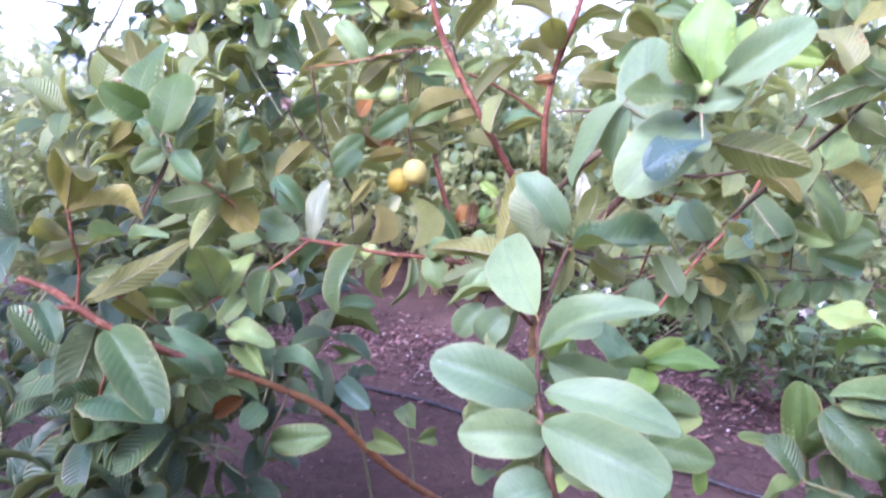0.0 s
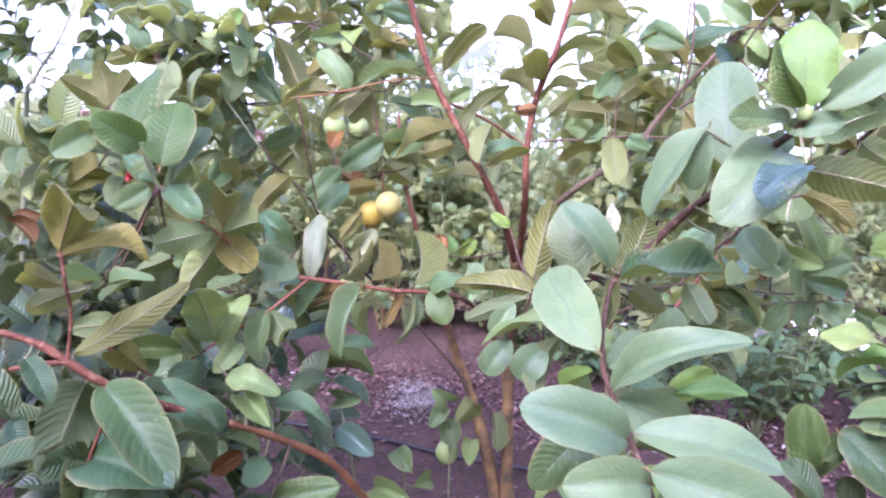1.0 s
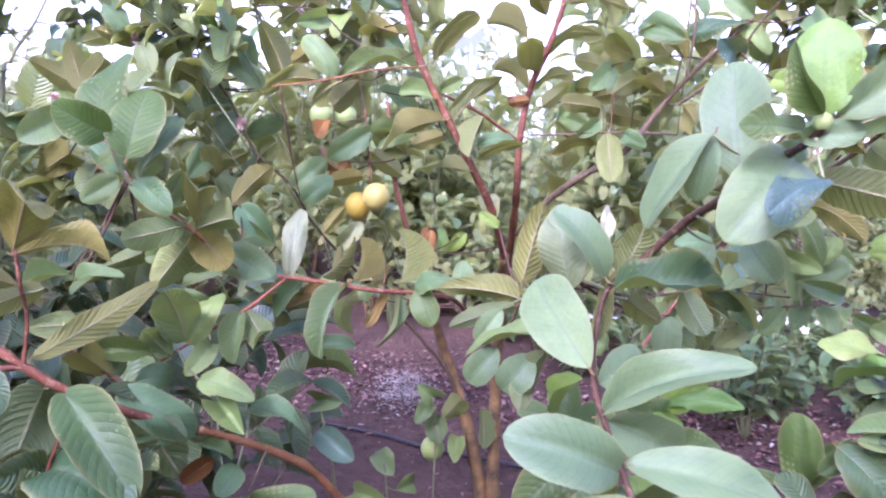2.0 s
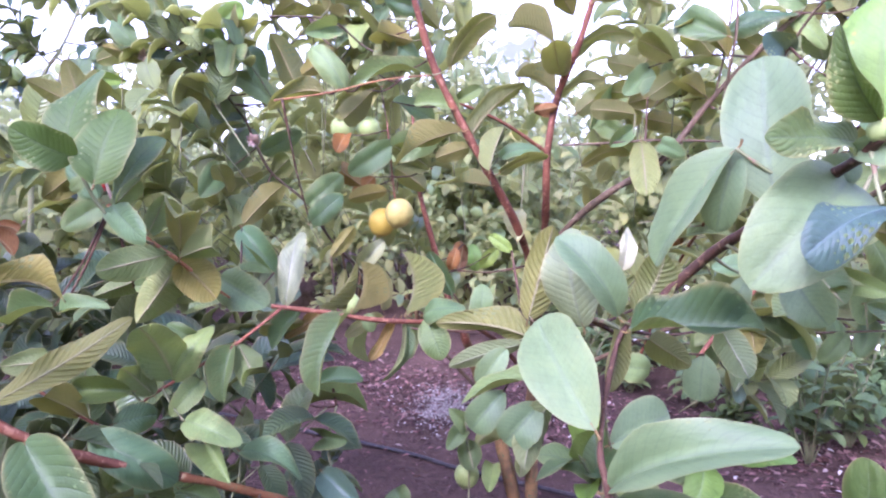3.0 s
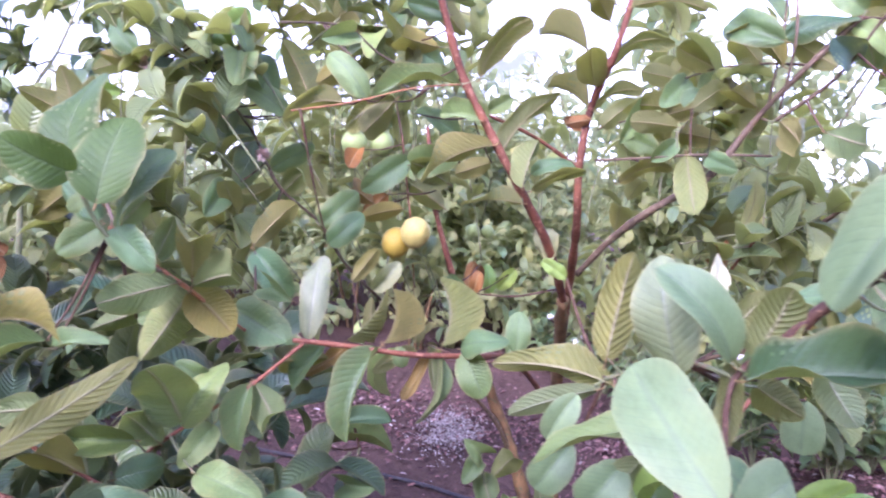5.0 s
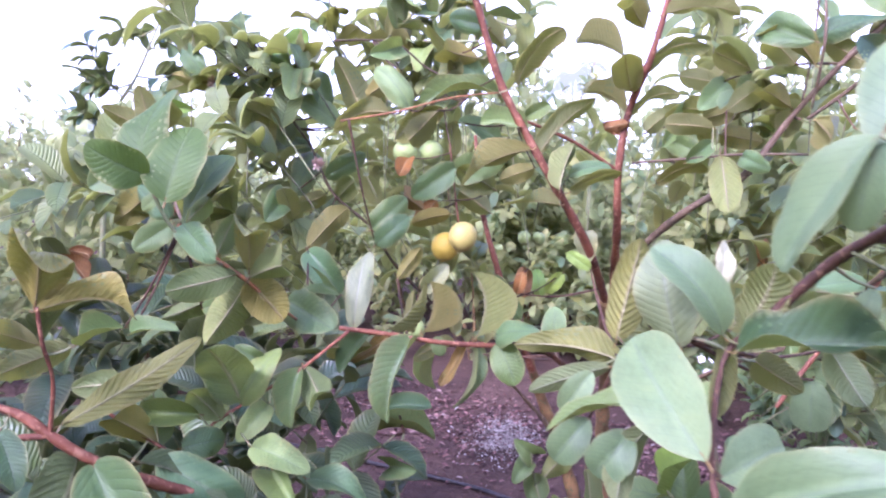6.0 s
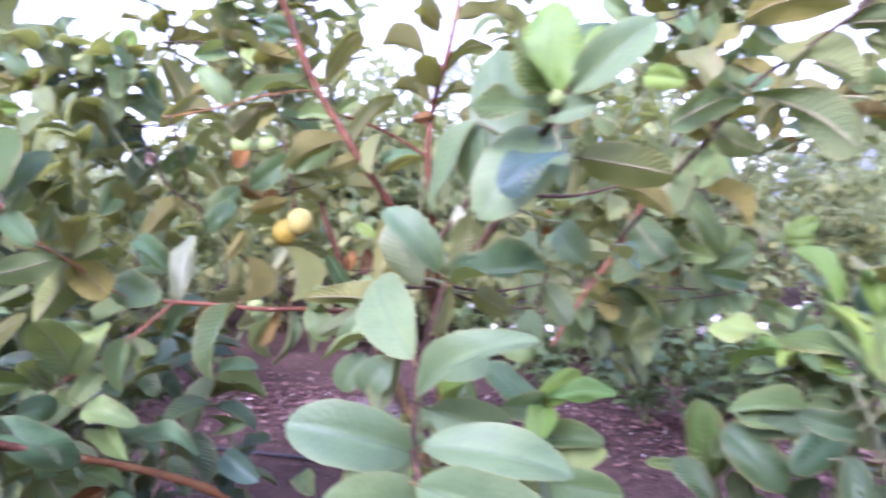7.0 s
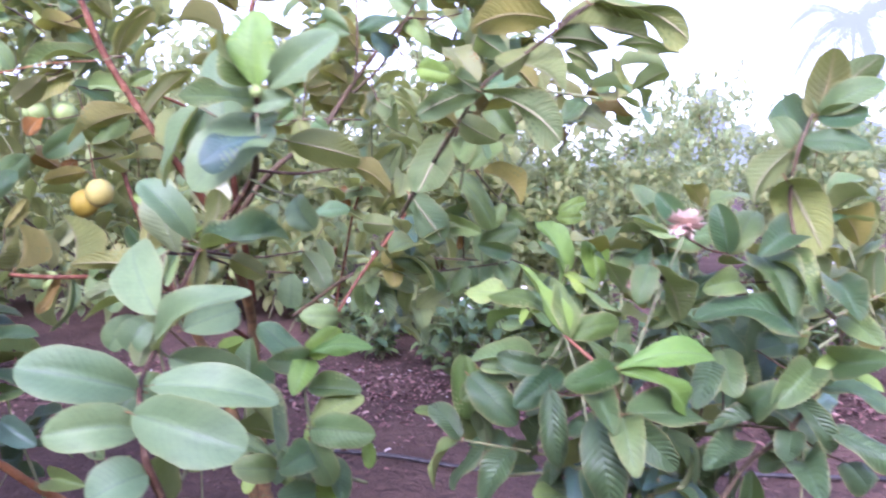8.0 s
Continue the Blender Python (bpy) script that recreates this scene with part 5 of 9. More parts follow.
leaf(main_stems[20], (-0.255, 1.751, 1.128), (-0.362, 1.749, 1.056), 0.060, (0.07, -0.99, -0.08), 0.10, 0.50, "leaf")
stem("twig", [(-0.269, 1.769, 1.101, 0.0017), (-0.260, 1.734, 1.102, 0.0014), (-0.251, 1.699, 1.111, 0.0011)], MAROON_TWIG, main_stems[20])
leaf(main_stems[20], (-0.251, 1.699, 1.111), (-0.157, 1.617, 1.128), 0.066, (-0.62, -0.75, -0.22), 0.05, 0.50, "leaf")
stem("twig", [(-0.258, 1.760, 1.019, 0.0013), (-0.265, 1.750, 1.017, 0.0010), (-0.272, 1.741, 1.019, 0.0011)], GREEN_TWIG, main_stems[20])
leaf(main_stems[20], (-0.272, 1.741, 1.019), (-0.358, 1.723, 0.999), 0.041, (-0.22, 0.97, 0.12), 0.05, 0.30, "olive")
stem("twig", [(-0.262, 1.764, 1.050, 0.0021), (-0.216, 1.722, 1.053, 0.0016), (-0.170, 1.680, 1.071, 0.0011)], MAROON_TWIG, main_stems[20])
leaf(main_stems[20], (-0.170, 1.680, 1.071), (-0.246, 1.634, 1.113), 0.058, (-0.39, 0.88, 0.25), 0.10, 0.80, "paleolive")
stem("twig", [(-0.276, 1.775, 1.159, 0.0019), (-0.325, 1.777, 1.147, 0.0015), (-0.374, 1.779, 1.147, 0.0011)], MAROON_TWIG, main_stems[20])
leaf(main_stems[20], (-0.374, 1.779, 1.147), (-0.384, 1.714, 1.101), 0.037, (0.19, -0.58, 0.79), 0.05, 0.50, "old")
stem("twig", [(0.334, 1.348, 1.247, 0.0013), (0.333, 1.333, 1.243, 0.0011), (0.332, 1.319, 1.243, 0.0011)], GREEN_TWIG, main_stems[9])
leaf(main_stems[9], (0.332, 1.319, 1.243), (0.239, 1.298, 1.285), 0.048, (0.28, 0.44, 0.85), 0.22, 0.50, "olive")
stem("twig", [(0.338, 1.342, 1.287, 0.0013), (0.334, 1.333, 1.285, 0.0010), (0.331, 1.323, 1.284, 0.0011)], GREEN_TWIG, main_stems[9])
leaf(main_stems[9], (0.331, 1.323, 1.284), (0.429, 1.300, 1.308), 0.043, (-0.32, -0.77, 0.55), 0.10, 0.80, "deep")
leaf(main_stems[8], (0.215, 1.383, 1.115), (0.223, 1.353, 1.019), 0.050, (0.30, 0.92, -0.26), 0.05, 0.50, "leaf")
stem("twig", [(0.323, 1.360, 1.170, 0.0013), (0.335, 1.361, 1.167, 0.0010), (0.348, 1.361, 1.168, 0.0011)], GREEN_TWIG, main_stems[38])
leaf(main_stems[38], (0.348, 1.361, 1.168), (0.343, 1.259, 1.117), 0.052, (0.92, 0.14, -0.37), 0.05, 0.80, "olive")
leaf(main_stems[7], (0.315, 1.365, 1.188), (0.252, 1.310, 1.208), 0.039, (-0.30, 0.61, 0.73), 0.10, 0.50, "olive")
stem("twig", [(0.224, 1.391, 1.115, 0.0018), (0.228, 1.406, 1.148, 0.0014), (0.232, 1.420, 1.192, 0.0011)], MAROON_TWIG, main_stems[8])
leaf(main_stems[8], (0.232, 1.420, 1.192), (0.269, 1.364, 1.223), 0.040, (0.63, 0.65, 0.43), 0.16, 0.30, "olive")
leaf(main_stems[7], (0.315, 1.364, 1.182), (0.312, 1.380, 1.142), 0.042, (0.34, 0.88, 0.32), 0.22, 0.80, "olive")
stem("twig", [(0.205, 1.399, 1.114, 0.0015), (0.208, 1.409, 1.135, 0.0012), (0.211, 1.418, 1.163, 0.0011)], GREEN_TWIG, main_stems[8])
leaf(main_stems[8], (0.211, 1.418, 1.163), (0.129, 1.403, 1.169), 0.038, (-0.14, 0.92, 0.37), 0.05, 0.30, "olive")
leaf(main_stems[8], (0.248, 1.381, 1.112), (0.275, 1.323, 1.088), 0.032, (-0.83, -0.49, 0.26), 0.16, 0.50, "leaf")
leaf(main_stems[8], (0.168, 1.415, 1.106), (0.211, 1.416, 1.141), 0.029, (-0.03, -1.00, 0.07), 0.05, 0.80, "leaf")
stem("twig", [(0.338, 1.343, 1.283, 0.0013), (0.342, 1.332, 1.280, 0.0010), (0.346, 1.322, 1.280, 0.0011)], GREEN_TWIG, main_stems[9])
leaf(main_stems[9], (0.346, 1.322, 1.280), (0.400, 1.295, 1.237), 0.037, (0.50, 0.86, 0.09), 0.10, 0.30, "olive")
leaf(main_stems[7], (0.408, 1.319, 1.282), (0.469, 1.299, 1.320), 0.041, (0.24, 0.96, 0.11), 0.22, 0.30, "olive")
stem("twig", [(0.429, 1.300, 1.308, 0.0014), (0.438, 1.311, 1.314, 0.0011), (0.448, 1.321, 1.324, 0.0011)], GREEN_TWIG, main_stems[7])
leaf(main_stems[7], (0.448, 1.321, 1.324), (0.398, 1.334, 1.365), 0.041, (-0.41, -0.88, -0.22), 0.10, 0.50, "leaf")
stem("twig", [(0.429, 1.300, 1.308, 0.0021), (0.487, 1.308, 1.311, 0.0016), (0.546, 1.316, 1.327, 0.0011)], MAROON_TWIG, main_stems[7])
leaf(main_stems[7], (0.546, 1.316, 1.327), (0.536, 1.247, 1.282), 0.041, (-0.78, -0.26, 0.57), 0.05, 0.50, "leaf")
stem("twig", [(0.423, 1.302, 1.303, 0.0012), (0.426, 1.311, 1.302, 0.0010), (0.428, 1.320, 1.303, 0.0011)], GREEN_TWIG, main_stems[7])
leaf(main_stems[7], (0.428, 1.320, 1.303), (0.471, 1.293, 1.254), 0.032, (-0.37, -0.91, 0.19), 0.22, 0.30, "leaf")
stem("twig", [(-0.309, 1.058, 0.866, 0.0012), (-0.312, 1.066, 0.865, 0.0010), (-0.314, 1.074, 0.865, 0.0011)], GREEN_TWIG, main_stems[10])
leaf(main_stems[10], (-0.314, 1.074, 0.865), (-0.313, 1.144, 0.969), 0.034, (0.10, -0.82, 0.56), 0.20, 0.20, "pale")
leaf(main_stems[10], (-0.267, 1.072, 0.867), (-0.223, 1.099, 0.926), 0.020, (0.5, 0.8, 0.3), 0.22, 0.50, "paleolive")
leaf(main_stems[10], (-0.224, 1.087, 0.861), (-0.214, 1.073, 0.929), 0.016, (0.85, 0.5, 0.1), 0.12, 0.80, "olive")
leaf(main_stems[10], (-0.189, 1.123, 0.855), (-0.205, 1.147, 0.918), 0.026, (0.1, 0.95, 0.2), 0.10, 0.45, "olive")
leaf(main_stems[10], (-0.157, 1.114, 0.853), (-0.162, 1.100, 0.940), 0.017, (0.9, 0.4, 0.1), 0.16, 0.80, "leaf")
leaf(main_stems[10], (-0.244, 1.111, 0.857), (-0.250, 1.155, 0.907), 0.020, (-0.3, 0.9, 0.2), 0.10, 0.45, "olive")
leaf(main_stems[10], (-0.230, 1.084, 0.856), (-0.267, 1.034, 0.759), 0.036, (-0.5, -0.8, 0.3), 0.12, 0.45, "deep")
leaf(main_stems[10], (-0.270, 1.091, 0.857), (-0.323, 1.105, 0.815), 0.021, (0.3, 0.9, -0.2), 0.12, 0.30, "tan")
leaf(main_stems[10], (-0.289, 1.161, 0.737), (-0.224, 1.166, 0.740), 0.030, (0, -0.7, 0.7), 0.12, 0.35, "leaf")
leaf(main_stems[10], (-0.173, 1.112, 0.847), (-0.203, 1.096, 0.789), 0.015, (0.4, 0.8, 0.3), 0.20, 0.50, "tan")
leaf(main_stems[10], (-0.163, 1.119, 0.844), (-0.176, 1.092, 0.760), 0.018, (0.9, -0.3, 0.2), 0.10, 0.80, "deep")
leaf(main_stems[10], (-0.188, 1.113, 0.848), (-0.242, 1.127, 0.819), 0.020, (0.1, 0.95, 0.2), 0.12, 0.45, "olive")
leaf(main_stems[10], (-0.054, 1.259, 0.818), (-0.051, 1.264, 0.876), 0.038, (-0.1, -0.95, 0.1), 0.04, 0.25, "leaf")
leaf(main_stems[10], (-0.133, 1.121, 0.850), (-0.074, 1.096, 0.863), 0.040, (0.0, -0.75, 0.65), 0.20, 0.30, "leaf")
leaf(main_stems[10], (-0.129, 1.123, 0.845), (-0.105, 1.101, 0.793), 0.043, (-0.15, -0.95, 0.2), 0.08, 0.30, "deep")
leaf(main_stems[10], (-0.296, 1.083, 0.860), (-0.337, 1.076, 0.805), 0.030, (-0.2, -0.9, 0.3), 0.10, 0.40, "deep")
leaf(main_stems[10], (-0.212, 1.122, 0.850), (-0.205, 1.120, 0.824), 0.021, (-0.1, -0.9, 0.4), 0.10, 0.40, "leaf")
stem("twig", [(0.048, 1.574, 0.875, 0.0021), (-0.035, 1.595, 0.855, 0.0016), (-0.118, 1.616, 0.856, 0.0011)], MAROON_TWIG, main_stems[0])
leaf(main_stems[0], (-0.118, 1.616, 0.856), (-0.106, 1.620, 0.901), 0.026, (-0.01, -1.00, 0.09), 0.22, 0.80, "old")
stem("twig", [(-0.011, 1.550, 0.709, 0.0021), (-0.061, 1.580, 0.748, 0.0016), (-0.110, 1.610, 0.805, 0.0011)], MAROON_TWIG, main_stems[10])
leaf(main_stems[10], (-0.110, 1.610, 0.805), (-0.164, 1.622, 0.893), 0.038, (-0.02, -0.99, 0.12), 0.05, 0.80, "deep")
stem("twig", [(-0.082, 1.996, 0.372, 0.0015), (-0.083, 2.018, 0.373, 0.0012), (-0.083, 2.039, 0.381, 0.0011)], GREEN_TWIG, main_stems[34])
leaf(main_stems[34], (-0.083, 2.039, 0.381), (-0.123, 1.967, 0.436), 0.060, (0.66, -0.65, -0.38), 0.22, 0.50, "leaf")
stem("twig", [(-0.078, 2.006, 0.325, 0.0013), (-0.080, 2.020, 0.326, 0.0011), (-0.082, 2.034, 0.331, 0.0011)], GREEN_TWIG, main_stems[34])
leaf(main_stems[34], (-0.082, 2.034, 0.331), (-0.058, 1.947, 0.278), 0.067, (0.22, 0.55, -0.81), 0.10, 0.80, "leaf")
stem("twig", [(-0.081, 1.999, 0.356, 0.0014), (-0.086, 2.019, 0.358, 0.0011), (-0.091, 2.038, 0.364, 0.0011)], GREEN_TWIG, main_stems[34])
leaf(main_stems[34], (-0.091, 2.038, 0.364), (-0.131, 1.957, 0.331), 0.050, (0.39, -0.50, 0.77), 0.22, 0.30, "leaf")
stem("twig", [(0.026, 2.037, 0.275, 0.0014), (0.011, 2.030, 0.269, 0.0011), (-0.005, 2.024, 0.267, 0.0011)], GREEN_TWIG, main_stems[3])
leaf(main_stems[3], (-0.005, 2.024, 0.267), (-0.017, 1.935, 0.234), 0.050, (0.05, -0.35, 0.93), 0.05, 0.50, "leaf")
stem("twig", [(0.097, 2.003, 0.373, 0.0015), (0.076, 1.992, 0.367, 0.0012), (0.055, 1.981, 0.368, 0.0011)], GREEN_TWIG, main_stems[1])
leaf(main_stems[1], (0.055, 1.981, 0.368), (0.066, 1.969, 0.255), 0.053, (0.44, 0.90, -0.05), 0.05, 0.80, "leaf")
stem("twig", [(-0.076, 2.009, 0.308, 0.0013), (-0.066, 2.020, 0.310, 0.0011), (-0.056, 2.031, 0.315, 0.0011)], GREEN_TWIG, main_stems[34])
leaf(main_stems[34], (-0.056, 2.031, 0.315), (0.003, 1.957, 0.408), 0.067, (0.55, 0.79, 0.28), 0.10, 0.50, "leaf")
leaf(main_stems[28], (0.531, 0.810, 1.196), (0.418, 0.838, 1.195), 0.053, (0.16, 0.66, 0.73), 0.16, 0.30, "olive")
stem("twig", [(0.531, 0.809, 1.190, 0.0022), (0.553, 0.799, 1.206, 0.0018), (0.574, 0.788, 1.217, 0.0014)], MAROON_TWIG, main_stems[28])
leaf(main_stems[28], (0.574, 0.788, 1.217), (0.661, 0.694, 1.156), 0.040, (0.55, 0.20, 0.80), 0.10, 0.40, "deep")
leaf(main_stems[28], (0.531, 0.809, 1.187), (0.639, 0.758, 1.165), 0.048, (0.37, 0.44, 0.82), 0.10, 0.50, "deep")
leaf(main_stems[28], (0.527, 0.819, 1.176), (0.590, 0.770, 1.158), 0.037, (0.58, 0.51, 0.64), 0.10, 0.50, "deep")
leaf(main_stems[28], (0.448, 0.884, 1.112), (0.549, 0.821, 1.042), 0.046, (0.68, 0.43, 0.59), 0.10, 0.50, "deep")
leaf(main_stems[28], (0.449, 0.885, 1.118), (0.358, 0.904, 1.079), 0.046, (-0.04, 0.85, 0.52), 0.05, 0.30, "leaf")
leaf(main_stems[28], (0.480, 0.859, 1.148), (0.547, 0.817, 1.103), 0.042, (0.68, 0.43, 0.60), 0.16, 0.80, "leaf")
leaf(main_stems[28], (0.484, 0.859, 1.154), (0.421, 0.827, 1.179), 0.039, (-0.22, 0.85, 0.48), 0.22, 0.50, "leaf")
leaf(main_stems[35], (0.877, 1.376, 1.212), (0.892, 1.362, 1.115), 0.046, (0.81, 0.58, 0.05), 0.05, 0.80, "olive")
leaf(main_stems[35], (0.896, 1.320, 1.223), (0.905, 1.281, 1.163), 0.037, (0.64, 0.68, -0.35), 0.22, 0.30, "leaf")
leaf(main_stems[35], (0.902, 1.319, 1.229), (1.004, 1.293, 1.232), 0.024, (0.12, 0.59, 0.80), 0.10, 0.50, "leaf")
stem("twig", [(0.908, 1.318, 1.229, 0.0016), (0.891, 1.298, 1.244, 0.0013), (0.873, 1.279, 1.268, 0.0011)], MAROON_TWIG, main_stems[35])
leaf(main_stems[35], (0.873, 1.279, 1.268), (1.007, 1.243, 1.252), 0.037, (0.23, 0.51, 0.83), 0.10, 0.50, "leaf")
leaf(main_stems[28], (0.508, 0.843, 1.163), (0.449, 0.815, 1.130), 0.036, (-0.32, 0.92, -0.21), 0.10, 0.50, "leaf")
stem("twig", [(0.525, 0.815, 1.179, 0.0013), (0.537, 0.818, 1.168, 0.0011), (0.549, 0.822, 1.161, 0.0011)], GREEN_TWIG, main_stems[28])
leaf(main_stems[28], (0.549, 0.822, 1.161), (0.588, 0.798, 1.128), 0.026, (0.70, 0.57, 0.42), 0.16, 0.50, "leaf")
leaf(main_stems[28], (0.447, 0.885, 1.110), (0.397, 0.854, 1.131), 0.032, (-0.30, 0.83, 0.47), 0.22, 0.30, "leaf")
stem("twig", [(0.425, 1.084, 1.017, 0.0016), (0.440, 1.095, 1.036, 0.0013), (0.454, 1.106, 1.063, 0.0011)], GREEN_TWIG, main_stems[28])
leaf(main_stems[28], (0.454, 1.106, 1.063), (0.381, 1.032, 0.957), 0.068, (-0.09, 0.84, -0.53), 0.05, 0.30, "leaf")
stem("twig", [(0.407, 1.247, 0.935, 0.0013), (0.413, 1.254, 0.946, 0.0011), (0.419, 1.261, 0.960, 0.0011)], GREEN_TWIG, main_stems[28])
leaf(main_stems[28], (0.419, 1.261, 0.960), (0.469, 1.181, 0.868), 0.071, (0.46, 0.78, -0.43), 0.16, 0.30, "leaf")
stem("twig", [(0.574, 1.330, 1.010, 0.0015), (0.561, 1.307, 1.007, 0.0012), (0.548, 1.284, 1.009, 0.0011)], GREEN_TWIG, main_stems[35])
leaf(main_stems[35], (0.548, 1.284, 1.009), (0.625, 1.331, 1.081), 0.058, (0.14, -0.89, 0.43), 0.22, 0.30, "leaf")
leaf(main_stems[28], (0.432, 0.937, 1.074), (0.496, 0.954, 1.046), 0.042, (-0.13, 0.95, 0.29), 0.10, 0.30, "leaf")
stem("twig", [(0.436, 0.948, 1.078, 0.0012), (0.432, 0.942, 1.071, 0.0010), (0.427, 0.937, 1.066, 0.0011)], GREEN_TWIG, main_stems[28])
leaf(main_stems[28], (0.427, 0.937, 1.066), (0.376, 0.902, 1.099), 0.037, (-0.25, 0.84, 0.49), 0.10, 0.80, "olive")
stem("twig", [(0.574, 1.330, 1.010, 0.0015), (0.551, 1.335, 1.001, 0.0012), (0.527, 1.340, 0.999, 0.0011)], GREEN_TWIG, main_stems[35])
leaf(main_stems[35], (0.527, 1.340, 0.999), (0.616, 1.307, 0.890), 0.066, (0.28, -0.83, 0.49), 0.10, 0.80, "deep")
leaf(main_stems[28], (0.399, 1.311, 0.896), (0.327, 1.296, 0.905), 0.042, (-0.21, 0.98, -0.02), 0.05, 0.50, "leaf")
stem("twig", [(0.390, 1.332, 0.883, 0.0013), (0.388, 1.322, 0.871, 0.0011), (0.386, 1.311, 0.862, 0.0011)], GREEN_TWIG, main_stems[28])
leaf(main_stems[28], (0.386, 1.311, 0.862), (0.394, 1.300, 0.770), 0.046, (0.17, 0.98, -0.10), 0.16, 0.30, "olive")
leaf(main_stems[28], (0.342, 1.420, 0.805), (0.350, 1.408, 0.700), 0.049, (-0.13, -0.99, 0.11), 0.05, 0.80, "leaf")
stem("twig", [(0.252, 1.615, 0.701, 0.0017), (0.280, 1.618, 0.674, 0.0013), (0.309, 1.621, 0.656, 0.0011)], MAROON_TWIG, main_stems[28])
leaf(main_stems[28], (0.309, 1.621, 0.656), (0.218, 1.575, 0.671), 0.062, (0.47, -0.87, 0.14), 0.16, 0.50, "leaf")
stem("twig", [(0.370, 1.279, 0.865, 0.0014), (0.378, 1.295, 0.855, 0.0011), (0.386, 1.310, 0.850, 0.0011)], GREEN_TWIG, main_stems[25])
leaf(main_stems[25], (0.386, 1.310, 0.850), (0.462, 1.286, 0.803), 0.046, (-0.23, -0.97, 0.13), 0.22, 0.50, "deep")
stem("twig", [(0.346, 1.275, 1.188, 0.0016), (0.352, 1.258, 1.159, 0.0013), (0.358, 1.242, 1.138, 0.0011)], MAROON_TWIG, main_stems[30])
leaf(main_stems[30], (0.358, 1.242, 1.138), (0.374, 1.154, 1.108), 0.047, (0.83, 0.31, -0.47), 0.05, 0.30, "leaf")
stem("twig", [(0.380, 1.232, 1.231, 0.0012), (0.386, 1.237, 1.231, 0.0010), (0.392, 1.243, 1.233, 0.0011)], GREEN_TWIG, main_stems[30])
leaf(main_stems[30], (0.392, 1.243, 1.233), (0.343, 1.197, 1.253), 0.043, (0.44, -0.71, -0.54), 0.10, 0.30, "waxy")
leaf(main_stems[31], (0.311, 1.267, 1.266), (0.255, 1.357, 1.316), 0.054, (-0.75, -0.61, 0.25), 0.16, 0.80, "deep")
stem("twig", [(0.385, 1.224, 1.242, 0.0017), (0.403, 1.202, 1.213, 0.0014), (0.422, 1.179, 1.192, 0.0011)], MAROON_TWIG, main_stems[30])
leaf(main_stems[30], (0.422, 1.179, 1.192), (0.457, 1.111, 1.172), 0.041, (-0.88, -0.47, 0.05), 0.05, 0.50, "young")
stem("twig", [(0.591, 1.478, 0.802, 0.0020), (0.590, 1.475, 0.849, 0.0016), (0.589, 1.471, 0.908, 0.0011)], MAROON_TWIG, main_stems[36])
leaf(main_stems[36], (0.589, 1.471, 0.908), (0.500, 1.439, 0.886), 0.053, (0.28, -0.94, 0.21), 0.16, 0.80, "leaf")
stem("twig", [(0.645, 1.435, 0.804, 0.0018), (0.649, 1.444, 0.844, 0.0015), (0.652, 1.454, 0.894, 0.0011)], MAROON_TWIG, main_stems[36])
leaf(main_stems[36], (0.652, 1.454, 0.894), (0.601, 1.380, 0.811), 0.066, (-0.05, -0.73, 0.68), 0.05, 0.30, "leaf")
stem("twig", [(0.669, 1.412, 0.807, 0.0018), (0.680, 1.427, 0.839, 0.0014), (0.690, 1.442, 0.881, 0.0011)], MAROON_TWIG, main_stems[36])
leaf(main_stems[36], (0.690, 1.442, 0.881), (0.624, 1.371, 0.824), 0.066, (0.17, -0.70, 0.69), 0.22, 0.50, "leaf")
stem("twig", [(0.337, 1.524, 0.907, 0.0013), (0.334, 1.531, 0.916, 0.0010), (0.332, 1.539, 0.927, 0.0011)], GREEN_TWIG, main_stems[29])
leaf(main_stems[29], (0.332, 1.539, 0.927), (0.310, 1.491, 0.946), 0.032, (-0.57, 0.51, 0.64), 0.16, 0.30, "old")
stem("twig", [(0.327, 1.634, 0.790, 0.0013), (0.314, 1.636, 0.791, 0.0011), (0.300, 1.638, 0.796, 0.0011)], GREEN_TWIG, main_stems[29])
leaf(main_stems[29], (0.300, 1.638, 0.796), (0.290, 1.586, 0.829), 0.034, (-0.14, 0.56, 0.82), 0.16, 0.50, "old")
leaf(main_stems[27], (-0.915, 1.392, 0.888), (-0.961, 1.368, 0.936), 0.033, (-0.14, 0.93, 0.33), 0.16, 0.50, "old")
leaf(main_stems[27], (-0.982, 1.436, 0.941), (-0.922, 1.409, 0.927), 0.031, (0.41, 0.91, -0.04), 0.22, 0.50, "old")
stem("twig", [(-0.186, 1.332, 1.372, 0.0012), (-0.178, 1.330, 1.373, 0.0010), (-0.171, 1.328, 1.376, 0.0011)], GREEN_TWIG, main_stems[0])
leaf(main_stems[0], (-0.171, 1.328, 1.376), (-0.231, 1.316, 1.417), 0.040, (-0.02, 0.96, 0.28), 0.22, 0.50, "olive")
stem("twig", [(-0.198, 1.319, 1.408, 0.0012), (-0.195, 1.326, 1.410, 0.0010), (-0.192, 1.334, 1.415, 0.0011)], GREEN_TWIG, main_stems[0])
leaf(main_stems[0], (-0.192, 1.334, 1.415), (-0.134, 1.316, 1.470), 0.040, (-0.02, 0.94, 0.33), 0.05, 0.80, "olive")
stem("twig", [(0.152, 1.436, 1.470, 0.0012), (0.155, 1.444, 1.470, 0.0010), (0.157, 1.452, 1.472, 0.0011)], GREEN_TWIG, main_stems[2])
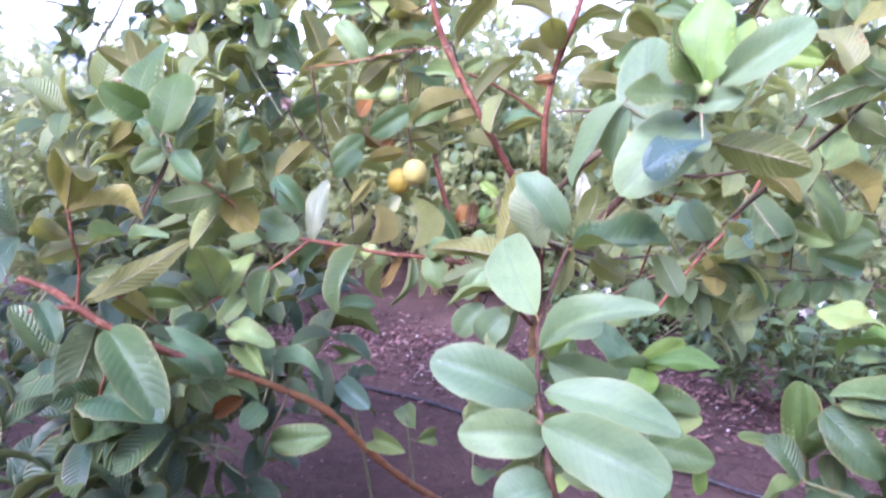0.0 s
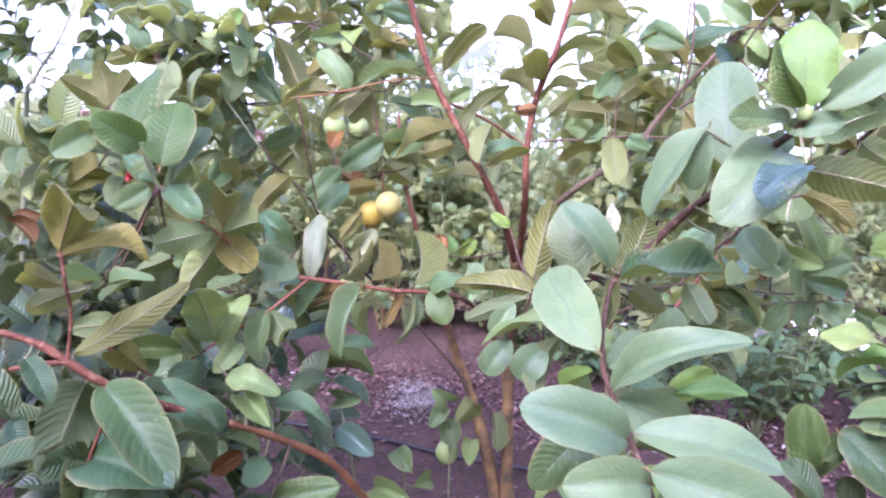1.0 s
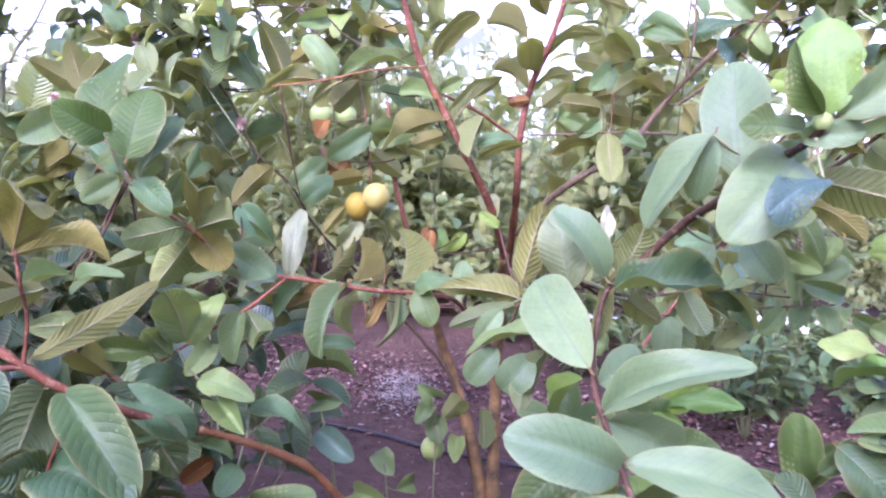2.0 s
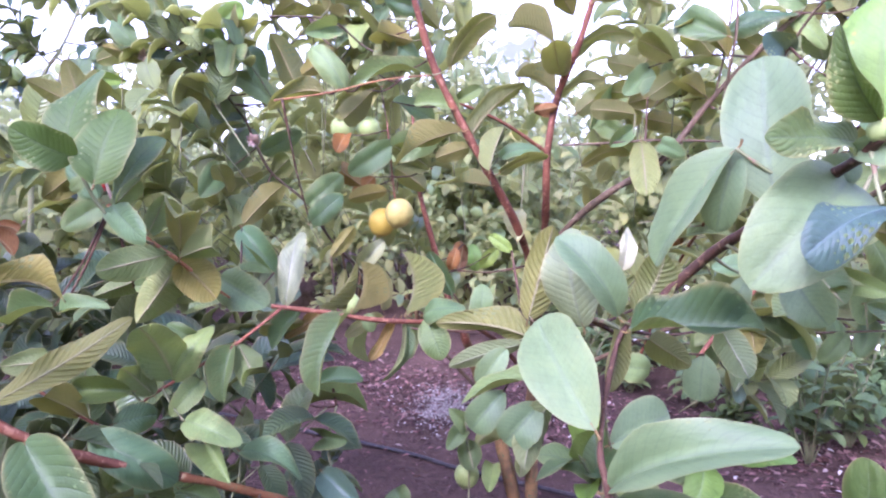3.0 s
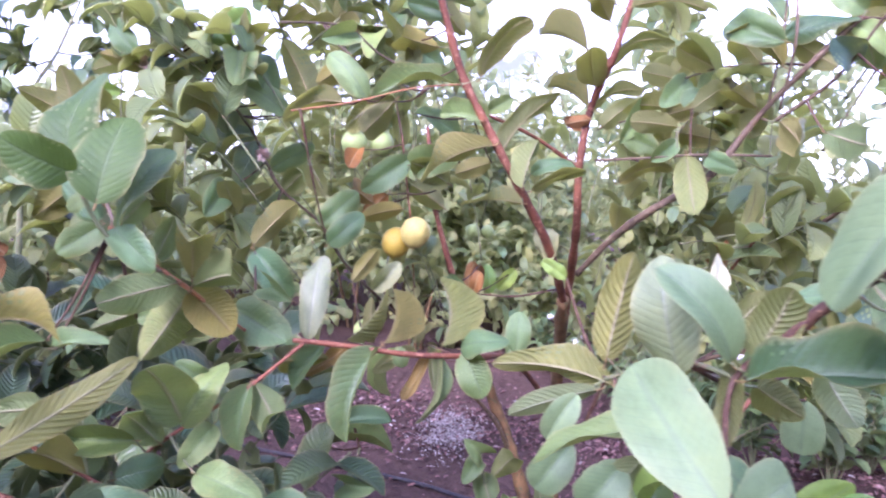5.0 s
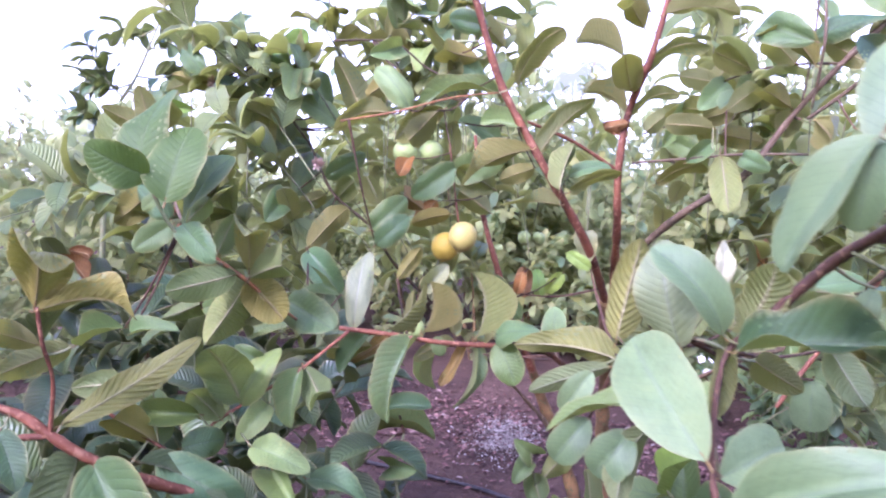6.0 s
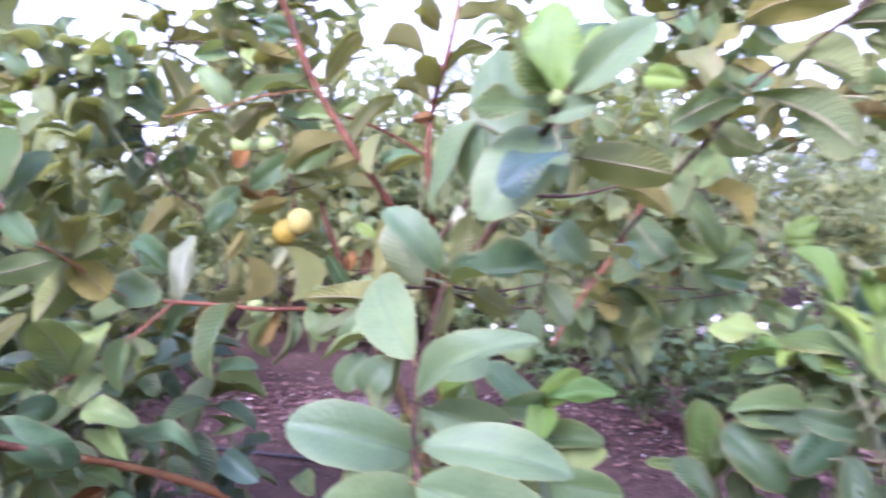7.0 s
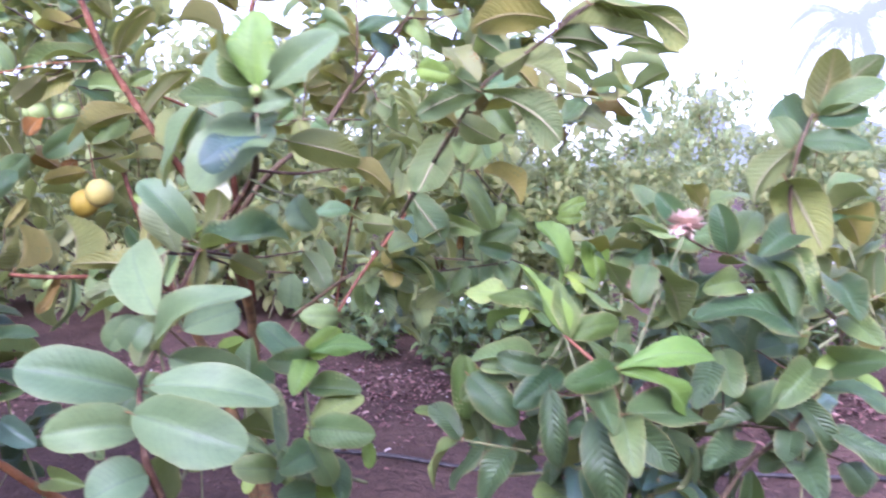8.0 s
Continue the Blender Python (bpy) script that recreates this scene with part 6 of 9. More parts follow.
leaf(main_stems[2], (0.157, 1.452, 1.472), (0.079, 1.397, 1.491), 0.049, (-0.39, 0.74, 0.56), 0.16, 0.50, "olive")
stem("twig", [(0.153, 1.434, 1.480, 0.0013), (0.155, 1.443, 1.480, 0.0010), (0.157, 1.453, 1.483, 0.0011)], GREEN_TWIG, main_stems[2])
leaf(main_stems[2], (0.157, 1.453, 1.483), (0.221, 1.402, 1.490), 0.044, (0.55, 0.74, 0.39), 0.22, 0.80, "olive")
stem("twig", [(0.164, 1.426, 1.562, 0.0014), (0.171, 1.443, 1.559, 0.0011), (0.177, 1.460, 1.561, 0.0011)], GREEN_TWIG, main_stems[2])
leaf(main_stems[2], (0.177, 1.460, 1.561), (0.145, 1.377, 1.587), 0.049, (-0.11, 0.34, 0.94), 0.05, 0.30, "olive")
stem("twig", [(-0.222, 1.297, 1.484, 0.0013), (-0.223, 1.309, 1.484, 0.0010), (-0.223, 1.322, 1.486, 0.0011)], GREEN_TWIG, main_stems[0])
leaf(main_stems[0], (-0.223, 1.322, 1.486), (-0.269, 1.287, 1.516), 0.044, (-0.28, 0.81, 0.51), 0.10, 0.50, "olive")
stem("twig", [(-0.367, 1.239, 1.160, 0.0021), (-0.356, 1.283, 1.049, 0.0016), (-0.345, 1.327, 0.964, 0.0011)], MAROON_TWIG, main_stems[22])
leaf(main_stems[22], (-0.345, 1.327, 0.964), (-0.290, 1.328, 1.012), 0.041, (0.08, -1.00, -0.05), 0.22, 0.30, "deep")
stem("twig", [(-0.243, 1.079, 0.855, 0.0021), (-0.269, 1.174, 0.872, 0.0016), (-0.296, 1.269, 0.913, 0.0011)], MAROON_TWIG, main_stems[10])
leaf(main_stems[10], (-0.296, 1.269, 0.913), (-0.258, 1.272, 0.963), 0.025, (-0.08, 1.00, -0.00), 0.22, 0.80, "olive")
stem("twig", [(-0.377, 1.077, 0.865, 0.0016), (-0.361, 1.098, 0.880, 0.0013), (-0.344, 1.119, 0.904, 0.0011)], MAROON_TWIG, main_stems[18])
leaf(main_stems[18], (-0.344, 1.119, 0.904), (-0.391, 1.174, 0.916), 0.035, (-0.64, -0.64, 0.42), 0.10, 0.80, "leaf")
stem("twig", [(-0.528, 1.034, 1.004, 0.0020), (-0.526, 1.056, 0.942, 0.0016), (-0.523, 1.077, 0.894, 0.0011)], MAROON_TWIG, main_stems[27])
leaf(main_stems[27], (-0.523, 1.077, 0.894), (-0.581, 1.078, 0.871), 0.030, (-0.00, 1.00, 0.05), 0.22, 0.80, "leaf")
stem("twig", [(-0.526, 1.032, 1.003, 0.0021), (-0.525, 1.054, 0.937, 0.0016), (-0.523, 1.076, 0.886, 0.0011)], MAROON_TWIG, main_stems[27])
leaf(main_stems[27], (-0.523, 1.076, 0.886), (-0.474, 1.076, 0.904), 0.030, (-0.00, -1.00, -0.03), 0.05, 0.30, "deep")
stem("twig", [(-0.522, 1.026, 1.001, 0.0021), (-0.560, 1.026, 0.919, 0.0016), (-0.597, 1.027, 0.857, 0.0011)], MAROON_TWIG, main_stems[27])
leaf(main_stems[27], (-0.597, 1.027, 0.857), (-0.531, 1.025, 0.867), 0.029, (-0.14, -0.66, 0.74), 0.05, 0.80, "leaf")
stem("twig", [(-0.526, 1.032, 1.003, 0.0021), (-0.566, 1.030, 0.924, 0.0016), (-0.605, 1.028, 0.865, 0.0011)], MAROON_TWIG, main_stems[27])
leaf(main_stems[27], (-0.605, 1.028, 0.865), (-0.667, 1.029, 0.839), 0.031, (-0.24, -0.80, 0.55), 0.10, 0.80, "deep")
stem("twig", [(-0.686, 1.231, 1.138, 0.0021), (-0.750, 1.271, 1.090, 0.0016), (-0.814, 1.311, 1.063, 0.0011)], MAROON_TWIG, main_stems[27])
leaf(main_stems[27], (-0.814, 1.311, 1.063), (-0.903, 1.401, 1.118), 0.064, (0.05, -0.48, 0.87), 0.10, 0.30, "leaf")
leaf(main_stems[28], (0.215, 0.993, 0.939), (0.269, 0.991, 0.947), 0.025, (-0.12, -0.80, 0.59), 0.05, 0.30, "leaf")
stem("twig", [(0.431, 1.303, 0.944, 0.0018), (0.469, 1.289, 0.919, 0.0014), (0.506, 1.276, 0.905, 0.0011)], MAROON_TWIG, main_stems[25])
leaf(main_stems[25], (0.506, 1.276, 0.905), (0.555, 1.221, 0.882), 0.036, (-0.70, -0.69, 0.17), 0.16, 0.80, "leaf")
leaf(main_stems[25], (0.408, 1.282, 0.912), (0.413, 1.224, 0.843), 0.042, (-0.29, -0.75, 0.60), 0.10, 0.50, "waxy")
stem("twig", [(0.574, 1.489, 0.802, 0.0014), (0.582, 1.502, 0.810, 0.0011), (0.591, 1.515, 0.821, 0.0011)], GREEN_TWIG, main_stems[36])
leaf(main_stems[36], (0.591, 1.515, 0.821), (0.595, 1.518, 0.855), 0.017, (0.44, 0.89, -0.14), 0.22, 0.50, "old")
stem("twig", [(0.653, 1.341, 0.807, 0.0014), (0.653, 1.326, 0.816, 0.0011), (0.652, 1.311, 0.829, 0.0011)], GREEN_TWIG, main_stems[37])
leaf(main_stems[37], (0.652, 1.311, 0.829), (0.576, 1.317, 0.850), 0.036, (-0.08, -1.00, -0.01), 0.20, 0.50, "deep")
leaf(main_stems[36], (0.689, 1.377, 0.799), (0.639, 1.324, 0.749), 0.040, (-0.16, -0.59, 0.79), 0.16, 0.30, "leaf")
leaf(main_stems[36], (0.687, 1.336, 0.789), (0.739, 1.299, 0.755), 0.037, (-0.52, -0.85, 0.12), 0.22, 0.50, "deep")
leaf(main_stems[36], (0.702, 1.303, 0.774), (0.751, 1.248, 0.749), 0.036, (-0.65, -0.70, 0.28), 0.22, 0.50, "leaf")
leaf(main_stems[36], (0.968, 1.606, 0.928), (0.890, 1.608, 0.899), 0.040, (-0.11, -0.96, 0.25), 0.16, 0.50, "young")
stem("twig", [(0.574, 1.330, 1.010, 0.0019), (0.606, 1.326, 0.968, 0.0015), (0.638, 1.323, 0.937, 0.0011)], MAROON_TWIG, main_stems[35])
leaf(main_stems[35], (0.638, 1.323, 0.937), (0.607, 1.319, 0.886), 0.032, (-0.39, -0.87, 0.30), 0.10, 0.30, "leaf")
leaf(main_stems[36], (0.649, 1.430, 0.807), (0.613, 1.399, 0.747), 0.040, (-0.30, -0.76, 0.58), 0.05, 0.50, "leaf")
leaf(main_stems[36], (0.599, 1.472, 0.799), (0.625, 1.464, 0.734), 0.036, (-0.40, -0.92, -0.05), 0.16, 0.50, "leaf")
stem("twig", [(0.599, 1.354, 0.800, 0.0015), (0.597, 1.357, 0.822, 0.0012), (0.595, 1.360, 0.848, 0.0011)], GREEN_TWIG, main_stems[37])
leaf(main_stems[37], (0.595, 1.360, 0.848), (0.678, 1.342, 0.882), 0.049, (-0.25, -0.96, 0.11), 0.16, 0.80, "deep")
leaf(main_stems[36], (0.946, 1.585, 0.888), (0.881, 1.602, 0.887), 0.036, (-0.25, -0.97, 0.05), 0.22, 0.50, "young")
stem("twig", [(0.670, 1.411, 0.807, 0.0020), (0.680, 1.428, 0.851, 0.0016), (0.691, 1.445, 0.907, 0.0011)], MAROON_TWIG, main_stems[36])
leaf(main_stems[36], (0.691, 1.445, 0.907), (0.716, 1.394, 0.885), 0.034, (-0.77, -0.53, 0.35), 0.16, 0.50, "deep")
stem("twig", [(0.562, 1.490, 1.071, 0.0019), (0.596, 1.480, 1.033, 0.0015), (0.631, 1.470, 1.006, 0.0011)], MAROON_TWIG, main_stems[42])
leaf(main_stems[42], (0.631, 1.470, 1.006), (0.725, 1.439, 0.933), 0.048, (0.62, 0.54, 0.56), 0.22, 0.80, "olive")
stem("twig", [(0.376, 1.464, 0.780, 0.0014), (0.370, 1.462, 0.758, 0.0011), (0.365, 1.460, 0.741, 0.0011)], GREEN_TWIG, main_stems[37])
leaf(main_stems[37], (0.365, 1.460, 0.741), (0.416, 1.388, 0.666), 0.053, (0.30, -0.58, 0.76), 0.10, 0.50, "waxy")
leaf(main_stems[37], (0.485, 1.382, 0.791), (0.519, 1.369, 0.747), 0.032, (-0.22, -0.97, 0.12), 0.05, 0.50, "leaf")
leaf(main_stems[37], (0.569, 1.361, 0.796), (0.531, 1.366, 0.741), 0.037, (-0.28, -0.95, 0.12), 0.05, 0.30, "leaf")
leaf(main_stems[37], (0.629, 1.347, 0.804), (0.646, 1.304, 0.756), 0.037, (-0.49, -0.73, 0.49), 0.10, 0.50, "leaf")
leaf(main_stems[23], (-0.881, 1.641, 1.250), (-0.820, 1.626, 1.241), 0.030, (-0.24, -0.97, -0.04), 0.16, 0.80, "young")
stem("twig", [(-0.556, 1.485, 1.208, 0.0017), (-0.590, 1.494, 1.199, 0.0013), (-0.624, 1.504, 1.198, 0.0011)], MAROON_TWIG, main_stems[23])
leaf(main_stems[23], (-0.624, 1.504, 1.198), (-0.578, 1.462, 1.168), 0.032, (-0.22, -0.71, 0.67), 0.05, 0.30, "pale")
stem("twig", [(-0.603, 1.438, 1.336, 0.0021), (-0.617, 1.542, 1.336, 0.0016), (-0.630, 1.646, 1.363, 0.0011)], MAROON_TWIG, main_stems[23])
leaf(main_stems[23], (-0.630, 1.646, 1.363), (-0.583, 1.687, 1.422), 0.046, (0.62, -0.78, 0.05), 0.10, 0.50, "young")
leaf(main_stems[23], (-0.790, 1.601, 1.303), (-0.862, 1.594, 1.278), 0.040, (-0.19, 0.94, 0.29), 0.10, 0.50, "olive")
leaf(main_stems[39], (0.314, 1.506, 1.263), (0.324, 1.444, 1.194), 0.047, (0.49, 0.68, -0.54), 0.05, 0.80, "olive")
stem("twig", [(0.323, 1.460, 1.193, 0.0013), (0.330, 1.457, 1.204, 0.0011), (0.336, 1.454, 1.220, 0.0011)], GREEN_TWIG, main_stems[38])
leaf(main_stems[38], (0.336, 1.454, 1.220), (0.363, 1.527, 1.164), 0.053, (0.12, 0.57, 0.81), 0.10, 0.80, "olive")
stem("twig", [(0.293, 1.751, 1.228, 0.0013), (0.306, 1.753, 1.227, 0.0010), (0.318, 1.755, 1.229, 0.0011)], GREEN_TWIG, main_stems[38])
leaf(main_stems[38], (0.318, 1.755, 1.229), (0.189, 1.747, 1.247), 0.060, (0.07, 0.62, 0.78), 0.10, 0.30, "olive")
stem("twig", [(0.189, 1.875, 1.217, 0.0014), (0.177, 1.859, 1.212, 0.0011), (0.166, 1.843, 1.211, 0.0011)], GREEN_TWIG, main_stems[38])
leaf(main_stems[38], (0.166, 1.843, 1.211), (0.238, 1.853, 1.269), 0.045, (-0.09, 0.99, -0.05), 0.05, 0.50, "olive")
stem("twig", [(0.308, 1.654, 1.221, 0.0013), (0.318, 1.655, 1.228, 0.0010), (0.328, 1.656, 1.237, 0.0011)], GREEN_TWIG, main_stems[38])
leaf(main_stems[38], (0.328, 1.656, 1.237), (0.244, 1.648, 1.211), 0.044, (-0.11, 0.99, 0.04), 0.10, 0.80, "olive")
stem("twig", [(0.309, 1.649, 1.221, 0.0015), (0.294, 1.649, 1.198, 0.0012), (0.279, 1.648, 1.180, 0.0011)], GREEN_TWIG, main_stems[38])
leaf(main_stems[38], (0.279, 1.648, 1.180), (0.361, 1.653, 1.165), 0.046, (-0.03, 0.99, 0.16), 0.16, 0.50, "olive")
stem("twig", [(0.141, 1.433, 1.111, 0.0021), (0.176, 1.486, 1.109, 0.0016), (0.211, 1.538, 1.122, 0.0011)], MAROON_TWIG, main_stems[8])
leaf(main_stems[8], (0.211, 1.538, 1.122), (0.222, 1.604, 1.072), 0.047, (0.12, 0.59, 0.80), 0.22, 0.50, "leaf")
stem("twig", [(0.266, 1.790, 1.228, 0.0019), (0.234, 1.766, 1.196, 0.0015), (0.203, 1.743, 1.176, 0.0011)], MAROON_TWIG, main_stems[38])
leaf(main_stems[38], (0.203, 1.743, 1.176), (0.246, 1.675, 1.147), 0.049, (-0.78, -0.59, 0.22), 0.05, 0.50, "deep")
stem("twig", [(0.290, 1.757, 1.229, 0.0017), (0.290, 1.758, 1.261, 0.0014), (0.290, 1.759, 1.303, 0.0011)], MAROON_TWIG, main_stems[38])
leaf(main_stems[38], (0.290, 1.759, 1.303), (0.327, 1.721, 1.344), 0.045, (0.40, 0.82, 0.40), 0.10, 0.50, "olive")
stem("twig", [(0.253, 1.809, 1.227, 0.0012), (0.247, 1.804, 1.229, 0.0010), (0.240, 1.800, 1.234, 0.0011)], GREEN_TWIG, main_stems[38])
leaf(main_stems[38], (0.240, 1.800, 1.234), (0.185, 1.743, 1.164), 0.051, (0.28, -0.84, 0.47), 0.22, 0.80, "leaf")
leaf(main_stems[38], (0.326, 1.604, 1.221), (0.282, 1.570, 1.279), 0.045, (0.01, 0.86, 0.51), 0.22, 0.80, "olive")
leaf(main_stems[38], (0.317, 1.654, 1.222), (0.356, 1.619, 1.257), 0.042, (0.45, 0.83, 0.32), 0.16, 0.80, "leaf")
stem("twig", [(0.286, 1.763, 1.228, 0.0013), (0.277, 1.757, 1.224, 0.0010), (0.269, 1.751, 1.222, 0.0011)], GREEN_TWIG, main_stems[38])
leaf(main_stems[38], (0.269, 1.751, 1.222), (0.295, 1.809, 1.179), 0.042, (-0.09, 0.62, 0.78), 0.05, 0.80, "olive")
leaf(main_stems[39], (0.341, 1.422, 1.267), (0.277, 1.373, 1.308), 0.049, (-0.18, 0.76, 0.63), 0.16, 0.30, "olive")
leaf(main_stems[39], (0.324, 1.473, 1.274), (0.380, 1.477, 1.336), 0.046, (-0.06, -0.99, 0.10), 0.16, 0.30, "deep")
leaf(main_stems[39], (0.305, 1.525, 1.279), (0.225, 1.502, 1.311), 0.048, (-0.12, 0.92, 0.37), 0.22, 0.80, "olive")
leaf(main_stems[39], (0.311, 1.525, 1.279), (0.290, 1.568, 1.232), 0.043, (0.44, 0.75, 0.49), 0.22, 0.50, "leaf")
leaf(main_stems[39], (0.259, 1.577, 1.268), (0.185, 1.582, 1.284), 0.042, (0.11, 0.97, 0.20), 0.10, 0.30, "olive")
leaf(main_stems[39], (0.271, 1.577, 1.271), (0.214, 1.533, 1.212), 0.045, (0.26, -0.88, 0.40), 0.05, 0.30, "leaf")
stem("twig", [(-0.213, 1.844, 1.070, 0.0020), (-0.266, 1.855, 1.054, 0.0016), (-0.320, 1.866, 1.051, 0.0011)], MAROON_TWIG, main_stems[4])
leaf(main_stems[4], (-0.320, 1.866, 1.051), (-0.373, 1.858, 0.994), 0.040, (-0.15, 0.99, 0.00), 0.16, 0.50, "old")
leaf(main_stems[40], (-0.113, 2.168, 0.874), (-0.129, 2.162, 0.804), 0.038, (-0.02, 1.00, -0.09), 0.05, 0.80, "old")
leaf(main_stems[3], (-0.066, 2.165, 0.788), (-0.079, 2.170, 0.867), 0.041, (0.00, -1.00, 0.06), 0.22, 0.30, "young")
stem("twig", [(-0.036, 1.435, 0.755, 0.0017), (-0.042, 1.450, 0.785, 0.0014), (-0.048, 1.465, 0.824, 0.0011)], MAROON_TWIG, main_stems[10])
leaf(main_stems[10], (-0.048, 1.465, 0.824), (-0.060, 1.380, 0.778), 0.037, (0.10, -0.8, 0.5), 0.16, 0.80, "leaf")
stem("twig", [(-0.302, 1.657, 0.840, 0.0013), (-0.310, 1.654, 0.845, 0.0010), (-0.319, 1.650, 0.853, 0.0011)], GREEN_TWIG, main_stems[41])
leaf(main_stems[41], (-0.319, 1.650, 0.853), (-0.265, 1.658, 0.910), 0.039, (0.10, -0.99, 0.05), 0.22, 0.80, "pale")
stem("twig", [(-0.278, 1.777, 1.177, 0.0018), (-0.286, 1.780, 1.213, 0.0014), (-0.294, 1.783, 1.259, 0.0011)], MAROON_TWIG, main_stems[20])
leaf(main_stems[20], (-0.294, 1.783, 1.259), (-0.402, 1.770, 1.189), 0.060, (-0.38, 0.81, 0.44), 0.16, 0.80, "paleolive")
stem("twig", [(-0.272, 1.205, 0.688, 0.0021), (-0.300, 1.274, 0.731, 0.0016), (-0.327, 1.343, 0.796, 0.0011)], MAROON_TWIG, main_stems[32])
leaf(main_stems[32], (-0.327, 1.343, 0.796), (-0.340, 1.336, 0.715), 0.038, (-0.72, 0.69, 0.06), 0.22, 0.30, "leaf")
stem("twig", [(-0.041, 1.412, 0.765, 0.0021), (-0.116, 1.432, 0.765, 0.0016), (-0.191, 1.452, 0.784, 0.0011)], MAROON_TWIG, main_stems[10])
leaf(main_stems[10], (-0.191, 1.452, 0.784), (-0.181, 1.447, 0.706), 0.027, (0.14, 0.99, -0.05), 0.05, 0.80, "leaf")
stem("twig", [(-0.060, 1.343, 0.785, 0.0021), (-0.152, 1.371, 0.776, 0.0016), (-0.243, 1.399, 0.790, 0.0011)], MAROON_TWIG, main_stems[10])
leaf(main_stems[10], (-0.243, 1.399, 0.790), (-0.252, 1.392, 0.710), 0.027, (-0.55, -0.83, 0.13), 0.22, 0.80, "leaf")
stem("twig", [(0.082, 1.521, 1.187, 0.0013), (0.082, 1.509, 1.184, 0.0010), (0.082, 1.497, 1.184, 0.0011)], GREEN_TWIG, main_stems[2])
leaf(main_stems[2], (0.082, 1.497, 1.184), (0.039, 1.499, 1.175), 0.023, (0.01, 1.00, 0.10), 0.16, 0.30, "old")
stem("twig", [(0.347, 1.446, 0.969, 0.0015), (0.324, 1.444, 0.967, 0.0012), (0.301, 1.442, 0.971, 0.0011)], GREEN_TWIG, main_stems[29])
leaf(main_stems[29], (0.301, 1.442, 0.971), (0.315, 1.466, 0.932), 0.025, (0.05, 0.85, 0.53), 0.10, 0.80, "old")
stem("twig", [(0.019, 1.491, 0.942, 0.0012), (0.017, 1.487, 0.934, 0.0010), (0.014, 1.482, 0.929, 0.0011)], GREEN_TWIG, main_stems[0])
leaf(main_stems[0], (0.014, 1.482, 0.929), (0.012, 1.539, 0.987), 0.043, (-0.09, -0.71, 0.70), 0.16, 0.30, "pale")
stem("twig", [(-0.158, 1.849, 0.848, 0.0021), (-0.129, 1.911, 0.856, 0.0016), (-0.100, 1.974, 0.882, 0.0011)], MAROON_TWIG, main_stems[4])
leaf(main_stems[4], (-0.100, 1.974, 0.882), (-0.110, 1.967, 0.808), 0.036, (-0.03, 1.00, -0.09), 0.22, 0.30, "old")
stem("twig", [(-0.149, 1.853, 0.816, 0.0021), (-0.080, 1.916, 0.832, 0.0016), (-0.011, 1.978, 0.872, 0.0011)], MAROON_TWIG, main_stems[4])
leaf(main_stems[4], (-0.011, 1.978, 0.872), (-0.054, 1.971, 0.821), 0.036, (0.01, -0.99, 0.13), 0.22, 0.30, "young")
stem("twig", [(-0.034, 1.445, 0.751, 0.0015), (-0.043, 1.456, 0.770, 0.0012), (-0.052, 1.466, 0.795, 0.0011)], GREEN_TWIG, main_stems[10])
leaf(main_stems[10], (-0.052, 1.466, 0.795), (-0.050, 1.531, 0.838), 0.032, (0.03, -0.55, 0.83), 0.10, 0.80, "leaf")
stem("twig", [(-0.035, 1.437, 0.754, 0.0017), (-0.063, 1.450, 0.770, 0.0013), (-0.090, 1.464, 0.794, 0.0011)], MAROON_TWIG, main_stems[10])
leaf(main_stems[10], (-0.090, 1.464, 0.794), (-0.166, 1.462, 0.810), 0.027, (0.12, -0.89, 0.45), 0.05, 0.80, "leaf")
stem("twig", [(-0.261, 1.763, 1.045, 0.0019), (-0.303, 1.793, 1.030, 0.0015), (-0.344, 1.823, 1.028, 0.0011)], MAROON_TWIG, main_stems[20])
leaf(main_stems[20], (-0.344, 1.823, 1.028), (-0.387, 1.764, 1.066), 0.049, (-0.63, 0.69, 0.36), 0.16, 0.50, "tan")
stem("twig", [(-0.146, 1.598, 1.267, 0.0021), (-0.116, 1.646, 1.181, 0.0016), (-0.085, 1.695, 1.118, 0.0011)], MAROON_TWIG, main_stems[21])
leaf(main_stems[21], (-0.085, 1.695, 1.118), (-0.159, 1.688, 1.092), 0.042, (-0.10, 0.99, 0.03), 0.16, 0.50, "olive")
stem("twig", [(0.627, 1.399, 1.183, 0.0014), (0.613, 1.399, 1.195, 0.0011), (0.599, 1.400, 1.212, 0.0011)], GREEN_TWIG, main_stems[42])
leaf(main_stems[42], (0.599, 1.400, 1.212), (0.511, 1.394, 1.230), 0.042, (0.12, -0.96, 0.25), 0.05, 0.50, "deep")
stem("twig", [(0.660, 1.367, 1.210, 0.0012), (0.654, 1.360, 1.209, 0.0010), (0.648, 1.354, 1.210, 0.0011)], GREEN_TWIG, main_stems[42])
leaf(main_stems[42], (0.648, 1.354, 1.210), (0.527, 1.335, 1.153), 0.052, (-0.37, 0.76, 0.54), 0.22, 0.80, "olive")
stem("twig", [(0.623, 1.403, 1.178, 0.0014), (0.621, 1.389, 1.166, 0.0011), (0.619, 1.375, 1.159, 0.0011)], GREEN_TWIG, main_stems[42])
leaf(main_stems[42], (0.619, 1.375, 1.159), (0.669, 1.340, 1.086), 0.052, (-0.52, -0.85, 0.05), 0.22, 0.50, "deep")
stem("twig", [(0.648, 1.379, 1.200, 0.0014), (0.635, 1.364, 1.196, 0.0011), (0.623, 1.349, 1.197, 0.0011)], GREEN_TWIG, main_stems[42])
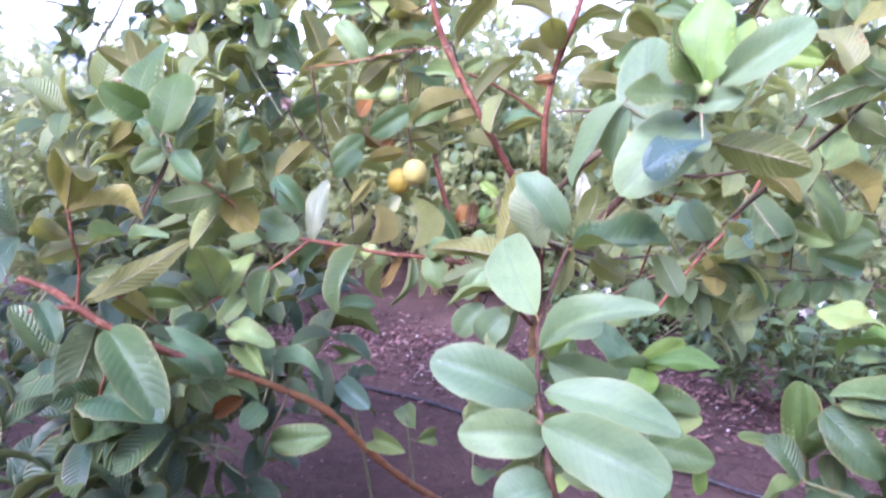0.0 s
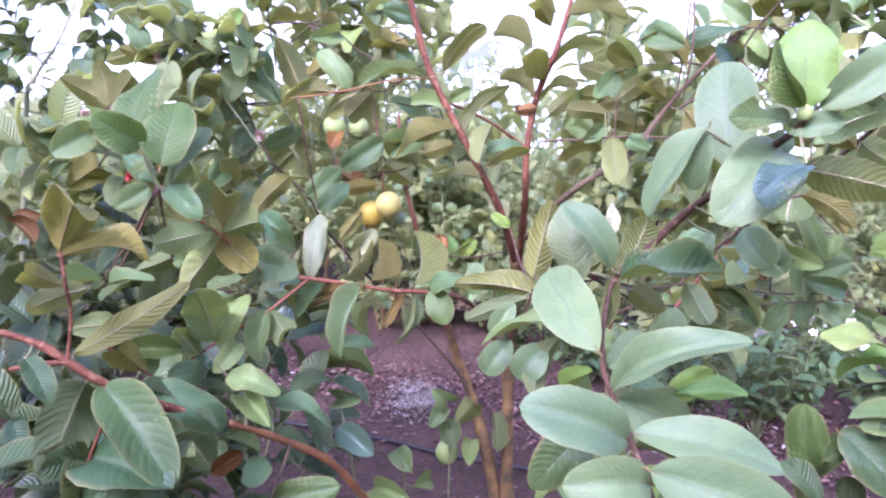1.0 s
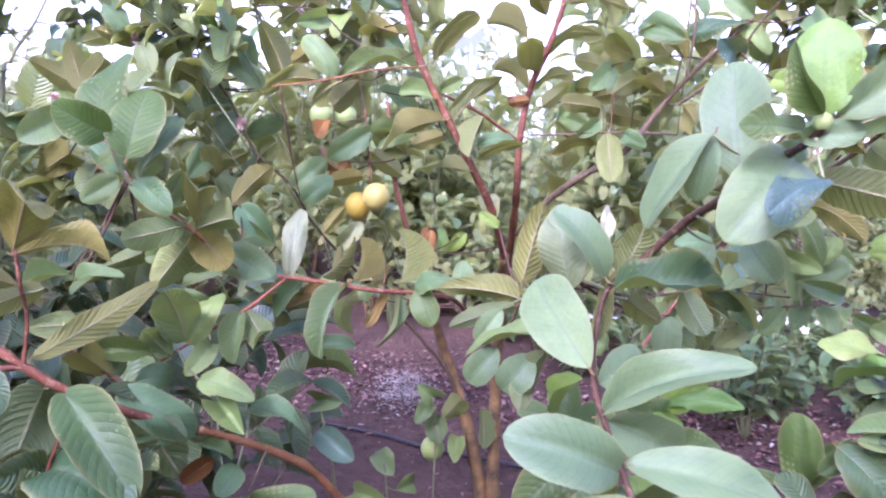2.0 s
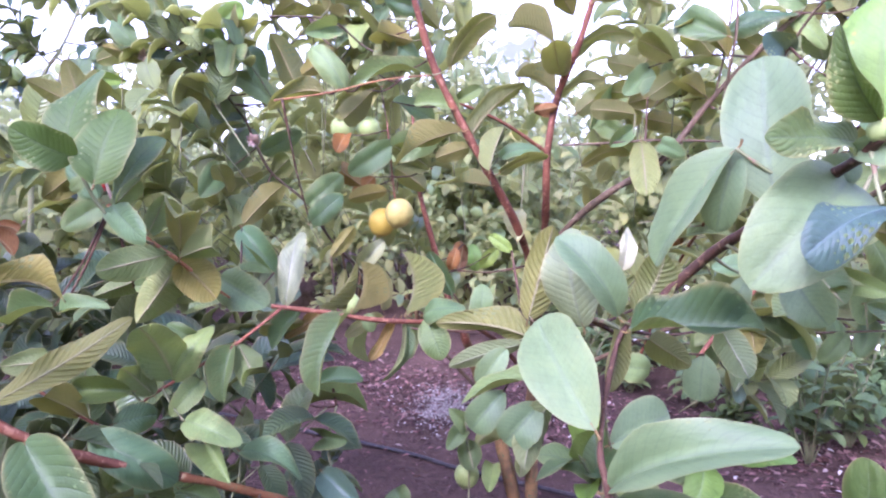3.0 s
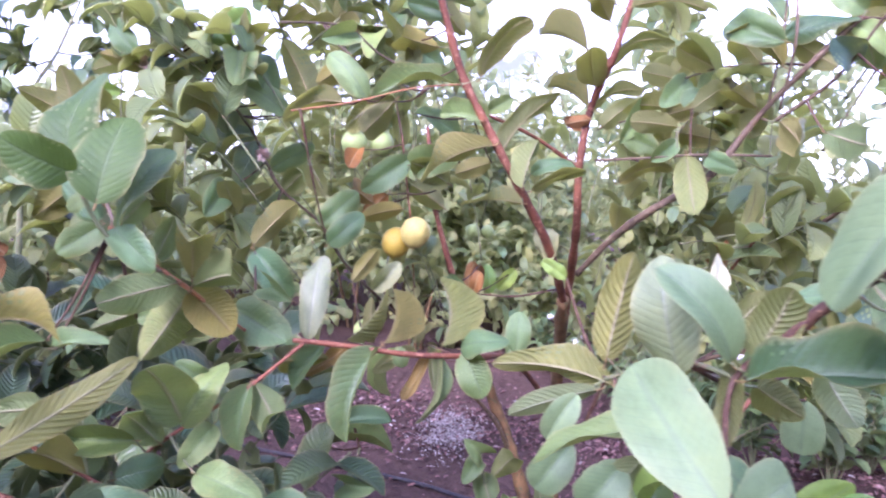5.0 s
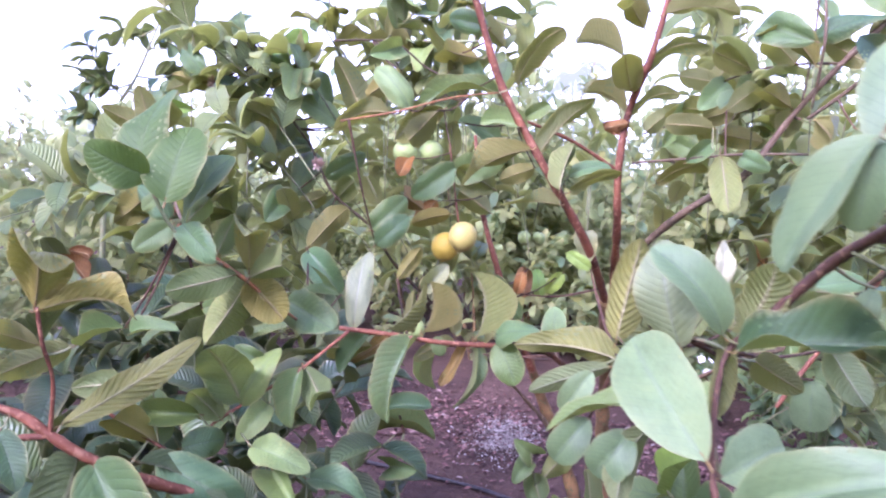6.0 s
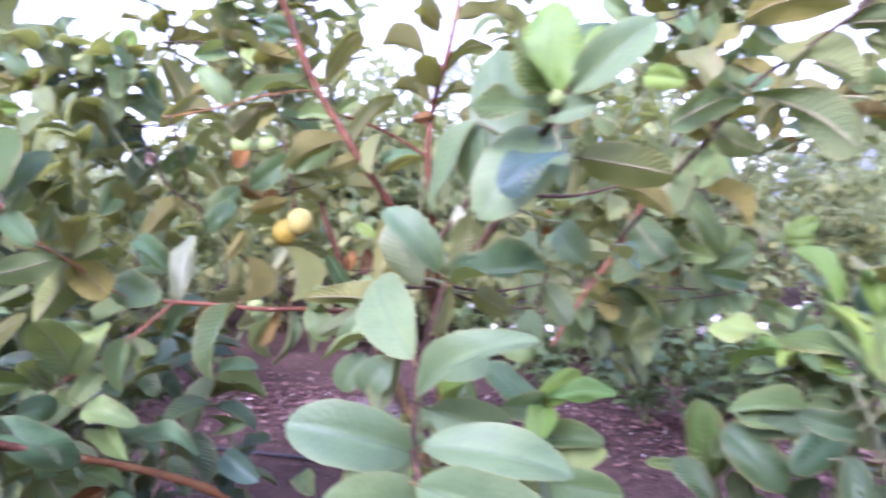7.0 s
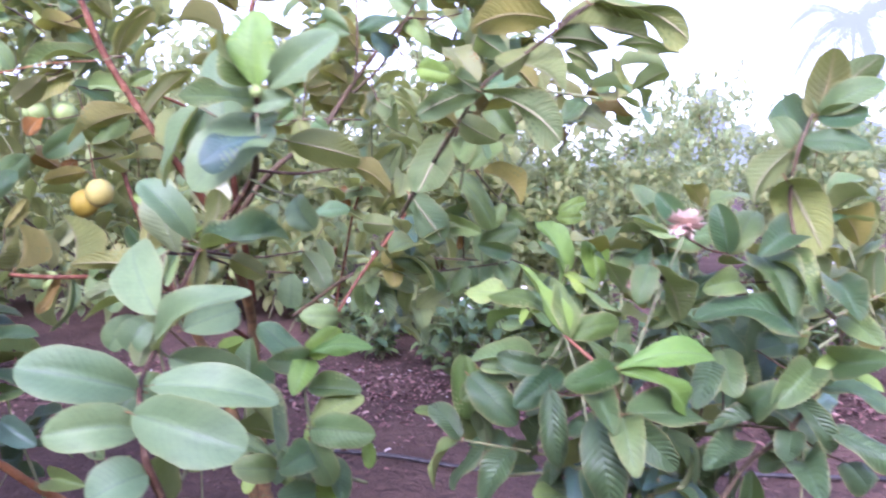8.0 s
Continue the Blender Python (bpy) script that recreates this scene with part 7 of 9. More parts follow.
leaf(main_stems[42], (0.623, 1.349, 1.197), (0.678, 1.408, 1.279), 0.053, (-0.39, -0.61, 0.70), 0.10, 0.50, "leaf")
stem("twig", [(0.635, 1.391, 1.189, 0.0021), (0.615, 1.428, 1.246, 0.0016), (0.595, 1.464, 1.320, 0.0011)], MAROON_TWIG, main_stems[42])
leaf(main_stems[42], (0.595, 1.464, 1.320), (0.599, 1.425, 1.265), 0.033, (-0.55, -0.70, 0.45), 0.10, 0.30, "waxy")
stem("twig", [(0.641, 1.385, 1.195, 0.0018), (0.621, 1.396, 1.226, 0.0014), (0.602, 1.407, 1.267, 0.0011)], MAROON_TWIG, main_stems[42])
leaf(main_stems[42], (0.602, 1.407, 1.267), (0.669, 1.420, 1.317), 0.041, (-0.05, 0.98, -0.18), 0.05, 0.50, "olive")
stem("twig", [(0.611, 1.415, 1.162, 0.0016), (0.597, 1.432, 1.182, 0.0013), (0.584, 1.449, 1.209, 0.0011)], MAROON_TWIG, main_stems[42])
leaf(main_stems[42], (0.584, 1.449, 1.209), (0.549, 1.420, 1.279), 0.047, (0.24, 0.85, 0.47), 0.10, 0.80, "olive")
stem("twig", [(0.682, 1.318, 1.238, 0.0013), (0.671, 1.312, 1.230, 0.0011), (0.660, 1.306, 1.226, 0.0011)], GREEN_TWIG, main_stems[42])
leaf(main_stems[42], (0.660, 1.306, 1.226), (0.712, 1.354, 1.289), 0.044, (-0.37, -0.57, 0.73), 0.16, 0.50, "deep")
leaf(main_stems[42], (0.599, 1.440, 1.133), (0.686, 1.485, 1.111), 0.046, (-0.25, 0.77, 0.59), 0.05, 0.30, "olive")
leaf(main_stems[42], (0.577, 1.483, 1.084), (0.659, 1.487, 1.059), 0.046, (-0.00, -0.98, -0.18), 0.05, 0.30, "leaf")
front = tagged(new("guava_shoot"), "upright leafy guava shoot with broad pale green leaves", "guava shoot")
front_stems = []
front_stems.append(stem("branch", [(0.073, 0.548, 0.644, 0.0054), (0.045, 0.518, 0.748, 0.0034), (0.039, 0.531, 0.775, 0.0028), (0.032, 0.567, 0.808, 0.0026), (0.035, 0.643, 0.825, 0.0023), (0.036, 0.676, 0.842, 0.0023), (0.054, 0.743, 0.878, 0.0023), (0.069, 0.767, 0.909, 0.0026), (0.092, 0.757, 0.935, 0.0043), (0.125, 0.728, 0.979, 0.0043), (0.136, 0.667, 1.006, 0.0034), (0.133, 0.595, 1.029, 0.0034), (0.140, 0.553, 1.046, 0.0031), (0.140, 0.532, 1.056, 0.0026)], MAROON_TWIG, front))
front_stems.append(stem("branch", [(0.069, 0.767, 0.909, 0.0020), (0.040, 0.811, 0.910, 0.0020), (-0.004, 0.864, 0.881, 0.0020)], GREEN_TWIG, front))
leaf(front_stems[0], (0.032, 0.678, 0.851), (-0.005, 0.771, 0.916), 0.058, (-0.46, -0.63, 0.63), 0.05, 0.15, "broad")
stem("twig", [(0.074, 0.765, 0.914, 0.0012), (0.068, 0.761, 0.917, 0.0010), (0.062, 0.758, 0.922, 0.0011)], GREEN_TWIG, front_stems[0])
leaf(front_stems[0], (0.062, 0.758, 0.922), (0.009, 0.757, 0.989), 0.039, (0.34, -0.90, 0.26), 0.16, 0.45, "broad")
leaf(front_stems[1], (0.040, 0.804, 0.903), (0.022, 0.810, 0.992), 0.046, (-0.45, -0.88, 0.05), 0.12, 0.25, "soft")
stem("twig", [(0.008, 0.849, 0.889, 0.0013), (0.001, 0.847, 0.895, 0.0010), (-0.006, 0.845, 0.903, 0.0011)], GREEN_TWIG, front_stems[1])
leaf(front_stems[1], (-0.007, 0.851, 0.899), (0.017, 0.869, 0.990), 0.036, (0.25, 0.92, 0.31), 0.04, 0.45, "paleolive")
leaf(front_stems[0], (0.077, 0.758, 0.926), (0.096, 0.744, 0.978), 0.034, (0.41, 0.85, -0.2), 0.10, 0.25, "paleolive")
stem("twig", [(0.082, 0.761, 0.924, 0.0013), (0.076, 0.771, 0.931, 0.0011), (0.069, 0.780, 0.942, 0.0011)], GREEN_TWIG, front_stems[0])
leaf(front_stems[0], (0.087, 0.871, 0.948), (0.093, 0.875, 0.992), 0.020, (0.3, -0.80, 0.5), 0.10, 0.25, "white")
leaf(front_stems[0], (0.072, 0.756, 0.910), (0.168, 0.720, 0.922), 0.040, (-0.31, -0.56, 0.77), 0.06, 0.45, "deep")
leaf(front_stems[0], (0.066, 0.767, 0.924), (0.060, 0.762, 0.856), 0.019, (0.5, 0.85, 0.1), 0.05, 0.45, "paleolive")
stem("twig", [(0.061, 0.780, 0.909, 0.0015), (0.081, 0.793, 0.898, 0.0012), (0.100, 0.806, 0.893, 0.0011)], GREEN_TWIG, front_stems[1])
leaf(front_stems[1], (0.100, 0.806, 0.893), (0.140, 0.813, 0.868), 0.029, (-0.09, 0.99, 0.12), 0.10, 0.45, "olive")
stem("twig", [(0.052, 0.794, 0.909, 0.0021), (0.121, 0.840, 0.890, 0.0016), (0.191, 0.887, 0.891, 0.0011)], MAROON_TWIG, front_stems[1])
leaf(front_stems[1], (0.191, 0.887, 0.891), (0.221, 0.880, 0.840), 0.035, (0.28, 0.96, 0.04), 0.22, 0.45, "broad")
stem("twig", [(0.048, 0.799, 0.909, 0.0021), (0.112, 0.842, 0.876, 0.0016), (0.176, 0.884, 0.862, 0.0011)], MAROON_TWIG, front_stems[1])
leaf(front_stems[1], (0.176, 0.884, 0.862), (0.173, 0.880, 0.814), 0.036, (-0.35, -0.93, 0.12), 0.04, 0.45, "broad")
leaf(front_stems[1], (0.001, 0.853, 0.878), (-0.099, 0.901, 0.885), 0.030, (0.44, 0.89, 0.13), 0.16, 0.45, "paleolive")
leaf(front_stems[1], (-0.011, 0.863, 0.872), (-0.085, 0.896, 0.838), 0.023, (0.30, 0.93, 0.23), 0.04, 0.25, "broad")
stem("twig", [(0.021, 0.833, 0.898, 0.0015), (0.019, 0.820, 0.874, 0.0012), (0.017, 0.807, 0.856, 0.0011)], GREEN_TWIG, front_stems[1])
leaf(front_stems[1], (0.017, 0.807, 0.856), (-0.072, 0.809, 0.829), 0.034, (-0.25, -0.3, 0.92), 0.06, 0.45, "deep")
stem("twig", [(-0.004, 0.864, 0.881, 0.0013), (-0.015, 0.869, 0.872, 0.0011), (-0.026, 0.874, 0.865, 0.0011)], GREEN_TWIG, front_stems[1])
leaf(front_stems[1], (-0.026, 0.874, 0.865), (-0.053, 0.872, 0.824), 0.027, (-0.14, -0.98, 0.15), 0.10, 0.45, "broad")
stem("twig", [(-0.004, 0.864, 0.881, 0.0017), (-0.016, 0.877, 0.843, 0.0014), (-0.027, 0.890, 0.815, 0.0011)], MAROON_TWIG, front_stems[1])
leaf(front_stems[1], (-0.027, 0.890, 0.815), (-0.061, 0.888, 0.772), 0.036, (-0.16, -0.97, 0.18), 0.22, 0.45, "broad")
stem("twig", [(0.002, 0.856, 0.886, 0.0017), (0.004, 0.841, 0.850, 0.0013), (0.005, 0.825, 0.823, 0.0011)], MAROON_TWIG, front_stems[1])
leaf(front_stems[1], (0.005, 0.825, 0.823), (-0.028, 0.823, 0.784), 0.040, (-0.19, -0.96, 0.21), 0.22, 0.45, "broad")
stem("twig", [(0.018, 0.837, 0.896, 0.0017), (0.018, 0.821, 0.861, 0.0013), (0.018, 0.805, 0.835, 0.0011)], MAROON_TWIG, front_stems[1])
leaf(front_stems[1], (0.018, 0.805, 0.835), (-0.011, 0.799, 0.769), 0.033, (-0.25, 0.97, 0.04), 0.22, 0.45, "broad")
stem("twig", [(-0.004, 0.864, 0.881, 0.0021), (-0.010, 0.947, 0.905, 0.0016), (-0.017, 1.030, 0.951, 0.0011)], MAROON_TWIG, front_stems[1])
leaf(front_stems[1], (-0.017, 1.030, 0.951), (-0.045, 1.030, 0.970), 0.016, (0.12, -0.97, 0.19), 0.10, 0.45, "young")
leaf(front_stems[0], (0.031, 0.566, 0.804), (-0.057, 0.542, 0.838), 0.047, (0.37, -0.86, 0.35), 0.16, 0.45, "broad")
leaf(front_stems[0], (0.037, 0.642, 0.821), (0.129, 0.569, 0.884), 0.038, (-0.55, -0.58, 0.6), 0.15, 0.45, "broad")
leaf(front_stems[0], (0.038, 0.574, 0.806), (0.149, 0.551, 0.787), 0.042, (0.01, -0.66, 0.75), 0.10, 0.25, "broad")
stem("twig", [(0.035, 0.645, 0.826, 0.0012), (0.040, 0.648, 0.818, 0.0010), (0.045, 0.652, 0.812, 0.0011)], GREEN_TWIG, front_stems[0])
leaf(front_stems[0], (0.045, 0.652, 0.812), (0.117, 0.666, 0.778), 0.047, (0.22, -0.97, 0.08), 0.10, 0.45, "broad")
leaf(front_stems[0], (0.039, 0.532, 0.783), (-0.031, 0.510, 0.790), 0.037, (0.28, -0.88, 0.39), 0.22, 0.45, "broad")
stem("twig", [(0.038, 0.535, 0.779, 0.0013), (0.036, 0.525, 0.788, 0.0011), (0.034, 0.515, 0.800, 0.0011)], GREEN_TWIG, front_stems[0])
leaf(front_stems[0], (0.034, 0.515, 0.800), (0.122, 0.468, 0.778), 0.050, (-0.46, -0.80, 0.40), 0.10, 0.25, "broad")
stem("twig", [(0.035, 0.650, 0.829, 0.0015), (0.037, 0.661, 0.805, 0.0012), (0.038, 0.671, 0.787, 0.0011)], GREEN_TWIG, front_stems[0])
leaf(front_stems[0], (0.038, 0.671, 0.787), (-0.033, 0.648, 0.728), 0.045, (-0.10, -0.88, 0.46), 0.22, 0.25, "deep")
stem("twig", [(0.043, 0.703, 0.856, 0.0014), (0.047, 0.709, 0.839, 0.0011), (0.051, 0.716, 0.826, 0.0011)], GREEN_TWIG, front_stems[0])
leaf(front_stems[0], (0.051, 0.716, 0.826), (0.110, 0.758, 0.840), 0.046, (0.40, -0.75, 0.53), 0.04, 0.25, "broad")
leaf(front_stems[0], (0.043, 0.518, 0.748), (0.001, 0.497, 0.739), 0.043, (0.21, -0.71, 0.68), 0.22, 0.45, "broad")
leaf(front_stems[0], (0.140, 0.533, 1.063), (0.139, 0.534, 1.127), 0.042, (-0.46, -0.85, -0.24), 0.05, 0.35, "fresh")
stem("twig", [(0.140, 0.547, 1.049, 0.0013), (0.150, 0.551, 1.056, 0.0011), (0.160, 0.556, 1.068, 0.0011)], GREEN_TWIG, front_stems[0])
leaf(front_stems[0], (0.160, 0.556, 1.068), (0.177, 0.573, 1.120), 0.028, (-0.94, -0.24, 0.24), 0.05, 0.20, "young")
leaf(front_stems[0], (0.137, 0.529, 1.064), (0.111, 0.525, 1.107), 0.020, (-0.80, -0.55, -0.20), 0.10, 0.50, "green")
stem("twig", [(0.140, 0.541, 1.052, 0.0014), (0.140, 0.534, 1.035, 0.0011), (0.140, 0.527, 1.023, 0.0011)], GREEN_TWIG, front_stems[0])
leaf(front_stems[0], (0.143, 0.527, 1.022), (0.095, 0.507, 0.998), 0.024, (-0.2, -0.60, 0.75), 0.08, 0.35, "waxy")
leaf(front_stems[0], (0.150, 0.533, 1.063), (0.207, 0.519, 1.107), 0.031, (-0.42, -0.91, 0.00), 0.10, 0.45, "broad")
stem("twig", [(0.134, 0.591, 1.031, 0.0013), (0.123, 0.587, 1.024, 0.0010), (0.113, 0.584, 1.020, 0.0011)], GREEN_TWIG, front_stems[0])
leaf(front_stems[0], (0.113, 0.584, 1.020), (0.108, 0.603, 1.109), 0.049, (-0.45, -0.88, 0.17), 0.02, 0.15, "broad")
leaf(front_stems[0], (0.142, 0.557, 1.055), (0.080, 0.522, 1.054), 0.024, (0.39, -0.70, 0.59), 0.05, 0.20, "deep")
leaf(front_stems[0], (0.135, 0.553, 1.050), (0.168, 0.531, 1.055), 0.019, (-0.56, -0.83, -0.02), 0.22, 0.45, "broad")
stem("twig", [(0.135, 0.587, 1.032, 0.0015), (0.112, 0.588, 1.039, 0.0012), (0.090, 0.588, 1.053, 0.0011)], GREEN_TWIG, front_stems[0])
leaf(front_stems[0], (0.090, 0.588, 1.053), (0.052, 0.615, 0.982), 0.035, (-0.85, -0.45, 0.29), 0.04, 0.45, "broad")
stem("twig", [(0.133, 0.595, 1.029, 0.0015), (0.114, 0.597, 1.039, 0.0012), (0.095, 0.599, 1.054, 0.0011)], GREEN_TWIG, front_stems[0])
leaf(front_stems[0], (0.095, 0.599, 1.054), (0.085, 0.599, 1.004), 0.024, (-0.46, -0.88, 0.09), 0.16, 0.45, "broad")
stem("twig", [(0.136, 0.580, 1.035, 0.0012), (0.144, 0.582, 1.034, 0.0010), (0.152, 0.583, 1.036, 0.0011)], GREEN_TWIG, front_stems[0])
leaf(front_stems[0], (0.152, 0.583, 1.036), (0.085, 0.541, 0.979), 0.053, (0.05, -0.83, 0.56), 0.20, 0.25, "broad")
stem("twig", [(0.136, 0.581, 1.035, 0.0014), (0.150, 0.581, 1.026, 0.0011), (0.165, 0.581, 1.022, 0.0011)], GREEN_TWIG, front_stems[0])
leaf(front_stems[0], (0.165, 0.581, 1.022), (0.231, 0.555, 1.005), 0.034, (0.38, 0.92, 0.07), 0.04, 0.45, "paleolive")
stem("twig", [(0.132, 0.684, 0.998, 0.0019), (0.183, 0.694, 0.994, 0.0015), (0.233, 0.703, 1.002, 0.0011)], MAROON_TWIG, front_stems[0])
leaf(front_stems[0], (0.233, 0.703, 1.002), (0.283, 0.698, 0.975), 0.026, (0.37, 0.76, 0.54), 0.15, 0.25, "olive")
stem("twig", [(0.129, 0.704, 0.989, 0.0015), (0.153, 0.703, 0.976, 0.0012), (0.177, 0.703, 0.969, 0.0011)], GREEN_TWIG, front_stems[0])
leaf(front_stems[0], (0.177, 0.703, 0.969), (0.194, 0.677, 0.934), 0.033, (-0.57, -0.77, 0.28), 0.22, 0.45, "broad")
stem("twig", [(0.136, 0.576, 1.037, 0.0013), (0.147, 0.580, 1.040, 0.0010), (0.158, 0.584, 1.047, 0.0011)], GREEN_TWIG, front_stems[0])
leaf(front_stems[0], (0.158, 0.584, 1.047), (0.128, 0.584, 1.029), 0.022, (-0.10, -0.98, 0.18), 0.10, 0.45, "broad")
stem("twig", [(0.125, 0.728, 0.979, 0.0014), (0.142, 0.732, 0.968, 0.0011), (0.158, 0.735, 0.962, 0.0011)], GREEN_TWIG, front_stems[0])
leaf(front_stems[0], (0.158, 0.735, 0.962), (0.145, 0.733, 0.927), 0.020, (-0.35, -0.92, 0.20), 0.22, 0.25, "broad")
stem("twig", [(0.025, 0.829, 0.900, 0.0020), (0.065, 0.864, 0.895, 0.0016), (0.105, 0.899, 0.904, 0.0011)], MAROON_TWIG, front_stems[1])
leaf(front_stems[1], (0.105, 0.899, 0.904), (0.153, 0.906, 0.955), 0.032, (-0.06, 0.99, -0.09), 0.04, 0.25, "paleolive")
right = tagged(new("young_guava_tree"), "young guava tree with lime green tips and a pink withered flower", "guava tree")
right_stems = []
right_stems.append(stem("branch", [(0.615, 0.730, 0.168, 0.0072), (0.582, 0.703, 0.481, 0.0041), (0.557, 0.668, 0.607, 0.0034), (0.545, 0.654, 0.692, 0.0031), (0.534, 0.649, 0.743, 0.0027), (0.512, 0.657, 0.770, 0.0027), (0.491, 0.692, 0.795, 0.0020)], RED_TWIG, right))
right_stems.append(stem("branch", [(0.622, 0.732, 0.335, 0.0048), (0.778, 0.743, 0.554, 0.0034), (0.817, 0.684, 0.646, 0.0034), (0.865, 0.654, 0.773, 0.0031), (0.831, 0.668, 0.833, 0.0027), (0.838, 0.721, 0.933, 0.0027), (0.825, 0.700, 1.009, 0.0027), (0.849, 0.700, 1.068, 0.0020)], DARK_TWIG, right))
right_stems.append(stem("branch", [(0.545, 0.654, 0.692, 0.0020), (0.724, 0.736, 0.646, 0.0020), (0.817, 0.684, 0.646, 0.0020)], DARK_TWIG, right))
right_stems.append(stem("branch", [(0.549, 0.656, 0.726, 0.0020), (0.654, 0.769, 0.795, 0.0020), (0.705, 0.776, 0.895, 0.0020), (0.714, 0.777, 0.918, 0.0020)], GREEN_TWIG, right))
right_stems.append(stem("branch", [(0.576, 0.763, 0.531, 0.0027), (0.581, 0.827, 0.671, 0.0020), (0.581, 0.887, 0.746, 0.0017)], GREEN_TWIG, right))
stem("twig", [(0.491, 0.692, 0.795, 0.0012), (0.495, 0.698, 0.793, 0.0010), (0.498, 0.705, 0.793, 0.0011)], GREEN_TWIG, right_stems[0])
leaf(right_stems[0], (0.498, 0.705, 0.793), (0.445, 0.727, 0.881), 0.035, (0.32, -0.85, 0.41), 0.04, 0.25, "young")
stem("twig", [(0.491, 0.692, 0.795, 0.0016), (0.502, 0.722, 0.788, 0.0013), (0.512, 0.753, 0.790, 0.0011)], GREEN_TWIG, right_stems[0])
leaf(right_stems[0], (0.512, 0.753, 0.790), (0.423, 0.780, 0.835), 0.030, (0.15, -0.68, 0.71), 0.22, 0.25, "green")
stem("twig", [(0.491, 0.692, 0.795, 0.0014), (0.499, 0.708, 0.790, 0.0011), (0.506, 0.723, 0.789, 0.0011)], GREEN_TWIG, right_stems[0])
leaf(right_stems[0], (0.506, 0.723, 0.789), (0.575, 0.708, 0.805), 0.033, (-0.29, -0.88, 0.37), 0.16, 0.25, "green")
stem("twig", [(0.581, 0.887, 0.746, 0.0021), (0.631, 0.929, 0.770, 0.0016), (0.682, 0.971, 0.811, 0.0011)], GREEN_TWIG, right_stems[4])
leaf(right_stems[4], (0.682, 0.971, 0.811), (0.692, 1.021, 0.882), 0.047, (-0.45, -0.70, 0.55), 0.04, 0.45, "young")
leaf(right_stems[0], (0.536, 0.649, 0.758), (0.669, 0.643, 0.767), 0.030, (-0.08, -0.45, 0.89), 0.14, 0.25, "young")
stem("twig", [(0.528, 0.651, 0.750, 0.0012), (0.533, 0.650, 0.754, 0.0010), (0.539, 0.649, 0.759, 0.0011)], GREEN_TWIG, right_stems[0])
leaf(right_stems[0], (0.539, 0.649, 0.759), (0.641, 0.672, 0.682), 0.033, (0.49, -0.76, 0.42), 0.22, 0.45, "young")
leaf(right_stems[0], (0.548, 0.641, 0.709), (0.678, 0.663, 0.685), 0.056, (0.24, -0.47, 0.85), 0.04, 0.25, "deep")
leaf(right_stems[0], (0.542, 0.643, 0.703), (0.582, 0.587, 0.658), 0.039, (-0.54, -0.73, 0.41), 0.16, 0.25, "mature")
leaf(right_stems[0], (0.545, 0.642, 0.702), (0.515, 0.564, 0.675), 0.040, (-0.26, -0.23, 0.94), 0.22, 0.25, "deep")
stem("twig", [(0.545, 0.655, 0.690, 0.0014), (0.536, 0.670, 0.689, 0.0011), (0.528, 0.684, 0.692, 0.0011)], GREEN_TWIG, right_stems[0])
leaf(right_stems[0], (0.528, 0.684, 0.692), (0.534, 0.647, 0.591), 0.053, (-0.43, -0.86, 0.29), 0.22, 0.25, "mature")
leaf(right_stems[0], (0.536, 0.650, 0.762), (0.460, 0.611, 0.759), 0.036, (0.39, -0.80, 0.46), 0.16, 0.25, "green")
stem("twig", [(0.581, 0.872, 0.727, 0.0017), (0.585, 0.901, 0.700, 0.0014), (0.589, 0.930, 0.681, 0.0011)], GREEN_TWIG, right_stems[4])
leaf(right_stems[4], (0.589, 0.930, 0.681), (0.498, 0.882, 0.646), 0.051, (0.18, -0.78, 0.60), 0.10, 0.45, "deep")
stem("twig", [(0.581, 0.876, 0.732, 0.0017), (0.573, 0.906, 0.703, 0.0014), (0.566, 0.936, 0.684, 0.0011)], GREEN_TWIG, right_stems[4])
leaf(right_stems[4], (0.566, 0.936, 0.684), (0.478, 0.958, 0.674), 0.042, (-0.26, -0.78, 0.57), 0.16, 0.45, "mature")
stem("twig", [(0.581, 0.827, 0.671, 0.0017), (0.549, 0.811, 0.679, 0.0014), (0.517, 0.794, 0.695, 0.0011)], MAROON_TWIG, right_stems[4])
leaf(right_stems[4], (0.517, 0.794, 0.695), (0.525, 0.781, 0.586), 0.039, (-0.37, -0.92, 0.08), 0.16, 0.45, "mature")
stem("twig", [(0.536, 0.650, 0.734, 0.0012), (0.530, 0.657, 0.732, 0.0010), (0.524, 0.663, 0.733, 0.0011)], GREEN_TWIG, right_stems[0])
leaf(right_stems[0], (0.524, 0.663, 0.733), (0.500, 0.589, 0.715), 0.037, (-0.34, -0.11, 0.93), 0.10, 0.45, "deep")
stem("twig", [(0.848, 0.661, 0.803, 0.0014), (0.830, 0.665, 0.789, 0.0012), (0.811, 0.668, 0.780, 0.0011)], GREEN_TWIG, right_stems[1])
leaf(right_stems[1], (0.811, 0.668, 0.780), (0.679, 0.705, 0.804), 0.060, (-0.03, -0.63, 0.78), 0.22, 0.25, "deep")
stem("twig", [(0.836, 0.703, 0.898, 0.0016), (0.820, 0.729, 0.882, 0.0013), (0.805, 0.756, 0.873, 0.0011)], MAROON_TWIG, right_stems[1])
leaf(right_stems[1], (0.805, 0.756, 0.873), (0.784, 0.648, 0.808), 0.059, (-0.29, -0.45, 0.84), 0.22, 0.45, "deep")
stem("twig", [(0.835, 0.697, 0.887, 0.0014), (0.824, 0.710, 0.880, 0.0011), (0.814, 0.722, 0.876, 0.0011)], GREEN_TWIG, right_stems[1])
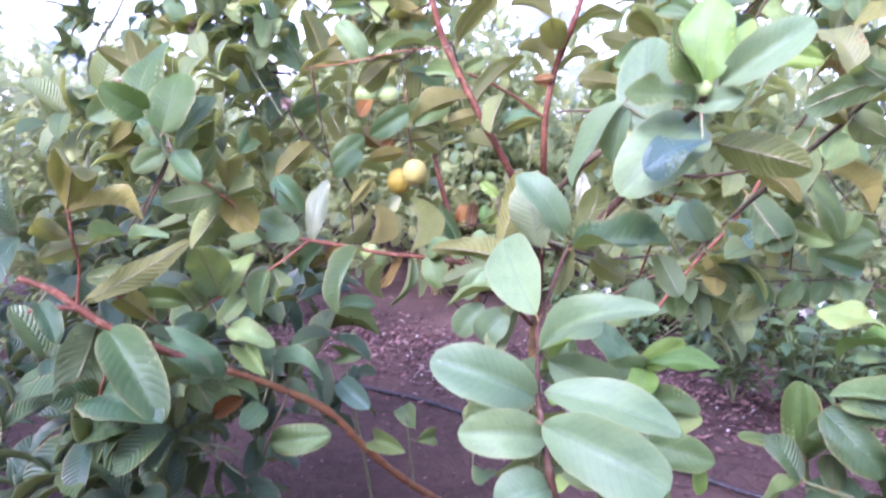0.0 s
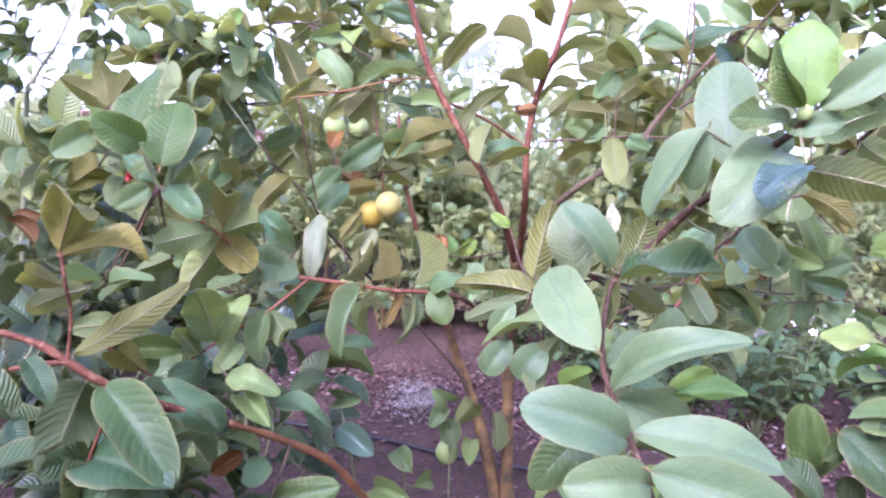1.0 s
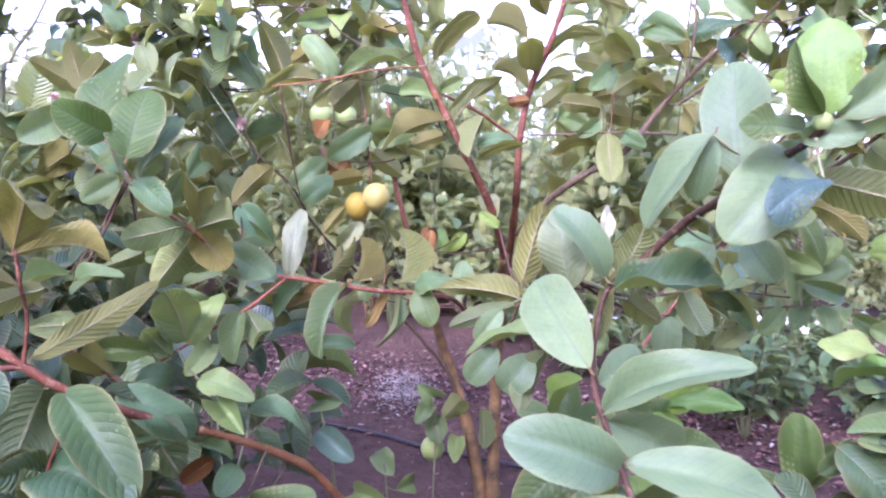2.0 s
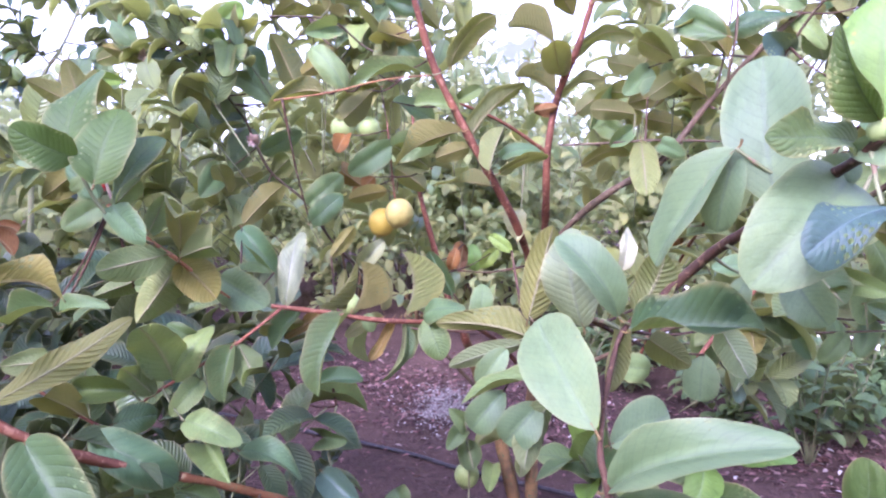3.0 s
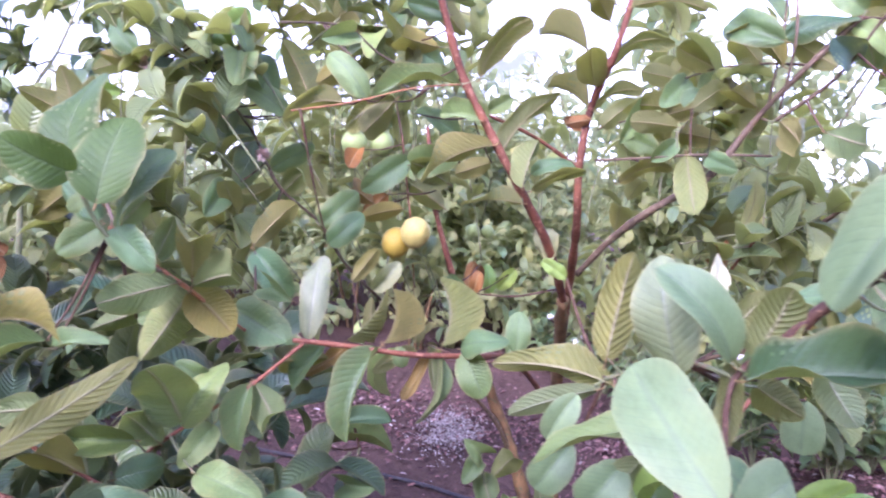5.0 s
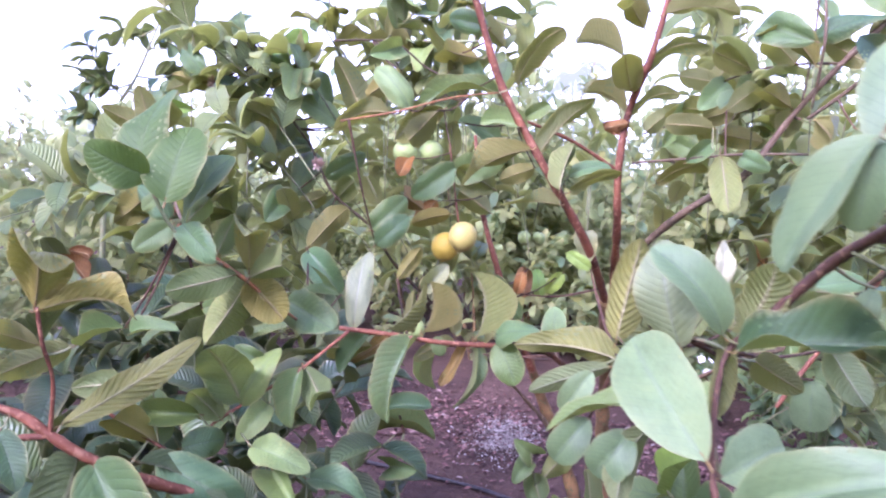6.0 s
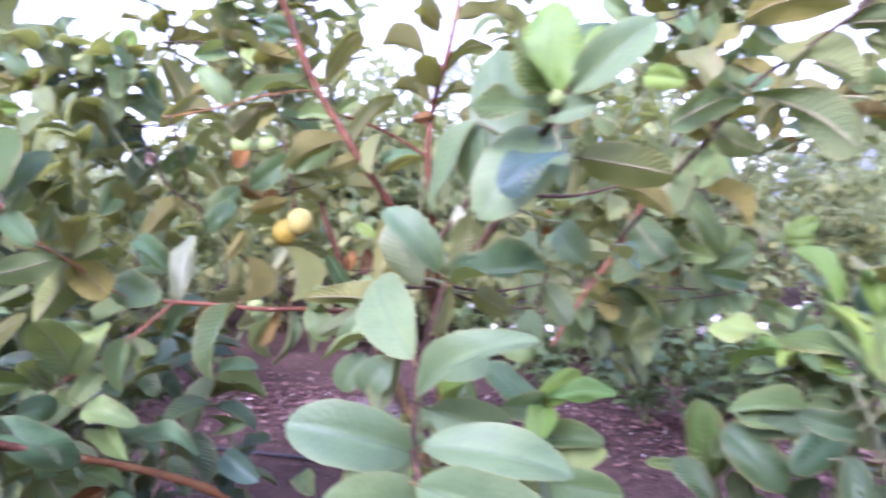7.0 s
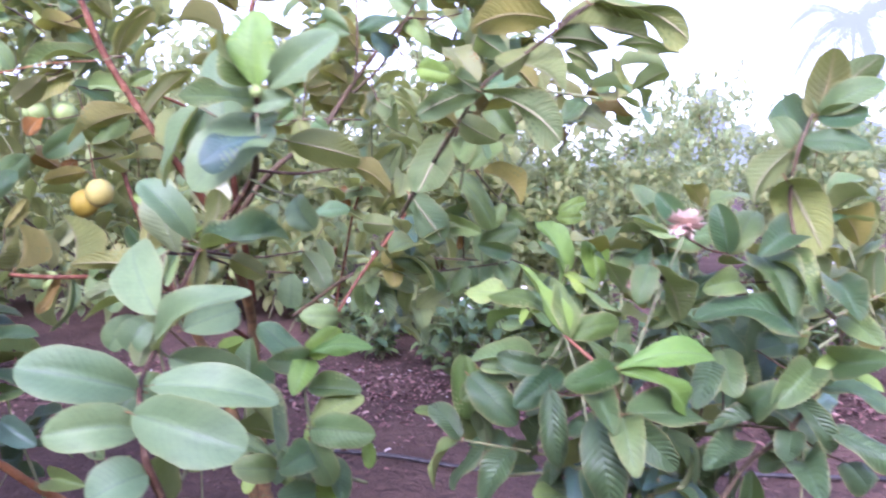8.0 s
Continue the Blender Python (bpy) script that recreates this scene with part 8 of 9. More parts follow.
leaf(right_stems[1], (0.814, 0.722, 0.876), (0.816, 0.640, 0.810), 0.048, (-0.13, -0.62, 0.77), 0.16, 0.25, "deep")
leaf(right_stems[1], (0.852, 0.698, 1.057), (0.867, 0.687, 1.150), 0.052, (0.67, 0.75, -0.01), 0.16, 0.45, "olive")
leaf(right_stems[1], (0.856, 0.698, 1.068), (0.921, 0.672, 1.139), 0.046, (0.36, 0.93, 0.02), 0.22, 0.45, "deep")
leaf(right_stems[1], (0.856, 0.698, 1.068), (0.917, 0.654, 1.104), 0.038, (-0.66, -0.72, 0.24), 0.16, 0.25, "deep")
leaf(right_stems[1], (0.855, 0.698, 1.064), (0.895, 0.656, 1.064), 0.032, (-0.72, -0.68, -0.08), 0.04, 0.45, "deep")
stem("twig", [(0.835, 0.700, 1.032, 0.0014), (0.846, 0.713, 1.026, 0.0011), (0.857, 0.726, 1.024, 0.0011)], GREEN_TWIG, right_stems[1])
leaf(right_stems[1], (0.857, 0.726, 1.024), (0.870, 0.788, 1.100), 0.051, (-0.73, -0.47, 0.51), 0.04, 0.25, "deep")
stem("twig", [(0.828, 0.705, 0.992, 0.0014), (0.842, 0.714, 0.995, 0.0011), (0.856, 0.724, 1.002, 0.0011)], GREEN_TWIG, right_stems[1])
leaf(right_stems[1], (0.856, 0.724, 1.002), (0.821, 0.739, 1.066), 0.034, (-0.28, -0.96, 0.08), 0.22, 0.45, "deep")
leaf(right_stems[1], (0.833, 0.700, 1.031), (0.897, 0.651, 1.025), 0.037, (-0.52, -0.73, 0.44), 0.10, 0.25, "deep")
leaf(right_stems[1], (0.820, 0.702, 1.020), (0.752, 0.695, 0.938), 0.048, (-0.18, 0.98, 0.06), 0.16, 0.45, "deep")
stem("twig", [(0.829, 0.707, 0.986, 0.0013), (0.820, 0.704, 0.982, 0.0010), (0.811, 0.701, 0.981, 0.0011)], GREEN_TWIG, right_stems[1])
leaf(right_stems[1], (0.811, 0.701, 0.981), (0.886, 0.712, 0.880), 0.069, (0.43, 0.80, 0.41), 0.22, 0.25, "leaf")
leaf(right_stems[3], (0.714, 0.776, 0.914), (0.675, 0.791, 0.964), 0.035, (-0.45, -0.89, -0.08), 0.10, 0.45, "deep")
stem("twig", [(0.709, 0.776, 0.906, 0.0019), (0.756, 0.789, 0.883, 0.0015), (0.802, 0.801, 0.873, 0.0011)], MAROON_TWIG, right_stems[3])
leaf(right_stems[3], (0.802, 0.801, 0.873), (0.787, 0.812, 0.947), 0.042, (-0.58, -0.81, 0.01), 0.10, 0.45, "deep")
leaf(right_stems[3], (0.802, 0.801, 0.873), (0.879, 0.838, 0.936), 0.050, (-0.17, -0.74, 0.64), 0.10, 0.45, "deep")
stem("twig", [(0.679, 0.773, 0.843, 0.0017), (0.654, 0.751, 0.853, 0.0013), (0.629, 0.730, 0.871, 0.0011)], MAROON_TWIG, right_stems[3])
leaf(right_stems[3], (0.629, 0.730, 0.871), (0.599, 0.706, 0.824), 0.034, (-0.31, -0.75, 0.58), 0.22, 0.25, "deep")
stem("twig", [(0.680, 0.773, 0.845, 0.0016), (0.658, 0.751, 0.854, 0.0013), (0.636, 0.728, 0.871, 0.0011)], MAROON_TWIG, right_stems[3])
leaf(right_stems[3], (0.636, 0.728, 0.871), (0.734, 0.810, 0.782), 0.046, (0.53, 0.25, 0.81), 0.04, 0.25, "deep")
stem("twig", [(0.833, 0.682, 0.858, 0.0018), (0.796, 0.700, 0.846, 0.0014), (0.758, 0.718, 0.844, 0.0011)], MAROON_TWIG, right_stems[1])
leaf(right_stems[1], (0.758, 0.718, 0.844), (0.680, 0.687, 0.845), 0.039, (0.34, -0.83, 0.44), 0.16, 0.25, "deep")
leaf(right_stems[1], (0.837, 0.718, 0.903), (0.746, 0.667, 0.888), 0.049, (0.22, -0.61, 0.76), 0.16, 0.45, "deep")
leaf(right_stems[1], (0.817, 0.684, 0.646), (0.707, 0.712, 0.648), 0.038, (-0.10, -0.42, 0.90), 0.16, 0.25, "mature")
leaf(right_stems[1], (0.817, 0.683, 0.645), (0.773, 0.636, 0.624), 0.038, (-0.18, -0.26, 0.95), 0.04, 0.25, "mature")
stem("twig", [(0.832, 0.675, 0.684, 0.0013), (0.825, 0.681, 0.687, 0.0010), (0.819, 0.688, 0.692, 0.0011)], GREEN_TWIG, right_stems[1])
leaf(right_stems[1], (0.819, 0.688, 0.692), (0.852, 0.643, 0.627), 0.031, (-0.36, -0.84, 0.40), 0.22, 0.45, "mature")
stem("twig", [(0.757, 0.718, 0.646, 0.0013), (0.759, 0.721, 0.632, 0.0010), (0.761, 0.724, 0.622, 0.0011)], GREEN_TWIG, right_stems[2])
leaf(right_stems[2], (0.761, 0.724, 0.622), (0.681, 0.674, 0.611), 0.047, (0.24, -0.55, 0.80), 0.10, 0.45, "mature")
stem("twig", [(0.849, 0.664, 0.730, 0.0013), (0.838, 0.662, 0.733, 0.0010), (0.828, 0.660, 0.737, 0.0011)], GREEN_TWIG, right_stems[1])
leaf(right_stems[1], (0.828, 0.660, 0.737), (0.894, 0.611, 0.716), 0.039, (-0.18, -0.59, 0.79), 0.04, 0.25, "young")
leaf(right_stems[1], (0.828, 0.660, 0.737), (0.750, 0.638, 0.699), 0.044, (-0.13, -0.72, 0.68), 0.16, 0.45, "deep")
stem("twig", [(0.827, 0.678, 0.671, 0.0014), (0.836, 0.662, 0.661, 0.0011), (0.846, 0.647, 0.656, 0.0011)], GREEN_TWIG, right_stems[1])
leaf(right_stems[1], (0.846, 0.647, 0.656), (0.911, 0.596, 0.616), 0.042, (-0.07, -0.68, 0.73), 0.04, 0.45, "mature")
leaf(right_stems[1], (0.857, 0.653, 0.744), (0.845, 0.568, 0.767), 0.043, (-0.99, 0.14, 0.04), 0.10, 0.45, "deep")
stem("twig", [(0.744, 0.725, 0.646, 0.0019), (0.747, 0.732, 0.690, 0.0015), (0.751, 0.740, 0.747, 0.0011)], MAROON_TWIG, right_stems[2])
leaf(right_stems[2], (0.751, 0.740, 0.747), (0.726, 0.681, 0.702), 0.047, (-0.49, -0.38, 0.78), 0.04, 0.25, "deep")
stem("twig", [(0.843, 0.668, 0.715, 0.0018), (0.820, 0.698, 0.725, 0.0014), (0.796, 0.728, 0.746, 0.0011)], MAROON_TWIG, right_stems[1])
leaf(right_stems[1], (0.796, 0.728, 0.746), (0.899, 0.770, 0.746), 0.051, (0.26, -0.62, 0.74), 0.04, 0.25, "deep")
stem("twig", [(0.832, 0.674, 0.843, 0.0013), (0.846, 0.668, 0.843, 0.0011), (0.860, 0.662, 0.847, 0.0011)], GREEN_TWIG, right_stems[1])
leaf(right_stems[1], (0.860, 0.662, 0.847), (0.812, 0.578, 0.821), 0.046, (-0.33, -0.10, 0.94), 0.10, 0.45, "deep")
stem("twig", [(0.706, 0.728, 0.650, 0.0018), (0.716, 0.729, 0.687, 0.0014), (0.726, 0.730, 0.735, 0.0011)], MAROON_TWIG, right_stems[2])
leaf(right_stems[2], (0.726, 0.730, 0.735), (0.672, 0.682, 0.692), 0.037, (-0.17, -0.54, 0.83), 0.10, 0.45, "mature")
stem("twig", [(0.773, 0.709, 0.646, 0.0014), (0.770, 0.704, 0.660, 0.0011), (0.767, 0.699, 0.677, 0.0011)], GREEN_TWIG, right_stems[2])
leaf(right_stems[2], (0.767, 0.699, 0.677), (0.758, 0.638, 0.720), 0.043, (-0.94, -0.10, -0.34), 0.22, 0.45, "deep")
stem("twig", [(0.855, 0.658, 0.791, 0.0013), (0.864, 0.657, 0.796, 0.0010), (0.873, 0.655, 0.803, 0.0011)], GREEN_TWIG, right_stems[1])
leaf(right_stems[1], (0.873, 0.655, 0.803), (0.852, 0.583, 0.783), 0.036, (-0.79, 0.07, 0.61), 0.16, 0.45, "deep")
stem("twig", [(0.806, 0.701, 0.620, 0.0015), (0.818, 0.688, 0.604, 0.0012), (0.830, 0.675, 0.593, 0.0011)], GREEN_TWIG, right_stems[1])
leaf(right_stems[1], (0.830, 0.675, 0.593), (0.775, 0.578, 0.598), 0.051, (-0.25, 0.19, 0.95), 0.22, 0.45, "mature")
stem("twig", [(0.817, 0.684, 0.646, 0.0018), (0.853, 0.672, 0.618, 0.0014), (0.889, 0.660, 0.600, 0.0011)], MAROON_TWIG, right_stems[1])
leaf(right_stems[1], (0.889, 0.660, 0.600), (0.847, 0.584, 0.600), 0.040, (-0.25, 0.14, 0.96), 0.04, 0.45, "mature")
leaf(right_stems[0], (0.552, 0.674, 0.649), (0.540, 0.726, 0.660), 0.035, (-0.73, -0.30, 0.62), 0.22, 0.25, "mature")
stem("twig", [(0.491, 0.692, 0.795, 0.0015), (0.480, 0.700, 0.771, 0.0012), (0.469, 0.709, 0.753, 0.0011)], GREEN_TWIG, right_stems[0])
leaf(right_stems[0], (0.469, 0.709, 0.753), (0.415, 0.724, 0.768), 0.028, (-0.21, -0.95, 0.22), 0.22, 0.45, "mature")
stem("twig", [(0.492, 0.691, 0.794, 0.0012), (0.498, 0.697, 0.790, 0.0010), (0.504, 0.703, 0.788, 0.0011)], GREEN_TWIG, right_stems[0])
leaf(right_stems[0], (0.504, 0.703, 0.788), (0.490, 0.714, 0.858), 0.033, (0.16, -0.97, 0.18), 0.04, 0.25, "deep")
low = tagged(new("guava_seedling"), "low guava seedling with bright green top leaves", "guava seedling")
low_stems = []
low_stems.append(stem("branch", [(0.199, 0.941, 0.408, 0.0034), (0.198, 0.934, 0.544, 0.0027), (0.196, 0.932, 0.623, 0.0027), (0.190, 0.939, 0.682, 0.0020), (0.196, 0.942, 0.731, 0.0020)], GREEN_TWIG, low))
leaf(low_stems[0], (0.196, 0.942, 0.731), (0.240, 0.915, 0.776), 0.036, (-0.44, -0.89, -0.11), 0.04, 0.45, "young")
leaf(low_stems[0], (0.196, 0.942, 0.730), (0.283, 0.901, 0.751), 0.026, (-0.44, -0.56, 0.71), 0.16, 0.45, "fresh")
leaf(low_stems[0], (0.196, 0.942, 0.727), (0.172, 0.880, 0.692), 0.038, (0.25, -0.55, 0.80), 0.22, 0.25, "young")
leaf(low_stems[0], (0.196, 0.932, 0.623), (0.286, 0.888, 0.621), 0.051, (-0.40, -0.84, 0.37), 0.16, 0.45, "leaf")
leaf(low_stems[0], (0.195, 0.933, 0.632), (0.271, 0.917, 0.672), 0.040, (-0.44, -0.72, 0.54), 0.10, 0.25, "leaf")
leaf(low_stems[0], (0.194, 0.938, 0.682), (0.271, 0.918, 0.681), 0.036, (-0.18, -0.73, 0.65), 0.04, 0.45, "deep")
leaf(low_stems[0], (0.193, 0.929, 0.590), (0.153, 0.858, 0.599), 0.050, (0.75, -0.36, 0.55), 0.22, 0.25, "leaf")
leaf(low_stems[0], (0.194, 0.930, 0.607), (0.225, 0.916, 0.540), 0.042, (0.02, -0.97, 0.22), 0.22, 0.45, "leaf")
leaf(low_stems[0], (0.191, 0.942, 0.715), (0.129, 0.964, 0.782), 0.043, (0.15, -0.89, 0.44), 0.04, 0.25, "leaf")
stem("twig", [(0.197, 0.933, 0.576, 0.0015), (0.171, 0.926, 0.572, 0.0012), (0.146, 0.919, 0.574, 0.0011)], GREEN_TWIG, low_stems[0])
leaf(low_stems[0], (0.146, 0.919, 0.574), (0.085, 0.897, 0.591), 0.041, (0.40, -0.86, 0.31), 0.16, 0.45, "deep")
stem("twig", [(0.197, 0.932, 0.593, 0.0018), (0.238, 0.935, 0.589, 0.0014), (0.280, 0.938, 0.595, 0.0011)], MAROON_TWIG, low_stems[0])
leaf(low_stems[0], (0.280, 0.938, 0.595), (0.283, 0.933, 0.552), 0.021, (-0.11, -0.99, 0.11), 0.10, 0.45, "young")
leaf(low_stems[0], (0.196, 0.942, 0.723), (0.143, 0.900, 0.738), 0.042, (0.64, -0.75, 0.14), 0.22, 0.45, "deep")
leaf(low_stems[0], (0.201, 0.931, 0.528), (0.152, 0.885, 0.547), 0.042, (0.71, -0.63, 0.32), 0.04, 0.25, "deep")
for a, b_, w, face, kind in (((0.446, 0.999, 0.622), (0.498, 1.001, 0.672), 0.034, (-0.4, -0.9, 0.1), "deep"), ((0.452, 0.974, 0.672), (0.516, 0.923, 0.600), 0.06, (-0.2, -0.8, 0.5), "deep"), ((0.566, 0.959, 0.683), (0.450, 0.956, 0.698), 0.036, (-0.1, -0.5, 0.8), "leaf"), ((0.465, 0.954, 0.688), (0.568, 0.945, 0.646), 0.046, (0.1, -0.6, 0.8), "leaf")):
    leaf(right_stems[4], a, b_, w, face, 0.12, 0.35, kind)
stem("twig", [(0.581, 0.827, 0.671, 0.002), (0.495, 0.968, 0.636, 0.0014), (0.452, 0.973, 0.662, 0.0014)], GREEN_TWIG, right_stems[4])
sapling = tagged(new("guava_seedling"), "small guava seedling with folded green leaves on bare soil", "guava seedling")
stalk = stem("branch", [(0.61, 1.27, -0.03, 0.005), (0.585, 1.25, 0.2, 0.004), (0.56, 1.22, 0.38, 0.0032), (0.545, 1.21, 0.515, 0.0022)], GREEN_TWIG, sapling)
leaf(stalk, (0.508, 1.139, 0.538), (0.484, 1.122, 0.662), 0.066, (-0.45, -0.85, 0.2), 0.05, 0.8, "green")
leaf(stalk, (0.545, 1.21, 0.515), (0.570, 1.114, 0.627), 0.05, (0.0, -0.7, 0.7), 0.12, 0.45, "deep")
leaf(stalk, (0.55, 1.215, 0.46), (0.395, 1.115, 0.577), 0.045, (0.1, -0.5, 0.85), 0.12, 0.35, "deep")
leaf(stalk, (0.56, 1.22, 0.38), (0.65, 1.16, 0.42), 0.05, (-0.2, -0.6, 0.8), 0.16, 0.45, "deep")
leaf(stalk, (0.57, 1.23, 0.32), (0.5, 1.16, 0.30), 0.045, (0.1, -0.5, 0.85), 0.16, 0.35, "leaf")
fruit("fruit", main, (-0.387, 1.801, 1.162), 0.057, GREEN_FRUIT, (-0.26, -0.10, 1), "hard green guava")
fruit("fruit", main, (-0.332, 1.839, 1.166), 0.057, GREEN_FRUIT, (-0.19, 0.00, 1), "hard green guava")
fruit("fruit", main, (-0.242, 1.734, 0.969), 0.064, RIPE_FRUIT, (0.27, -0.17, 1), "pale yellow ripening guava")
fruit("fruit", main, (-0.289, 1.790, 0.944), 0.065, YELLOW_FRUIT, (0.29, -0.09, 1), "ripe yellow guava")
fruit("fruit", main, (-0.078, 2.053, 0.221), 0.070, GREEN_FRUIT, (0.20, 0.01, 1), "hard green guava")
fruit("fruit", main, (-0.331, 1.622, 0.775), 0.045, GREEN_FRUIT, (0.17, 0.22, 1), "hard green guava")
fruit("fruit", front, (0.140, 0.534, 1.060), 0.012, GREEN_FRUIT, (0.21, -0.21, 1), "tiny green guava bud")
fruit("fruit", front, (0.166, 0.544, 1.080), 0.010, GREEN_FRUIT, (0.23, -0.23, 1), "tiny green guava bud")
fruit("fruit", main, (-0.118, 2.475, 0.947), 0.044, GREEN_FRUIT, (0.14, -0.27, 1), "hard green guava")
fruit("fruit", main, (-0.071, 2.478, 0.945), 0.042, GREEN_FRUIT, (-0.12, -0.22, 1), "hard green guava")

OPEN_SIDE = Vector((0.0, 0.1, 1.0))
CLEAR = [Vector(p) for p in ((-0.35, 1.76, 1.16), (-0.25, 1.72, 0.97), (-0.33, 1.72, 0.96))]


def in_the_open(p, r):
    """Whether p lies in the gaps of the crown through which the fruit hangs free."""
    for c_ in CLEAR:
        d = (OPEN_SIDE - c_).normalized()
        s_ = max(-0.05, (p - c_).dot(d))
        if (p - c_ - s_ * d).length < r:
            return True
    return False


def leafy(tree, rng, n, box, toward, kinds=("deep", "deep", "leaf", "olive")):
    """Short side twigs with pairs of leaves, set in a box of the crown (x0, x1, y0, y1, z0, z1)."""
    done = 0
    while done < n:
        a = Vector((rng.uniform(box[0], box[1]), rng.uniform(box[2], box[3]), rng.uniform(box[4], box[5])))
        if in_the_open(a, 0.2):
            continue
        way = (Vector(toward) + Vector((rng.uniform(-0.7, 0.7), rng.uniform(-0.7, 0.7), rng.uniform(-0.3, 0.6)))).normalized()
        b_ = a + way * rng.uniform(0.1, 0.2)
        stem("branch", [(*(a - way * 0.12), 0.003), (*a, 0.0026), (*b_, 0.0016)], GREEN_TWIG, tree)
        for base, w, f, ln, wd in twig_leaves(rng, a, b_, rng.randint(3, 4), 0.095):
            d = Vector(w).normalized()
            leaf(tree, base, Vector(base) + d * ln, wd, f, rng.choice((0.05, 0.1, 0.16)), rng.choice((0.25, 0.45)), rng.choice(kinds))
            done += 1


# more shoots of the young tree and the near side of the main tree
rng = random.Random(21)
leafy(right, rng, 90, (0.62, 1.1, 0.85, 1.2, 0.5, 0.86), (0, -0.3, 0.5))
leafy(right, rng, 30, (0.95, 1.2, 0.8, 1.1, 0.7, 0.92), (0, -0.2, 0.3))
leafy(right, rng, 16, (0.55, 0.68, 1.0, 1.2, 0.6, 0.78), (-0.2, -0.3, 0.5), ("leaf", "young"))
leafy(low, rng, 14, (0.1, 0.24, 0.95, 1.1, 0.42, 0.62), (0, -0.2, 0.5), ("deep", "leaf", "young"))
leafy(front, rng, 8, (-0.02, 0.16, 0.72, 0.86, 0.5, 0.72), (0, 0.1, 0.5))
rng = random.Random(45)
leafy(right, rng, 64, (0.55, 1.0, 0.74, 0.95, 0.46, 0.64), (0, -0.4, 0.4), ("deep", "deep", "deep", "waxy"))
leafy(right, rng, 90, (0.55, 1.05, 0.85, 1.15, 0.34, 0.6), (0, -0.3, 0.4), ("deep", "mature", "mature"))
leafy(main, rng, 60, (-0.62, -0.12, 1.7, 2.1, 1.28, 1.55), (0, -0.2, 0.4), ("olive", "olive", "leaf", "deep"))
leafy(main, rng, 44, (0.46, 0.82, 1.15, 1.55, 0.98, 1.2), (0.2, -0.3, 0.3), ("olive", "leaf", "deep", "tan"))
leafy(main, rng, 46, (0.44, 0.74, 1.25, 1.65, 1.17, 1.42), (0.1, -0.2, 0.3), ("olive", "leaf", "deep", "deep"))
# slim sapling behind the main tree, its head against the sky
slim = tagged(new("sapling"), "slim guava sapling with small dark green leaves", "sapling")
rng = random.Random(77)
slim_line = [Vector(p) for p in ((-1.378, 2.069, 0.0), (-1.328, 2.069, 1.154), (-1.304, 2.083, 1.31), (-1.242, 2.094, 1.416), (-1.171, 2.112, 1.591))]
stem("trunk", [(*p, 0.009 - 0.0016 * i) for i, p in enumerate(slim_line)], GREEN_TWIG, slim)
for u, end in [(0.35, (-1.329, 1.996, 1.491)), (0.45, (-1.398, 2.086, 1.402)), (0.5, (-1.137, 2.203, 1.468)), (0.4, (-1.06, 1.996, 1.344)), (0.62, (-1.117, 2.109, 1.533)), (0.7, (-1.359, 2.203, 1.578)), (0.2, (-1.338, 1.979, 1.293)), (0.1, (-1.219, 2.081, 1.244)), (0.28, (-1.195, 2.19, 1.33))]:
    k = 1 + min(2, int(u * 3 / 0.75))
    a = slim_line[k].lerp(slim_line[k + 1], (u * 4) % 1)
    e_ = Vector(end)
    mid = a.lerp(e_, 0.5) - Vector((0, 0, 0.02))
    stem("branch", [(*a, 0.003), (*mid, 0.0024), (*e_, 0.0016)], GREEN_TWIG, slim)
    for base, w, f_, ln, wd in twig_leaves(rng, a.lerp(mid, 0.6), e_, rng.randint(6, 8), 0.072):
        leaf(slim, base, Vector(base) + Vector(w).normalized() * ln, wd * 0.9, f_, 0.14, 0.35, rng.choice(("deep", "deep", "waxy")))
# twigs and leaves deep in the main tree's crown
rng = random.Random(11)
rows, twigs = [], bmesh.new()
while len(rows) < 600:
    a = Vector((rng.uniform(-0.9, 0.62), rng.uniform(1.35, 2.45), rng.uniform(0.62, 1.5)))
    q = Vector(((a.x - 0.0) / 0.95, (a.y - 1.95) / 0.75, (a.z - 1.0) / 0.55))
    if q.length > 1 or (a.z > 1.2 and -0.3 < a.x < 0.42) or (a.z < 0.8 and -0.62 < a.x < 0.05) or in_the_open(a, 0.17) or (a.x < -0.55 and a.z > 1.2) or (-0.3 < a.x < 0.55 and a.z > 0.8 and rng.random() < 0.78):
        continue
    way = Vector((q.x, q.y, 0.6 + 0.4 * q.z)).normalized()
    b_ = a + way * rng.uniform(0.12, 0.24)
    tube(twigs, [(*(a - way * 0.1 - Vector((0, 0, 0.03))), 0.0016), (*a, 0.0014), (*b_, 0.001)], 3, 5)
    rows += twig_leaves(rng, a, b_, rng.randint(3, 5), 0.095)
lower = []
